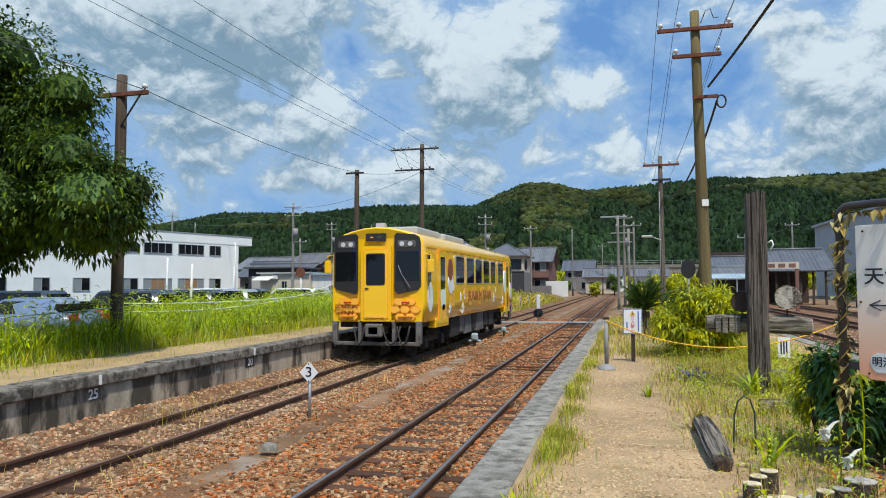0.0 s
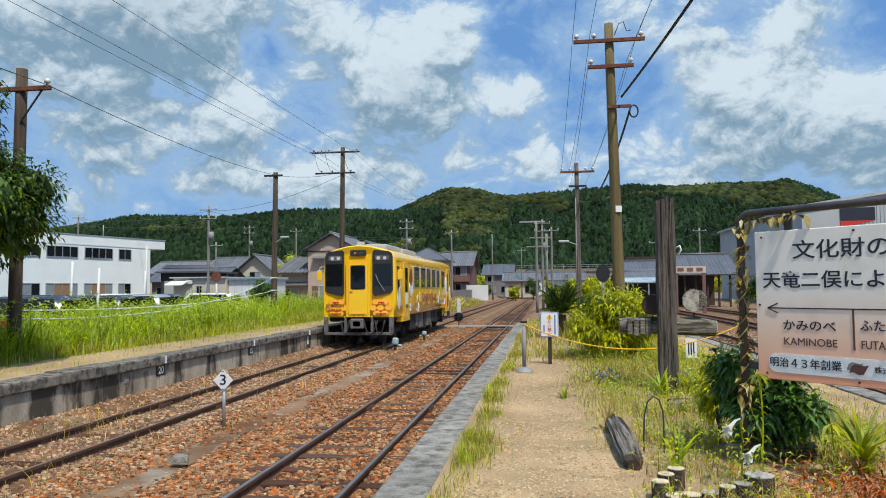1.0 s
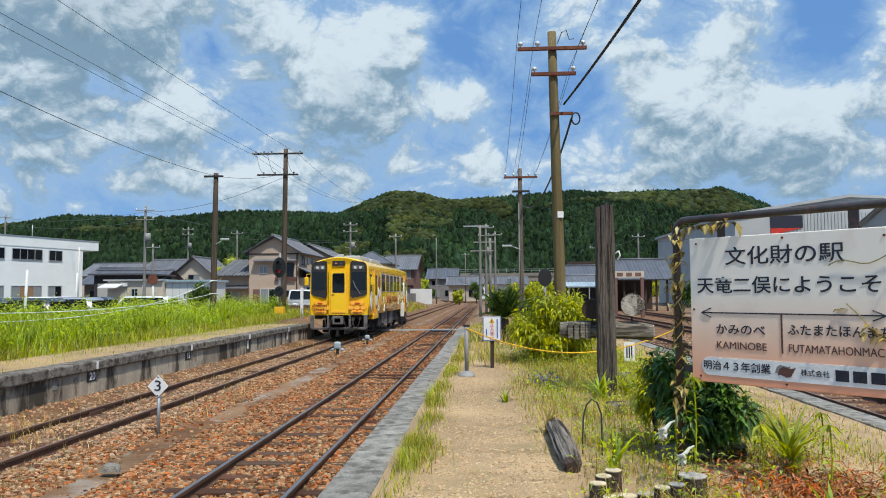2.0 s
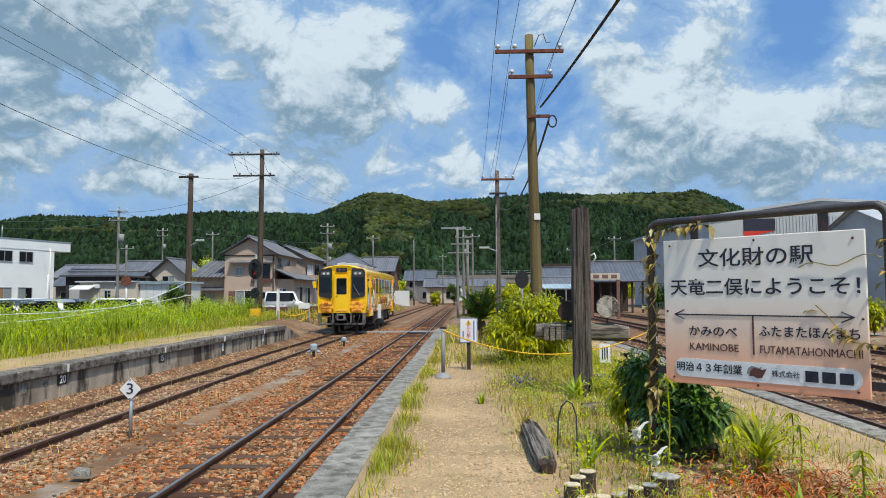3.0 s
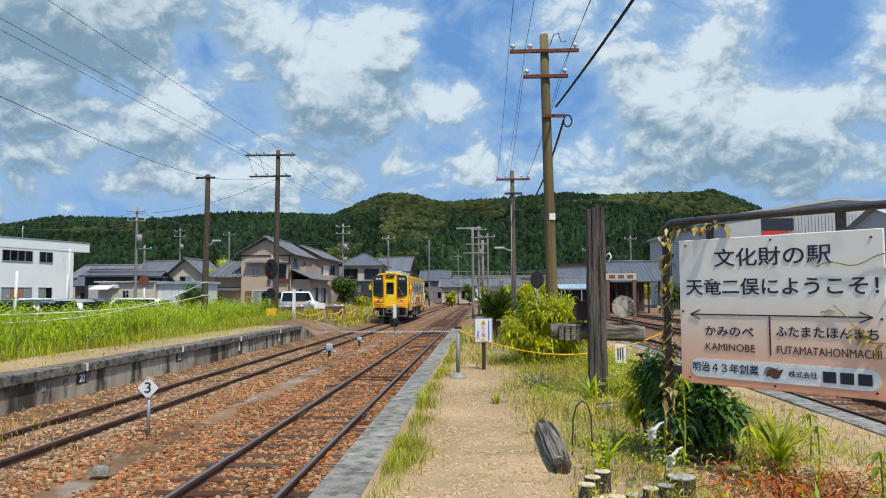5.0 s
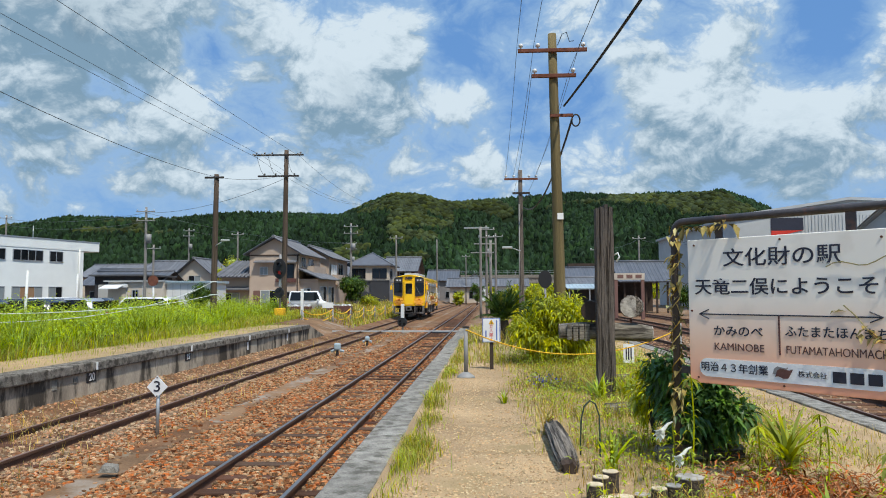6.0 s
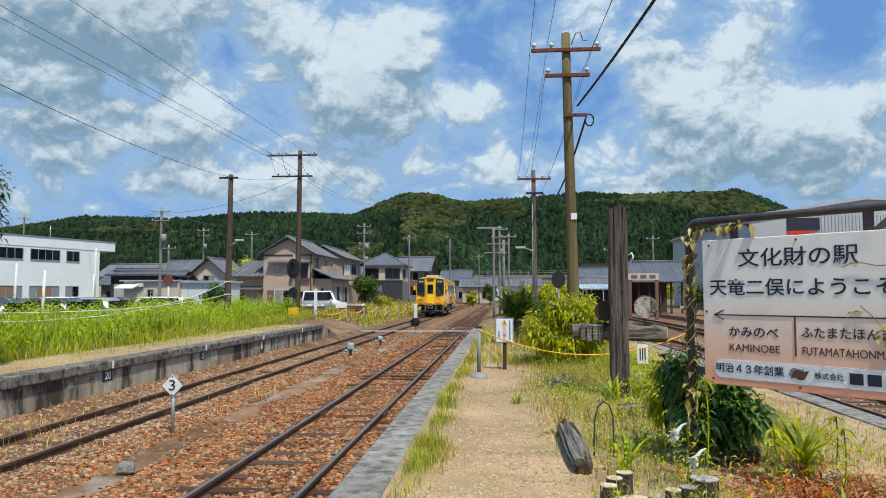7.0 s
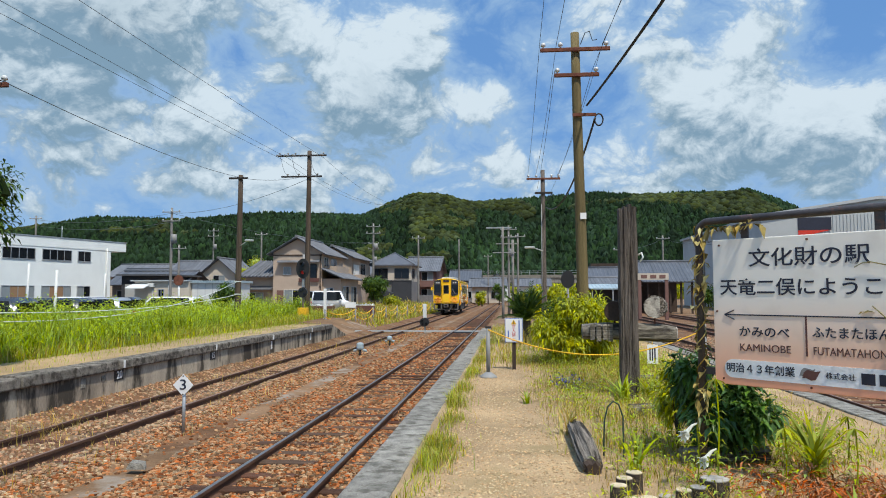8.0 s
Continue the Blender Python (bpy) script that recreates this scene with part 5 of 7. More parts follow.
def gable_roof(t, x0, x1, y0, y1, ze, zr, m, ridge="y", over=0.6, label="grey tiled roof", step=0.3):
    """Two slopes with overhang; ridge runs along the named axis."""
    bm, rolls = bmesh.new(), bmesh.new()
    if ridge == "y":
        xm = (x0 + x1) / 2
        k = (zr - ze) / ((x1 - x0) / 2)
        for e, s in ((x0 - over, -1), (x1 + over, 1)):
            tiled(bm, rolls, (e, y0 - over, ze - k * over), (e, y1 + over, ze - k * over), (xm, y1 + over, zr), (xm, y0 - over, zr), step)
        tube(bm, [(xm, y0 - over - 0.1, zr + 0.16), (xm, y1 + over + 0.1, zr + 0.16)], 0.17, 8)
    else:
        ym = (y0 + y1) / 2
        k = (zr - ze) / ((y1 - y0) / 2)
        for e in (y0 - over, y1 + over):
            tiled(bm, rolls, (x0 - over, e, ze - k * over), (x1 + over, e, ze - k * over), (x1 + over, ym, zr), (x0 - over, ym, zr), step)
        tube(bm, [(x0 - over - 0.1, ym, zr + 0.16), (x1 + over + 0.1, ym, zr + 0.16)], 0.17, 8)
    roof = part("roof", bm, m, t, label)
    tile_rolls(rolls, m, roof)
    return roof


def gable_walls(t, x0, x1, y0, y1, z0, ze, zr, m, ridge="y"):
    if ridge == "y":
        bm = prismbm([(x0, z0), (x1, z0), (x1, ze), ((x0 + x1) / 2, zr - 0.05), (x0, ze)], "y", y0, y1)
    else:
        bm = prismbm([(y0, z0), (y1, z0), (y1, ze), ((y0 + y1) / 2, zr - 0.05), (y0, ze)], "x", x0, x1)
    return part("wall", bm, m, t)


def hip_roof(t, x0, x1, y0, y1, ze, zr, m, over=0.5):
    bm = bmesh.new()
    x0, x1, y0, y1 = x0 - over, x1 + over, y0 - over, y1 + over
    q = min(x1 - x0, y1 - y0) / 2
    if x1 - x0 > y1 - y0:
        r0, r1 = (x0 + q, (y0 + y1) / 2, zr), (x1 - q, (y0 + y1) / 2, zr)
    else:
        r0, r1 = ((x0 + x1) / 2, y0 + q, zr), ((x0 + x1) / 2, y1 - q, zr)
    v = [bm.verts.new(p) for p in ((x0, y0, ze), (x1, y0, ze), (x1, y1, ze), (x0, y1, ze), r0, r1)]
    w = [bm.verts.new((p.co.x, p.co.y, p.co.z - 0.18)) for p in v[:4]]
    fs = ((0, 1, 5, 4), (1, 2, 5), (2, 3, 4, 5), (3, 0, 4)) if x1 - x0 > y1 - y0 else ((0, 1, 4), (1, 2, 5, 4), (2, 3, 5), (3, 0, 4, 5))
    for f in fs:
        bm.faces.new([v[i] for i in f])
    for k in range(4):
        bm.faces.new((v[k], w[k], w[(k + 1) % 4], v[(k + 1) % 4]))
    bm.faces.new(w)
    bmesh.ops.recalc_face_normals(bm, faces=bm.faces[:])
    for a, b in ((v[0].co, r0), (v[1].co, r0 if not (x1 - x0 > y1 - y0) else r1)):
        tube(bm, [Vector(a), Vector(b)], 0.09, 6)
    return part("roof", bm, m, t, "dark hipped roof")


# ----- white two-storey works building -----
def white_building():
    """Local x runs along the long facade away from the yard's near end, local -y faces the yard."""
    t = thing("office_building", "white two-storey flat-roofed works building with window bands", "building", (-41.65, 76.6, 0.55), 73.3)
    L = 34.0     # facade length; local x from -L to 0, facade in the plane y = 0, facing -y
    part("wall", boxbm(-L, 0, 0, 14, -0.4, 6.55), M_WALL_WHITE, t)
    part("parapet", boxbm(-L - 0.2, 2.1, -0.05, 14.1, 6.3, 7.3, bevel=0.03), M_WALL_WHITE, t, "white projecting parapet band")
    part("roof_edge", boxbm(-L - 0.25, 2.15, -0.1, 14.15, 7.3, 7.4), M_GALV, t, "thin metal roof edge")
    bays = [(-4.29, -2.75, 1), (-8.5, -5.17, 3), (-12.77, -9.39, 3), (-16.9, -13.63, 3), (-21.1, -17.8, 3), (-25.3, -22.0, 3), (-29.5, -26.2, 3)]
    for x0, x1, n in bays:
        window(t, "y", x0, x1, 5.05, 6.05, 0.0, -1, M_GLASS, M_GALV, n)
    for x0, x1, n in bays[:3] + [(-15.2, -13.5, 1), (-20.3, -18.7, 1), (-23.96, -22.6, 1), (-28, -26.4, 1)]:
        window(t, "y", x0, x1, 1.22, 2.35, 0.0, -1, [M_GLASS_PALE, M_GLASS_AMBER, M_GLASS_AMBER] if n > 1 else [M_GLASS_PALE, M_GLASS], M_GALV, n)
    part("downpipe", tubebm([(-0.6, -0.1, 0), (-0.6, -0.1, 6.6)], 0.06, 8), M_SHEET_WHITE, t)
    part("air_unit", boxbm(-0.9, -0.2, -0.5, -0.12, 0.1, 0.9, bevel=0.03), M_SHEET_WHITE, t)
    part("roof_aerial", tubebm([(-3, 4, 7.2), (-3, 4, 9.0)], 0.04, 6), M_GALV, t)
    return t


white_building()

# ----- beige house with tiled roofs, gable towards the yard -----
t = thing("house", "beige rendered two-storey house with grey tiled gable roofs", "house", (0, 0, 0))
gable_walls(t, -24.25, -18.6, 80, 90, 0.3, 6.75, 8.35, M_WALL_BEIGE)
gable_roof(t, -24.25, -18.6, 80, 90, 6.75, 8.4, M_TILE, "y", 0.55)
part("gable_band", boxbm(-24.3, -18.55, 79.92, 79.99, 6.4, 6.53), M_TIMBER_DARK, t, "dark timber band")
window(t, "y", -23.0, -22.2, 4.3, 5.1, 80, -1, M_GLASS_PALE)
window(t, "y", -20.9, -19.2, 3.9, 5.4, 80, -1, [M_GLASS_PALE, M_GLASS], M_TIMBER_DARK)
part("window_grille", boxbm(-21.2, -18.9, 79.75, 79.98, 3.45, 3.85), M_INK_BROWN, t, "brown window balustrade")
part("window_hood", prismbm([(79.3, 5.6), (80, 5.8), (80, 5.9), (79.3, 5.7)], "x", -23.6, -18.8), M_TILE, t, "small tiled window hood")
window(t, "y", -22.9, -21.0, 0.8, 2.5, 80, -1, [M_GLASS_PALE, M_GLASS], M_SHEET_WHITE)
window(t, "y", -20.0, -19.2, 1.6, 2.35, 80, -1, M_GLASS)
part("shutter_box", boxbm(-23.75, -23.0, 79.9, 80, 0.8, 2.5), M_WALL_BROWN, t)
part("downpipe", tubebm([(-18.75, 79.9, 0.3), (-18.75, 79.9, 6.5)], 0.06, 6), M_TIMBER_DARK, t)
window(t, "x", 81.0, 82.6, 5.2, 6.2, -18.6, 1, M_GLASS)
window(t, "x", 84.0, 86.5, 5.1, 6.2, -18.6, 1, [M_GLASS_PALE, M_GLASS])
part("balcony", boxbm(-18.6, -17.6, 83, 89, 4.2, 5.35), M_WALL_BEIGE, t)
bm, rolls = bmesh.new(), bmesh.new()
tiled(bm, rolls, (-16.0, 79.6, 3.7), (-16.0, 90, 3.7), (-18.6, 90, 4.85), (-18.6, 79.6, 4.85))
tile_rolls(rolls, M_TILE, part("lower_roof", bm, M_TILE, t, "grey tiled lean-to roof"))
part("lower_wall", boxbm(-18.6, -16.5, 80.4, 89.5, 0.3, 3.8), M_WALL_BEIGE, t)
window(t, "y", -18.2, -17.4, 1.0, 2.7, 80.4, -1, [M_GLASS_PALE, M_GLASS])
window(t, "x", 81.2, 84.2, 0.6, 2.9, -16.5, 1, [M_GLASS_PALE, M_GLASS])
window(t, "x", 85.5, 88.4, 0.6, 2.9, -16.5, 1, [M_GLASS_PALE, M_GLASS])
# low wing on the far side
part("wing_wall", boxbm(-27.6, -24.25, 80.6, 88, 0.3, 4.05), M_WALL_BEIGE, t)
bm, rolls = bmesh.new(), bmesh.new()
tiled(bm, rolls, (-28.2, 79.6, 3.95), (-24.25, 79.6, 3.95), (-24.25, 84.3, 5.9), (-27.2, 84.3, 5.9), 0.42, 0.14)
tile_rolls(rolls, M_TILE, part("wing_roof", bm, M_TILE, t, "grey tiled wing roof"))
window(t, "y", -27.4, -25.6, 0.7, 2.2, 80.6, -1, [M_GLASS, M_GLASS_PALE])
part("wing_hood", prismbm([(79.7, 2.55), (80.6, 2.85), (80.6, 2.97), (79.7, 2.67)], "x", -27.9, -24.3), M_TILE, t)

t = thing("house", "brown-grey house with a long dark tiled roof and balcony", "house", (0, 0, 0))
gable_walls(t, -22.9, -17.9, 92, 104, 0.3, 6.9, 8.1, M_WALL_BEIGE, "y")
gable_roof(t, -22.9, -17.9, 92, 104, 6.9, 8.15, M_TILE, "y", 0.6)
part("balcony", boxbm(-17.9, -16.9, 93, 97, 3.3, 4.6), M_WALL_BEIGE, t)
for k in range(3):
    part("laundry_screen", boxbm(-17.8, -17.7, 92.6 + k * 1.2, 93.5 + k * 1.2, 4.5, 5.9), M_SHEET_WHITE, t)
window(t, "x", 97.5, 100.5, 4.6, 6.2, -17.9, 1, M_GLASS)
window(t, "y", -20.2, -18.5, 1.0, 2.6, 92, -1, M_GLASS)

# ----- grey and charcoal house with a hipped roof -----
t = thing("house", "grey and charcoal two-storey house with dark hipped roof", "house", (0, 0, 0))
part("wall", boxbm(-17.5, -11.8, 104, 112, 0.3, 3.9), M_WALL_GREY, t)
part("upper_wall", boxbm(-17.5, -11.8, 104, 112, 3.9, 6.3), M_WALL_CREAM, t, "cream upper storey")
part("dark_bay", boxbm(-14.6, -11.75, 103.8, 104, 0.3, 3.9), M_WALL_DARK, t, "charcoal ground floor cladding")
part("band", boxbm(-17.55, -11.75, 103.75, 104.0, 3.88, 4.05), M_WALL_DARK, t)
hip_roof(t, -17.5, -11.8, 104, 112, 6.3, 8.2, M_TILE_DARK)
window(t, "y", -17.2, -15.3, 4.35, 5.7, 104, -1, M_GLASS, M_WALL_DARK)
window(t, "y", -14.2, -12.2, 4.35, 5.7, 104, -1, M_GLASS, M_WALL_DARK)
window(t, "x", 105, 107, 4.35, 5.7, -11.8, 1, M_GLASS, M_WALL_DARK)
part("store_shed", prismbm([(-17.4, 0.3), (-14.2, 0.3), (-14.2, 2.2), (-17.4, 3.3)], "y", 101.5, 103.6), M_WALL_DARK, t, "dark lean-to shed")

t = thing("house", "reddish brown house with dark ridged roof and balconies", "house", (0, 0, 0))
gable_walls(t, -14.4, -9.6, 118, 130, 0.3, 5.9, 8.1, M_WALL_BROWN, "x")
gable_roof(t, -14.4, -9.6, 118, 130, 5.9, 8.2, M_TILE, "x", 0.6)
part("balcony", boxbm(-12.2, -9.6, 117, 118, 3.2, 4.2), M_WALL_BROWN, t)
part("porch", boxbm(-14.4, -12.4, 116.4, 118, 3.6, 6.0), M_WALL_CREAM, t)
window(t, "y", -12.0, -10.2, 4.3, 5.6, 118, -1, [M_GLASS, M_GLASS_PALE])
window(t, "y", -12.0, -10.2, 1.0, 2.8, 118, -1, [M_GLASS, M_GLASS_PALE])
part("garden_wall", boxbm(-9.6, -6.2, 112.5, 112.7, 0.2, 2.6), M_SHEET_WHITE, t, "pale boarded fence")

VILLAGE = [(-5.6, 0.9, 150, 158, 3.6, 5.2, M_WALL_CREAM, M_TILE, "x"), (-11, -5, 164, 174, 5.2, 7.4, M_WALL_GREY, M_TILE_DARK, "x"), (-4.2, 2.2, 182, 192, 5.0, 7.0, M_WALL_WHITE, M_TILE, "y"), (-19, -12, 140, 150, 5.2, 7.2, M_WALL_BROWN, M_TILE_DARK, "x"),
           (-41.5, -36.4, 100, 108, 4.9, 7.1, M_WALL_CREAM, M_TILE, "y"), (-50.5, -45.4, 108, 118, 4.8, 7.3, M_WALL_GREY, M_TILE, "x"), (-61, -54, 112, 120, 4.2, 6.2, M_WALL_BEIGE, M_TILE_DARK, "x"), (-30, -22, 122, 132, 5.4, 7.8, M_WALL_CREAM, M_TILE, "x"), (-66, -57, 118, 128, 5.2, 7.2, M_WALL_CREAM, M_TILE, "x"), (-40, -33, 136, 146, 5.4, 7.6, M_WALL_BEIGE, M_TILE, "y"),
           (-48, -39, 88, 96, 3.4, 5.0, M_WALL_GREY, M_TILE_DARK, "x"), (4, 11, 165, 175, 3.8, 5.4, M_WALL_WHITE, M_TILE, "x"), (-76, -68, 110, 120, 5, 7, M_WALL_GREY, M_TILE, "x")]
for k, (x0, x1, y0, y1, ze, zr, wm, rm, rd) in enumerate(VILLAGE):
    t = thing("house", "distant village house with a grey tiled roof", "house", (0, 0, 0), group="village houses")
    gable_walls(t, x0, x1, y0, y1, 0.2, ze, zr, wm, rd)
    gable_roof(t, x0, x1, y0, y1, ze, zr, rm, rd, 0.6, step=0.6)
    n = max(1, int((x1 - x0) / 3))
    for j in range(n):
        c = x0 + (x1 - x0) * (j + 0.5) / n
        window(t, "y", c - 0.8, c + 0.8, 1.1, 2.5, y0, -1, [M_GLASS, M_GLASS_PALE])
        if ze > 4.5:
            window(t, "y", c - 0.8, c + 0.8, 3.6, 4.7, y0, -1, [M_GLASS, M_GLASS_PALE])
        window(t, "x", y0 + 2, y0 + 4, 1.1, 2.5, x1, 1, M_GLASS)

# low white prefab sheds beside the car park
t = thing("prefab_shed", "long low white prefabricated shed", "shed", (0, 0, 0))
part("wall", boxbm(-33, -27.65, 66, 70, 0.4, 3.3), M_WALL_CREAM, t)
part("roof", boxbm(-33.3, -27.62, 65.7, 70.3, 3.3, 3.42), M_SHEET_GREY, t)
window(t, "y", -30.6, -30.1, 1.5, 2.5, 66, -1, M_GLASS)
part("canopy", prismbm([(64.6, 2.6), (66, 3.0), (66, 3.08), (64.6, 2.68)], "x", -33.2, -31.4), M_SHEET_WHITE, t, "slatted white canopy")
for x in (-31.2, -29.6, -28.6):
    part("downpipe", tubebm([(x, 65.93, 0.4), (x, 65.93, 3.25)], 0.04, 6), M_SHEET_GREY, t)
part("air_unit", boxbm(-31.6, -31.0, 65.7, 65.98, 2.75, 3.1, bevel=0.03), M_SHEET_WHITE, t)
t = thing("prefab_shed", "white corrugated shed with a ribbed flat roof", "shed", (0, 0, 0))
part("wall", boxbm(-27.6, -23.2, 66.5, 70, 0.4, 3.15), M_SHEET_WHITE, t)
bm = boxbm(-27.6, -23.0, 66.2, 70.3, 3.15, 3.27)
for k in range(16):
    box(bm, -27.5 + k * 0.29, -27.36 + k * 0.29, 66.16, 70.3, 3.27, 3.36)
part("roof", bm, M_SHEET_BLUE, t, "pale blue ribbed roof")
for k in range(6):
    part("wall_seam", boxbm(-27.0 + k * 0.72, -26.95 + k * 0.72, 66.48, 66.5, 0.4, 3.1), M_SHEET_GREY, t)
t = thing("warehouse", "dark corrugated warehouse with faded panels", "warehouse", (0, 0, 0))
part("wall", boxbm(-44.5, -38.6, 84, 92, 0.4, 4.3), M_WALL_DARK, t)
part("roof", boxbm(-45, -38.2, 83.5, 92.5, 4.3, 4.5), M_TILE_DARK, t)
part("door", boxbm(-44, -40, 83.9, 84.0, 1.6, 3.3), M_SHEET_GREY, t, "pale faded panel")

# ----- railway viaduct -----
t = thing("viaduct", "grey concrete road viaduct on piers with a railing", "viaduct", (0, 0, 0))
part("deck", boxbm(-12, 75, 222, 231, 5.3, 7.2), M_CONCRETE, t, "concrete deck")
part("parapet", boxbm(-12, 75, 221.7, 222, 6.9, 7.8), M_CONCRETE, t)
for x in (-10, 8, 26, 44, 62):
    part("pier", boxbm(x - 0.9, x + 0.9, 224, 229, 0, 4.9), M_CONCRETE, t)
for k in range(35):
    part("railing_post", boxbm(-12 + k * 2.5, -11.9 + k * 2.5, 221.8, 221.9, 7.8, 9.0), M_GALV, t)
for z in (8.4, 8.95):
    part("rail", boxbm(-12, 75, 221.82, 221.88, z, z + 0.08), M_GALV, t)

# ----- station sheds beyond the yard -----
def open_shed(label, x0, x1, y0, y1, ze, zr, rm, posts=5, wall=None):
    t = thing("station_shed", label, "railway shed", (0, 0, 0), group="station sheds")
    gable_roof(t, x0, x1, y0, y1, ze, zr, rm, "x", 0.7, "weathered tiled roof", 0.4)
    for k in range(posts):
        x = x0 + (x1 - x0) * k / (posts - 1)
        for y in (y0, y1):
            part("post", boxbm(x - 0.1, x + 0.1, y - 0.1, y + 0.1, -0.2, ze), M_TIMBER_DARK, t)
    part("back_wall", boxbm(x0, x1, y1 - 0.2, y1, -0.2, ze), wall or M_TIMBER_DARK, t)
    part("beam", boxbm(x0, x1, y0 - 0.08, y0 + 0.08, ze - 0.3, ze), M_TIMBER_DARK, t)
    return t


open_shed("dark timber platform canopy with a grey tiled roof", 11.8, 17.2, 88, 96, 3.0, 3.9, M_TILE)
open_shed("old wooden station building with dark gables", 17.7, 22.4, 82, 90, 3.6, 5.6, M_TILE_DARK)
open_shed("low yard shed with a dark roof", 36, 46, 84, 92, 3.4, 5.0, M_TILE)
t = thing("station_building", "long dark wooden station building with tiled roof", "building", (0, 0, 0))
gable_walls(t, 14.2, 24, 104, 112, 0, 4.1, 5.6, M_WALL_GREY, "x")
gable_roof(t, 14.2, 24, 104, 112, 4.1, 5.7, M_TILE_DARK, "x", 0.8, step=0.5)
part("clerestory", boxbm(14.6, 20.5, 111, 113, 5.2, 6.6), M_TIMBER_DARK, t, "dark raised upper wall")
for k in range(3):
    window(t, "y", 15.0 + k * 2.7, 16.8 + k * 2.7, 1.0, 2.8, 104, -1, [M_GLASS, M_GLASS_PALE])
# signboard portal
t = thing("gate_portal", "faded red and cream portal frame over the yard path", "portal", (14.4, 62.0, 0.0))
for x in (-1.1, 1.1):
    part("leg", boxbm(x - 0.13, x + 0.13, -0.13, 0.13, -0.2, 3.2), M_WALL_BROWN, t)
part("beam", boxbm(-1.25, 1.25, -0.16, 0.16, 3.2, 3.75), M_WALL_CREAM, t, "cream lettered beam")
for x in (-0.75, 0.0, 0.75):
    part("faded_mark", boxbm(x - 0.25, x + 0.25, -0.18, -0.165, 3.33, 3.62), M_WALL_BROWN, t)
# passenger shelter and a pale blue van roof
t = thing("lean_to_shelter", "open lean-to shelter with blue sheet roof", "shelter", (0, 0, 0))
bm, rolls = bmesh.new(), bmesh.new()
tiled(bm, rolls, (11.2, 80, 2.5), (16.2, 80, 2.5), (16.2, 83, 3.0), (11.2, 83, 3.0), 0.4)
tile_rolls(rolls, M_SHEET_BLUE, part("roof", bm, M_SHEET_BLUE, t))
for x in (11.4, 13.6, 16.0):
    part("post", boxbm(x - 0.06, x + 0.06, 80.1, 80.22, -0.2, 2.55), M_GALV, t)
part("back_wall", boxbm(11.2, 16.2, 82.6, 82.8, -0.2, 2.9), M_WALL_DARK, t)

# ----- factory -----
t = thing("factory_hall", "large pale grey corrugated factory hall", "factory", (0, 0, 0))
bm = prismbm([(32.6, 0), (62, 0), (62, 12.4), (46, 13.2), (32.6, 11.2)], "y", 90, 130)
part("wall", bm, M_SHEET_GREY, t)
bm = bmesh.new()
for k in range(58):
    x = 38.8 + k * 0.4
    box(bm, x, x + 0.12, 89.93, 90.0, 0.2, 11.4)
tagged(part("cladding_ribs", bm, M_SHEET_GREY, t), kind="stuff")
part("roof", prismbm([(32.2, 11.15), (46, 13.2), (62.4, 12.4), (62.4, 12.7), (46, 13.55), (32.2, 11.5)], "y", 89.6, 130.4), M_SHEET_GREY, t)
part("logo", boxbm(36.8, 40.6, 89.9, 89.96, 9.6, 11.1), M_INK, t, "dark lettered logo shape")
part("logo", prismbm([(36.8, 8.9), (37.6, 8.9), (40.6, 9.6), (36.8, 9.55)], "y", 89.9, 89.96), M_RED, t, "red swoosh shape")
t = thing("factory_hall", "second grey corrugated hall with a ridged roof", "factory", (0, 0, 0))
gable_walls(t, 47, 70, 78, 89, 0, 9.6, 11.4, M_SHEET_GREY, "x")
gable_roof(t, 47, 70, 78, 89, 9.6, 11.5, M_SHEET_GREY, "x", 0.5, step=0.8)
t = thing("house", "grey house with a pale tiled roof beside the yard", "house", (0, 0, 0))
gable_walls(t, 26, 33, 60, 68, 0, 4.2, 5.8, M_WALL_GREY, "x")
gable_roof(t, 26, 33, 60, 68, 4.2, 5.9, M_SHEET_BLUE, "x", 0.5)
window(t, "y", 27, 28.6, 1.2, 2.8, 60, -1, M_GLASS_PALE)


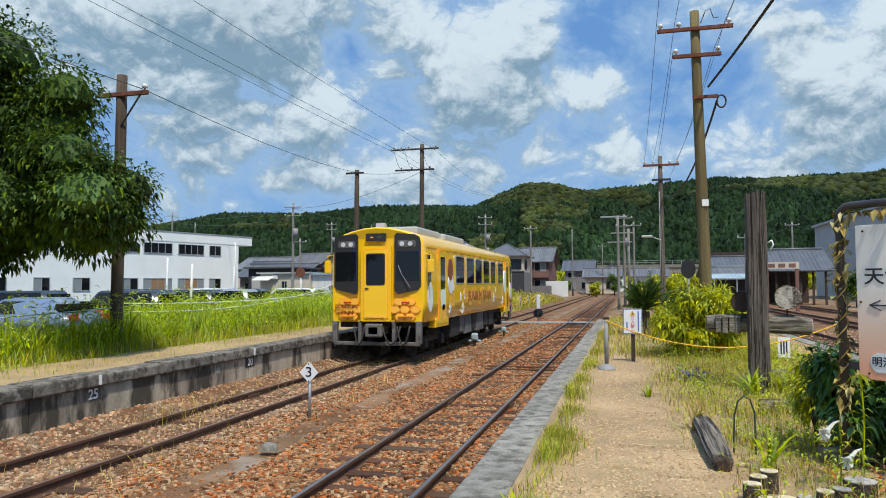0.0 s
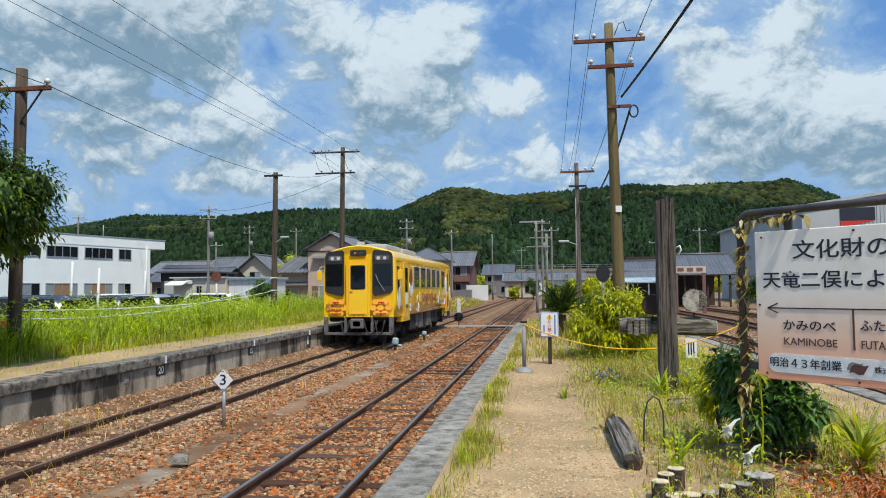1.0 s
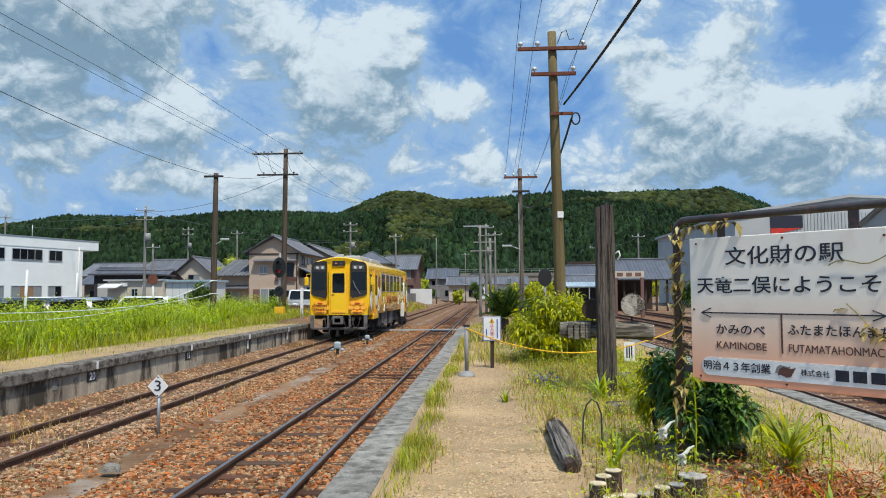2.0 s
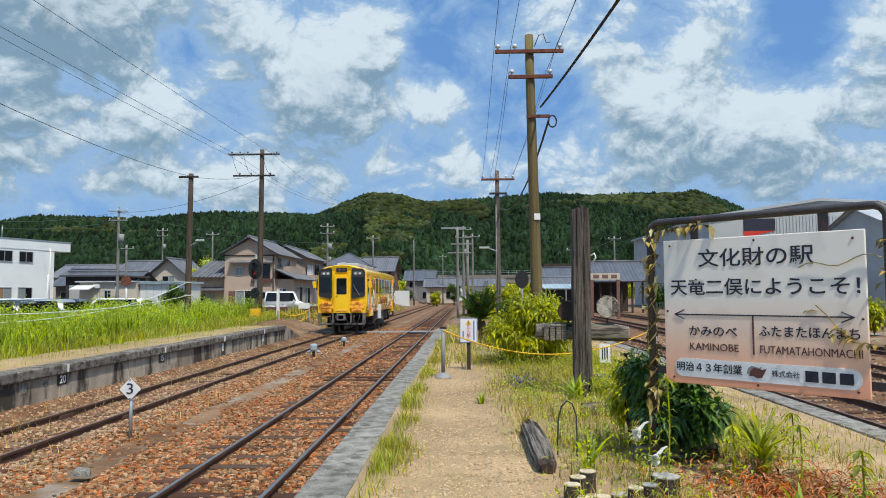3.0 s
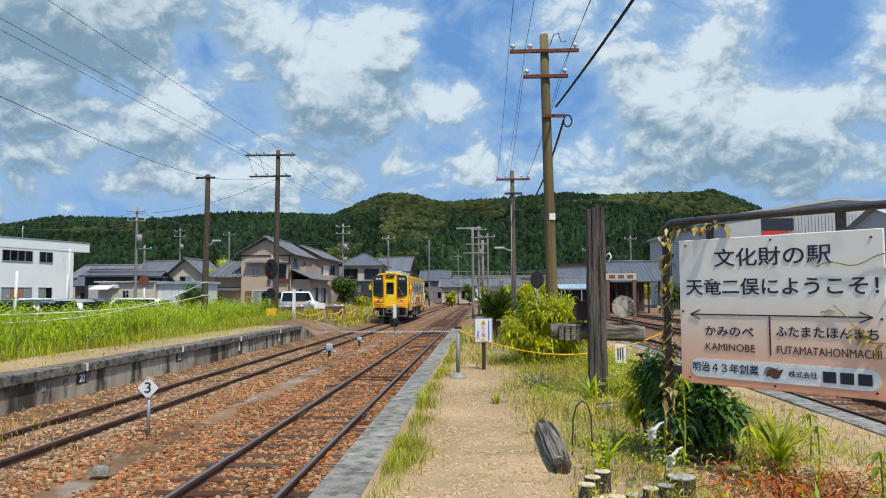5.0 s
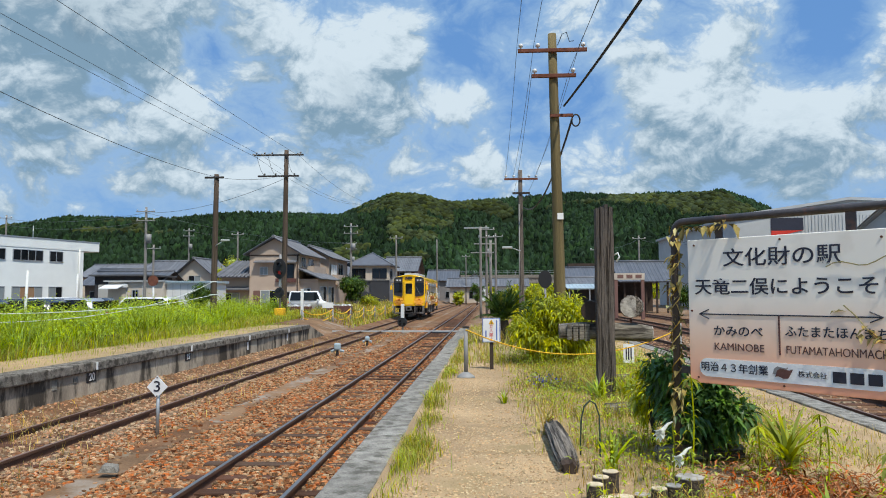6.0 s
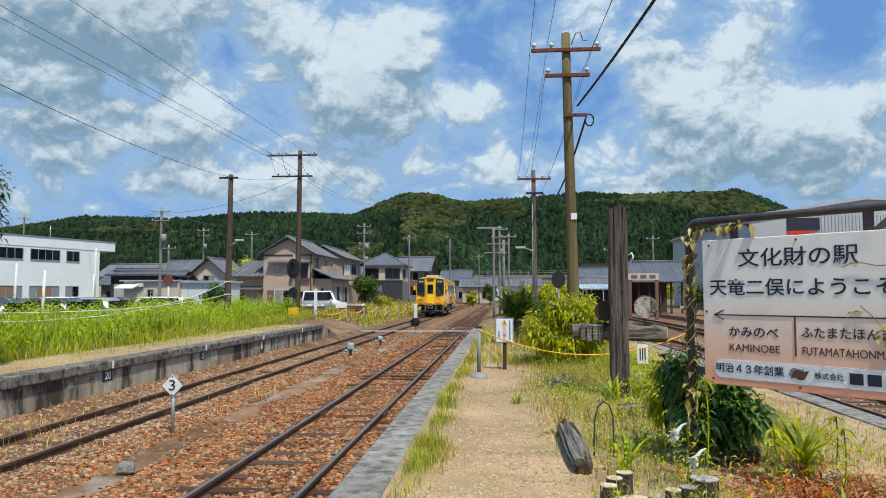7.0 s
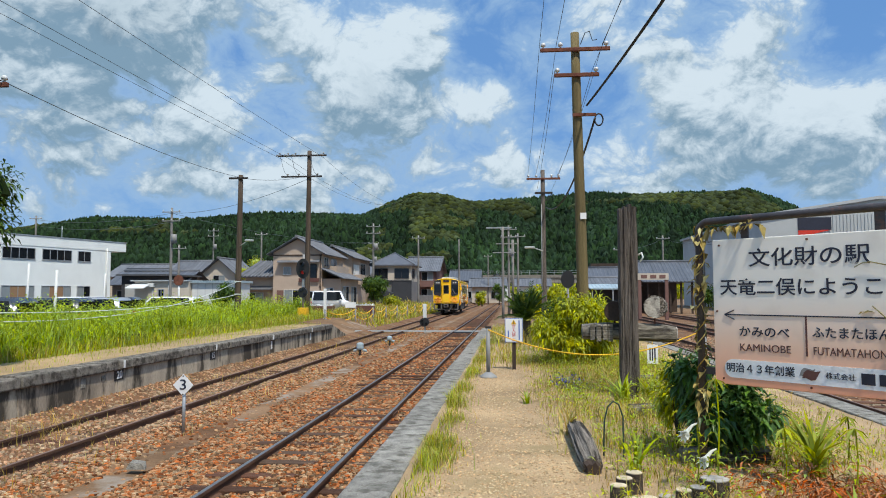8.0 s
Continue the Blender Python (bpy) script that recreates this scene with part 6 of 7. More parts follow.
# ---------- cars ----------
def car_thing(label, x, y, z, turn, paint, kind="wagon", s=1.0):
    t = thing("car", label, "car", (x, y, z), turn, group="parked cars")
    tall = {"wagon": 1.62, "sedan": 1.42, "van": 1.85}[kind]
    if kind == "sedan":
        prof = [(-2.2, 0.35), (2.2, 0.35), (2.25, 0.7), (1.2, 0.92), (0.55, tall), (-0.9, tall), (-1.65, 1.0), (-2.25, 0.92)]
        glass = [(0.98, 0.95), (0.45, tall - 0.07), (-0.85, tall - 0.07), (-1.45, 0.98)]
    elif kind == "van":
        prof = [(-1.7, 0.3), (1.65, 0.3), (1.7, 0.85), (1.15, 1.05), (0.8, tall), (-1.55, tall), (-1.7, 1.0)]
        glass = [(1.0, 1.05), (0.72, tall - 0.1), (-1.45, tall - 0.1), (-1.55, 1.05)]
    else:
        prof = [(-2.2, 0.35), (2.2, 0.35), (2.25, 0.75), (1.3, 0.98), (0.7, tall), (-1.9, tall), (-2.2, 1.05)]
        glass = [(1.12, 1.0), (0.62, tall - 0.08), (-1.82, tall - 0.08), (-2.0, 1.02)]
    bm = prismbm(prof, "y", -0.82, 0.82)
    for v in bm.verts:
        if v.co.z > 1.05:
            v.co.y *= 0.84
    bmesh.ops.bevel(bm, geom=bm.edges[:], offset=0.06, segments=2, affect="EDGES")
    part("body", bm, paint, t, smooth=True)
    for sgn in (-1, 1):
        bm = prismbm(glass, "y", sgn * 0.70, sgn * 0.775)
        for v in bm.verts:
            v.co.y += sgn * (0.05 if v.co.z < 1.1 else -0.065)
        part("side_glass", bm, M_GLASS, t)
        for xx in (-1.35, 1.35):
            part("wheel", tubebm([(xx, sgn * 0.66, 0.31), (xx, sgn * 0.84, 0.31)], 0.31, 16), M_RUBBER, t)
            part("rim", tubebm([(xx, sgn * 0.83, 0.31), (xx, sgn * 0.85, 0.31)], 0.2, 12), M_GALV, t)
    gx, gz0, gz1, gx1 = glass[0][0], glass[0][1], glass[1][1], glass[1][0]
    part("windscreen", prismbm([(gx + 0.13, gz0), (gx1 + 0.12, gz1), (gx1 + 0.05, gz1), (gx + 0.06, gz0)], "y", -0.66, 0.66), M_GLASS, t)
    part("rear_glass", boxbm(prof[-1][0] - 0.02 if kind != "sedan" else -1.75, prof[-1][0] + 0.12 if kind != "sedan" else -1.5, -0.6, 0.6, 1.08, tall - 0.15), M_GLASS, t)
    for sgn in (-1, 1):
        part("tail_light", boxbm(-2.26 if kind != "van" else -1.74, -2.12 if kind != "van" else -1.62, sgn * 0.62 - 0.14, sgn * 0.62 + 0.14, 0.78, 0.95), M_RED, t)
        part("mirror", boxbm(0.75, 0.9, sgn * 0.9 - 0.09, sgn * 0.9 + 0.09, 1.0, 1.13, bevel=0.02), paint, t)
    return t


for lab, x, y, turn, paint, kd in (("grey-blue sedan parked behind the weeds", -15.4, 19.3, 176, M_CAR_BLUE, "sedan"), ("dark grey sedan parked in the car park", -17.6, 21.8, 172, M_CAR_BLUE, "sedan"), ("black estate car parked in the car park", -17.2, 25.8, 178, M_CAR_BLACK, "wagon"), ("black minivan parked in the car park", -17.8, 30.5, 178, M_CAR_BLACK, "wagon"), ("silver estate car parked in the car park", -18.6, 35.0, 180, M_CAR_SILVER, "wagon"),
                                   ("dark estate car parked near the works", -20.5, 39.6, 180, M_CAR_BLACK, "wagon"), ("white estate car parked beside the weeds", -19.4, 45.0, 180, M_CAR_WHITE, "wagon"), ("white minivan parked near the works", -27, 47.0, 180, M_CAR_WHITE, "wagon"), ("dark car parked by the warehouse", -33.5, 74, 200, M_CAR_BLACK, "sedan"), ("black estate car behind other cars", -24.5, 28.0, 178, M_CAR_BLACK, "wagon"), ("dark blue minivan behind other cars", -24.0, 22.5, 178, M_CAR_BLUE, "wagon"), ("black minivan near the white works", -27.5, 40, 178, M_CAR_BLACK, "wagon")):
    car_thing(lab, x, y, 0.30 if y < 70 else ground_z(x, y), turn, paint, kd)
car_thing("small white van parked by the house", -13.0, 62.5, 0.5, 10, M_CAR_WHITE, "van")

# fences, garden boxes and rope fence near the platform's end
for x0, x1, y in ((-12.4, -10.2, 52.0), (-9.6, -7.6, 54.0)):
    t = thing("planter_box", "brown timber planting trough with pale flowers", "planter", ((x0 + x1) / 2, y, 0.45))
    w = (x1 - x0) / 2
    part("box", boxbm(-w, w, -0.4, 0.4, -0.2, 0.75, bevel=0.02), M_INK_BROWN, t)
    s = Soup()
    for k in range(220):
        a = rng.random(3)
        leaf(s, ((a[0] - 0.5) * 2 * w, (a[1] - 0.5) * 0.7, 0.72 + 0.1 * a[2]), (rng.normal(), rng.normal(), 1.2), 0.16, 0.07)
    s.done("blossom", M_LIVERY_WHITE, t, "pale flowers")
t = thing("rope_fence", "yellow sagging rope fence on short posts", "fence", (0, 0, 0))
FP = [(-8.6, 43.5), (-7.4, 46.6), (-6.9, 50.0), (-6.7, 54), (-6.5, 58), (-6.4, 63), (-6.4, 68), (-6.4, 74), (-6.3, 80)]
for k, (x, y) in enumerate(FP):
    part("post", tubebm([(x, y, -0.2), (x, y, 1.15)], 0.05, 8), M_STEEL, t)
    if k:
        a, b = FP[k - 1], FP[k]
        for z in (1.1, 0.7):
            part("rope", wire((a[0], a[1], z), (b[0], b[1], z), 0.32, 0.03, n=8), M_ROPE, t)
part("notice", boxbm(-7.9, -7.2, 45.8, 45.84, 1.2, 1.55), M_WHITE, t, "small white notice plate")
t = thing("garden_fence", "brown wooden fence along the gardens", "fence", (0, 0, 0))
for k in range(40):
    part("board", boxbm(-9.8 + 0.02 * k, -9.5 + 0.02 * k, 96 + k * 0.42, 96.36 + k * 0.42, 0.2, 1.9), M_WALL_GREY, t)
t = thing("mesh_fence", "white mesh fence beside the far track", "fence", (0, 0, 0))
for k in range(22):
    part("post", boxbm(-4.0 + k * 0.45, -3.9 + k * 0.45, 205, 205.1, 0, 2.2), M_SHEET_WHITE, t)
for z in (0.4, 1.2, 2.1):
    part("bar", boxbm(-4.0, 5.6, 205, 205.06, z, z + 0.12), M_SHEET_WHITE, t)

# ---------- things on the island platform ----------
def island_top(x, y):
    return island_z(x, y)


# station sign in a bent pipe frame
ang = math.degrees(math.atan2(5.70 - 6.80, 5.50 - 4.40))      # the board runs from its near-post edge towards the camera side
sg = thing("station_sign", "cream and orange station name board in a dark pipe frame", "sign", (4.40, 6.80, 0.0), ang)
SW = 1.556
bd = part("board", boxbm(0, SW, -0.012, 0.012, 1.335, 2.525, bevel=0.006), M_SIGN, sg, "cream board fading to orange below")
part("board_back", boxbm(0.02, SW - 0.02, 0.013, 0.03, 1.35, 2.5), M_STEEL, sg)
pts = [(-0.14, 0.02, 0.3), (-0.14, 0.02, 2.60)] + [(-0.14 + 0.09 * (1 - math.cos(a)), 0.02, 2.60 + 0.09 * math.sin(a)) for a in np.linspace(0.3, 1.57, 5)] + [(1.60, 0.02, 2.69)] + [(1.60 + 0.09 * math.sin(a), 0.02, 2.60 + 0.09 * math.cos(a)) for a in np.linspace(0.3, 1.57, 5)] + [(1.69, 0.02, 0.3)]
part("pipe_frame", tubebm(pts, 0.031, 12), M_PIPE, sg, "dark rust-flecked pipe", smooth=True)
for x0, x1, z0, z1 in ((0.24, 0.30, 2.50, 2.68), (1.24, 1.31, 2.50, 2.68), (-0.13, 0.06, 1.40, 1.46), (1.5, 1.68, 1.40, 1.46)):
    part("bracket", boxbm(x0, x1, 0.014, 0.034, z0, z1), M_PIPE, sg)
for u, v in ((0.04, 0.96), (0.5, 0.97), (0.95, 0.95), (0.02, 0.5), (0.98, 0.47), (0.05, 0.04), (0.5, 0.03), (0.95, 0.04)):
    part("screw", tubebm([(u * SW, -0.018, 1.335 + v * 1.19), (u * SW, -0.01, 1.335 + v * 1.19)], 0.009, 8), M_RUST, sg)


def on_board(u, v):
    return Matrix.Translation((u * SW, -0.0145, 1.335 + v * 1.19)) @ pose(0, 0, 0, 90)


lettering("heading", "文化財の駅", 0.154, M_INK, sg, on_board(0.492, 0.855), "black brushed heading", 0.0015, squeeze=1.18, bold=0.0012)
lettering("welcome", "天竜二俣にようこそ！", 0.142, M_INK, sg, on_board(0.54, 0.66), "black welcome line", 0.0015, squeeze=1.10, bold=0.0014)
lettering("station_kana", "かみのべ", 0.090, M_INK, sg, on_board(0.272, 0.363), "", 0.0015, squeeze=1.15, bold=0.0008)
lettering("station_kana", "ふたまたほんまち", 0.090, M_INK, sg, on_board(0.742, 0.375), "", 0.0015, squeeze=1.0, bold=0.0008)
lettering("station_roman", "KAMINOBE", 0.083, M_INK_BROWN, sg, on_board(0.275, 0.258), "", 0.0015)
lettering("station_roman", "FUTAMATAHONMACHI", 0.086, M_INK_BROWN, sg, on_board(0.745, 0.26), "", 0.0015, squeeze=0.79)
part("arrow", boxbm(0.062 * SW, 0.945 * SW, -0.0165, -0.012, 1.335 + 0.475 * 1.19, 1.335 + 0.483 * 1.19), M_INK, sg, "two-headed black arrow")
for s, u in ((1, 0.062), (-1, 0.945)):
    for q in (1, -1):
        bm = bmesh.new()
        a = Vector((u * SW, -0.015, 1.335 + 0.479 * 1.19))
        tube(bm, [a, a + Vector((s * 0.085, 0, q * 0.038))], 0.0045, 4)
        part("arrow_head", bm, M_INK, sg)
part("divider", boxbm(0.480 * SW, 0.488 * SW, -0.0165, -0.012, 1.335 + 0.225 * 1.19, 1.335 + 0.475 * 1.19), M_INK_BROWN, sg)
part("sponsor_panel", prismbm(rounded(0.058 * SW, 0.968 * SW, 1.335 + 0.05 * 1.19, 1.335 + 0.175 * 1.19, 0.07, 8), "y", -0.0155, -0.011), M_LIVERY_WHITE, sg, "white rounded panel")
lettering("founding_year", "明治４３年創業", 0.080, M_INK, sg, Matrix.Translation((0.245 * SW, -0.0175, 1.335 + 0.115 * 1.19)) @ pose(0, 0, 0, 90), "", 0.0012, bold=0.0008)
part("emblem_shade", prismbm([(0.445 * SW, 1.455), (0.455 * SW, 1.50), (0.47 * SW, 1.517), (0.51 * SW, 1.505), (0.522 * SW, 1.515), (0.505 * SW, 1.455)], "y", -0.0175, -0.0145), M_STEEL, sg, "pale grey wave")
part("emblem", prismbm([(0.458 * SW, 1.437), (0.468 * SW, 1.485), (0.485 * SW, 1.503), (0.525 * SW, 1.492), (0.545 * SW, 1.50), (0.522 * SW, 1.432), (0.50 * SW, 1.425), (0.475 * SW, 1.442)], "y", -0.0195, -0.016), M_INK_BROWN, sg, "dark wave emblem")
lettering("company_form", "株式会社", 0.052, M_INK, sg, Matrix.Translation((0.635 * SW, -0.0175, 1.468)) @ pose(0, 0, 0, 90), "", 0.0012)
for u0 in (0.725, 0.80, 0.875):
    part("word_bar", boxbm(u0 * SW, (u0 + 0.058) * SW, -0.0185, -0.0145, 1.428, 1.508), M_INK, sg)

# dry vine on the frame
s = Soup()
vr = random.Random(5)
for k in range(190):
    q = vr.random()
    if q < 0.62:
        b = (-0.14, 0.02, vr.uniform(1.15, 2.66))
    elif q < 0.80:
        b = (vr.uniform(-0.1, 0.45), 0.02, 2.64)
    elif q < 0.9:
        b = (1.69, 0.02, vr.uniform(1.7, 2.5))
    else:
        u = vr.random()
        b = (1.65 - 0.42 * u, -0.03, 1.72 + 0.25 * u * u)
    leaf(s, (b[0] + vr.gauss(0, 0.028), b[1] + vr.gauss(0, 0.03), b[2]), (vr.gauss(0, 1), vr.gauss(0, 1), vr.gauss(-0.5, 0.6)), vr.uniform(0.05, 0.12), vr.uniform(0.03, 0.06), 0.3)
for k in range(40):
    leaf(s, (-0.14 + vr.gauss(0, 0.02), 0.02 + vr.gauss(0, 0.02), vr.uniform(1.0, 1.3)), (vr.gauss(0, 0.5), vr.gauss(0, 0.5), -1), vr.uniform(0.06, 0.13), 0.03, 0.3)
vine = thing("dry_vine", "withered climbing vine twined round the sign frame", "vine", (4.40, 6.80, 0.0), ang)
s.done("leaves", M_LEAF_VINE, vine)
for ph in (0, 2.2):
    part("stem", tubebm([(-0.14 + 0.042 * math.cos(k * 0.7 + ph), 0.02 + 0.042 * math.sin(k * 0.7 + ph), 0.65 + 2.0 * k / 60) for k in range(61)], 0.005, 5), M_LEAF_VINE, vine)
part("stem", tubebm([(1.62 - 0.40 * k / 10, -0.028, 1.70 + 0.30 * (k / 10) ** 2 + 0.02 * math.sin(k)) for k in range(11)], 0.004, 4), M_LEAF_VINE, vine)
part("stem", tubebm([(1.66 - 0.55 * k / 10, -0.028, 2.32 - 0.02 * k / 10 * (k / 3) + 0.03 * math.sin(k * 0.9)) for k in range(11)], 0.004, 4), M_LEAF_VINE, vine)


def rough_log(bm, pts, radii, seg=18, ridge=0.12, seed=0):
    """A weathered trunk: grooves run along it."""
    q = random.Random(seed)
    k = [1 + q.uniform(-ridge, ridge) for _ in range(seg)]
    n0 = len(bm.verts)
    tube(bm, pts, radii, seg)
    bm.verts.ensure_lookup_table()
    for i, p in enumerate(pts):
        c = Vector(p)
        for j in range(seg):
            v = bm.verts[n0 + i * seg + j]
            v.co = c + (v.co - c) * (k[j] + q.uniform(-0.03, 0.03))
    for f in bm.faces:
        f.smooth = False
    return bm


# old timber upright with a crossbar and hung log slices
t = thing("timber_post", "tall cracked square timber post with a log crossbar", "timber sculpture", (4.38, 11.2, 0.6))
for x0, x1, y0, y1, h in ((-0.122, -0.066, -0.12, 0.12, 2.70), (-0.062, -0.012, -0.125, 0.12, 2.75), (-0.007, 0.06, -0.122, 0.12, 2.76), (0.066, 0.122, -0.12, 0.12, 2.74)):
    bm = bmesh.new()
    n = 14
    o = [(x0, y0), (x1, y0), (x1, y1), (x0, y1)]
    rings = []
    q = random.Random(int(x0 * 1000))
    for k in range(n + 1):
        z = -0.3 + (h + 0.3) * k / n
        rings.append([bm.verts.new((x + q.uniform(-0.006, 0.006), y + q.uniform(-0.008, 0.008), z + (q.uniform(-0.03, 0.02) if k == n else 0))) for x, y in o])
    for a, b in zip(rings, rings[1:]):
        for k in range(4):
            bm.faces.new((a[k], a[(k + 1) % 4], b[(k + 1) % 4], b[k]))
    bm.faces.new(rings[-1])
    part("upright", bm, M_OLDWOOD, t, "grey split timber")
part("core", boxbm(-0.11, 0.11, -0.105, 0.11, -0.3, 2.66), M_TIMBER_DARK, t)
part("hook", tubebm([(0.135, -0.1, 2.03), (0.18, -0.13, 2.06), (0.2, -0.13, 2.0), (0.16, -0.12, 1.93)], 0.013, 6), M_LIVERY_WHITE, t, "white hook")
bm = rough_log(bmesh.new(), [(-0.64, 0.24, 0.92), (-0.3, 0.24, 0.93), (0.1, 0.24, 0.92), (0.5, 0.24, 0.90), (0.71, 0.24, 0.88)], [0.105, 0.12, 0.13, 0.13, 0.115], 20, 0.05, 4)
part("crossbar", bm, M_LOGWOOD, t, "silvery horizontal log")
part("crossbar_end", tubebm([(0.70, 0.24, 0.881), (0.722, 0.24, 0.88)], 0.108, 16), M_CUT, t, "pale cut end")
for k, x in enumerate((-0.50, -0.41, -0.32, -0.24)):
    part("bark_strip", boxbm(x - 0.035, x + 0.035, 0.10, 0.135, 0.80 - 0.02 * (k % 2), 1.03, bevel=0.006), M_LOGWOOD, t)
for x, z, r, m in ((0.37, 1.28, 0.165, M_CUT), (-0.07 - 0.14, 1.22, 0.15, M_TIMBER_DARK)):
    b = part("log_slice", rough_log(bmesh.new(), [(x + 0.03, 0.12, z), (x + 0.06, 0.22, z), (x + 0.1, 0.46, z)], [r, r * 1.04, r], 20, 0.05, 8), M_BARK if m != M_CUT else M_LOGWOOD_Y, t, "round log slice")
    part("cut_face", tubebm([(x + 0.028, 0.108, z), (x + 0.03, 0.125, z)], r * 0.94, 20), m, t, "cracked cut face")
    part("peg", tubebm([(x + 0.05, 0.24, 0.98), (x + 0.05, 0.24, z - r)], 0.012, 6), M_RUST, t)

t = thing("lying_log", "grey weathered log lying in the grass", "log", (3.36, 6.62, 0.6), 0)
part("trunk", rough_log(bmesh.new(), [(0.0, 0.0, 0.065), (0.0, 0.35, 0.075), (0.01, 0.9, 0.08), (0.0, 1.5, 0.085), (0.0, 1.68, 0.085)], [0.082, 0.096, 0.098, 0.09, 0.075], 26, 0.16, 3), M_LOGWOOD_Y, t)
part("broken_end", rough_log(bmesh.new(), [(0.0, -0.05, 0.055), (0.0, 0.02, 0.065)], [0.055, 0.078], 14, 0.25, 9), M_TIMBER_DARK, t, "dark broken end")
for x, y, ln, tr in ((4.55, 9.6, 0.9, 8), (4.55, 7.15, 0.75, 5), (5.0, 12.6, 0.7, -10)):
    t = thing("lying_log", "half-buried dark old timber in the weeds", "log", (x, y, 0.62), tr, group="garden timbers")
    part("trunk", rough_log(bmesh.new(), [(-ln / 2, 0, 0.05), (0, 0, 0.06), (ln / 2, 0, 0.05)], 0.085, 14, 0.16, int(x * 10)), M_LOGWOOD, t)

for k, (x, y, r, h) in enumerate(((3.60, 6.08, 0.062, 0.10), (3.51, 5.95, 0.06, 0.09), (3.45, 5.82, 0.062, 0.07), (3.61, 5.55, 0.06, 0.06), (3.73, 5.57, 0.055, 0.07), (3.86, 5.66, 0.055, 0.09), (4.12, 5.86, 0.10, 0.12), (3.98, 5.74, 0.06, 0.09), (3.52, 5.62, 0.07, 0.03))):
    h += 0.055
    t = thing("edging_stump", "short round log stump edging the flower bed", "stump", (x, y, 0.6), group="bed edging")
    part("bark", rough_log(bmesh.new(), [(0, 0, -0.15), (0, 0, h * 0.5), (0, 0, h)], [r * 1.02, r, r], 14, 0.05, k), M_BARK, t)
    part("cut_top", tubebm([(0, 0, h - 0.002), (0, 0, h + 0.008)], r * 0.95, 14), M_CUT_WARM if k not in (4, 6, 7) else M_CUT, t, "pale sawn top")

t = thing("garden_hoop", "thin green plastic garden hoop stuck in the soil", "garden stake", (3.62, 7.3, 0.6))
part("hoop", tubebm([(-0.09, 0, -0.1), (-0.09, 0, 0.1), (-0.08, 0, 0.33), (-0.05, 0, 0.45), (0.0, 0, 0.50), (0.05, 0, 0.47), (0.085, 0, 0.36), (0.08, -0.05, 0.1), (0.07, -0.1, -0.1)], 0.008, 6), M_FRP, t)

t = thing("bollard", "slim grey steel post with a conical foot", "bollard", (2.28, 13.5, 0.6))
part("post", tubebm([(0, 0, 0), (0, 0, 0.86)], 0.036, 12), M_STEEL, t)
part("cap", boxbm(-0.06, 0.06, -0.03, 0.03, 0.86, 0.90, bevel=0.008), M_DARKMETAL, t)
part("foot", tubebm([(0, 0, -0.02), (0, 0, 0.02), (0, 0, 0.09)], [0.17, 0.15, 0.045], 14), M_STEEL, t)

t = thing("warning_sign", "white keep-out notice board on a short post", "sign", (2.74, 14.75, 0.6), -4)
part("post", boxbm(-0.035, 0.035, -0.005, 0.035, -0.1, 0.75), M_TIMBER_DARK, t)
part("board", boxbm(-0.175, 0.175, -0.03, -0.008, 0.53, 1.005, bevel=0.006), M_WHITE, t, "white enamel board")
part("border", prismbm([(-0.172, 0.533), (0.172, 0.533), (0.172, 1.002), (-0.172, 1.002)], "y", -0.032, -0.0305), M_INK_BLUE, t, "thin blue border")
part("field", boxbm(-0.160, 0.160, -0.034, -0.0322, 0.545, 0.99), M_WHITE, t)
part("triangle", prismbm([(-0.055, 0.88), (0.055, 0.88), (0.0, 0.975)], "y", -0.037, -0.035), M_ROPE, t, "yellow warning triangle")
part("mark", boxbm(-0.006, 0.006, -0.039, -0.0375, 0.895, 0.945), M_INK, t)
for k, ch in enumerate("立入禁止"):
    lettering("notice_word", ch, 0.082, M_INK_RED, t, Matrix.Translation((0, -0.036, 0.835 - 0.083 * k)) @ pose(0, 0, 0, 90), "red characters", 0.001)
for x, z0, z1 in ((0.105, 0.58, 0.96), (-0.105, 0.60, 0.76)):
    part("text_bar", boxbm(x - 0.012, x + 0.012, -0.0365, -0.035, z0, z1), M_INK_BLUE, t)
t = thing("small_notice", "small white notice hung on the rope", "sign", (5.35, 14.6, 0.75))
part("plate", boxbm(-0.1, 0.1, -0.01, 0.01, 0.0, 0.36), M_WHITE, t)
for k in range(3):
    part("text_bar", boxbm(-0.06 + 0.045 * k, -0.035 + 0.045 * k, -0.013, -0.0105, 0.06, 0.3), M_INK, t)
part("string", tubebm([(0, 0, 0.36), (0, 0, 0.44)], 0.006, 4), M_ROPE, t)
t = thing("rope_post", "grey metal stake that holds the rope", "post", (6.3, 14.6, 0.45))
part("stake", tubebm([(0, 0, -0.2), (0, 0, 1.05)], 0.05, 8), M_STEEL, t)
part("box", boxbm(-0.12, 0.02, -0.1, 0.0, 0.75, 0.95, bevel=0.015), M_SHEET_GREY, t)
tagged(part("barrier_rope", wire((2.28, 13.46, 1.44), (6.3, 14.55, 1.40), 0.46, 0.011, n=26), M_ROPE), "yellow rope strung from the post past the bush", "rope")
tagged(part("barrier_rope", wire((-8.62, 14.45, 1.7), (-11.35, 36.3, 2.05), 0.25, 0.012, n=20), M_ROPE_PALE), "pale cord strung along the weeds", "rope", group="cords")
tagged(part("barrier_rope", wire((-8.62, 14.45, 1.52), (-11.35, 36.3, 2.7), 0.55, 0.012, n=20), M_ROPE_PALE), "pale cord strung along the weeds", "rope", group="cords")
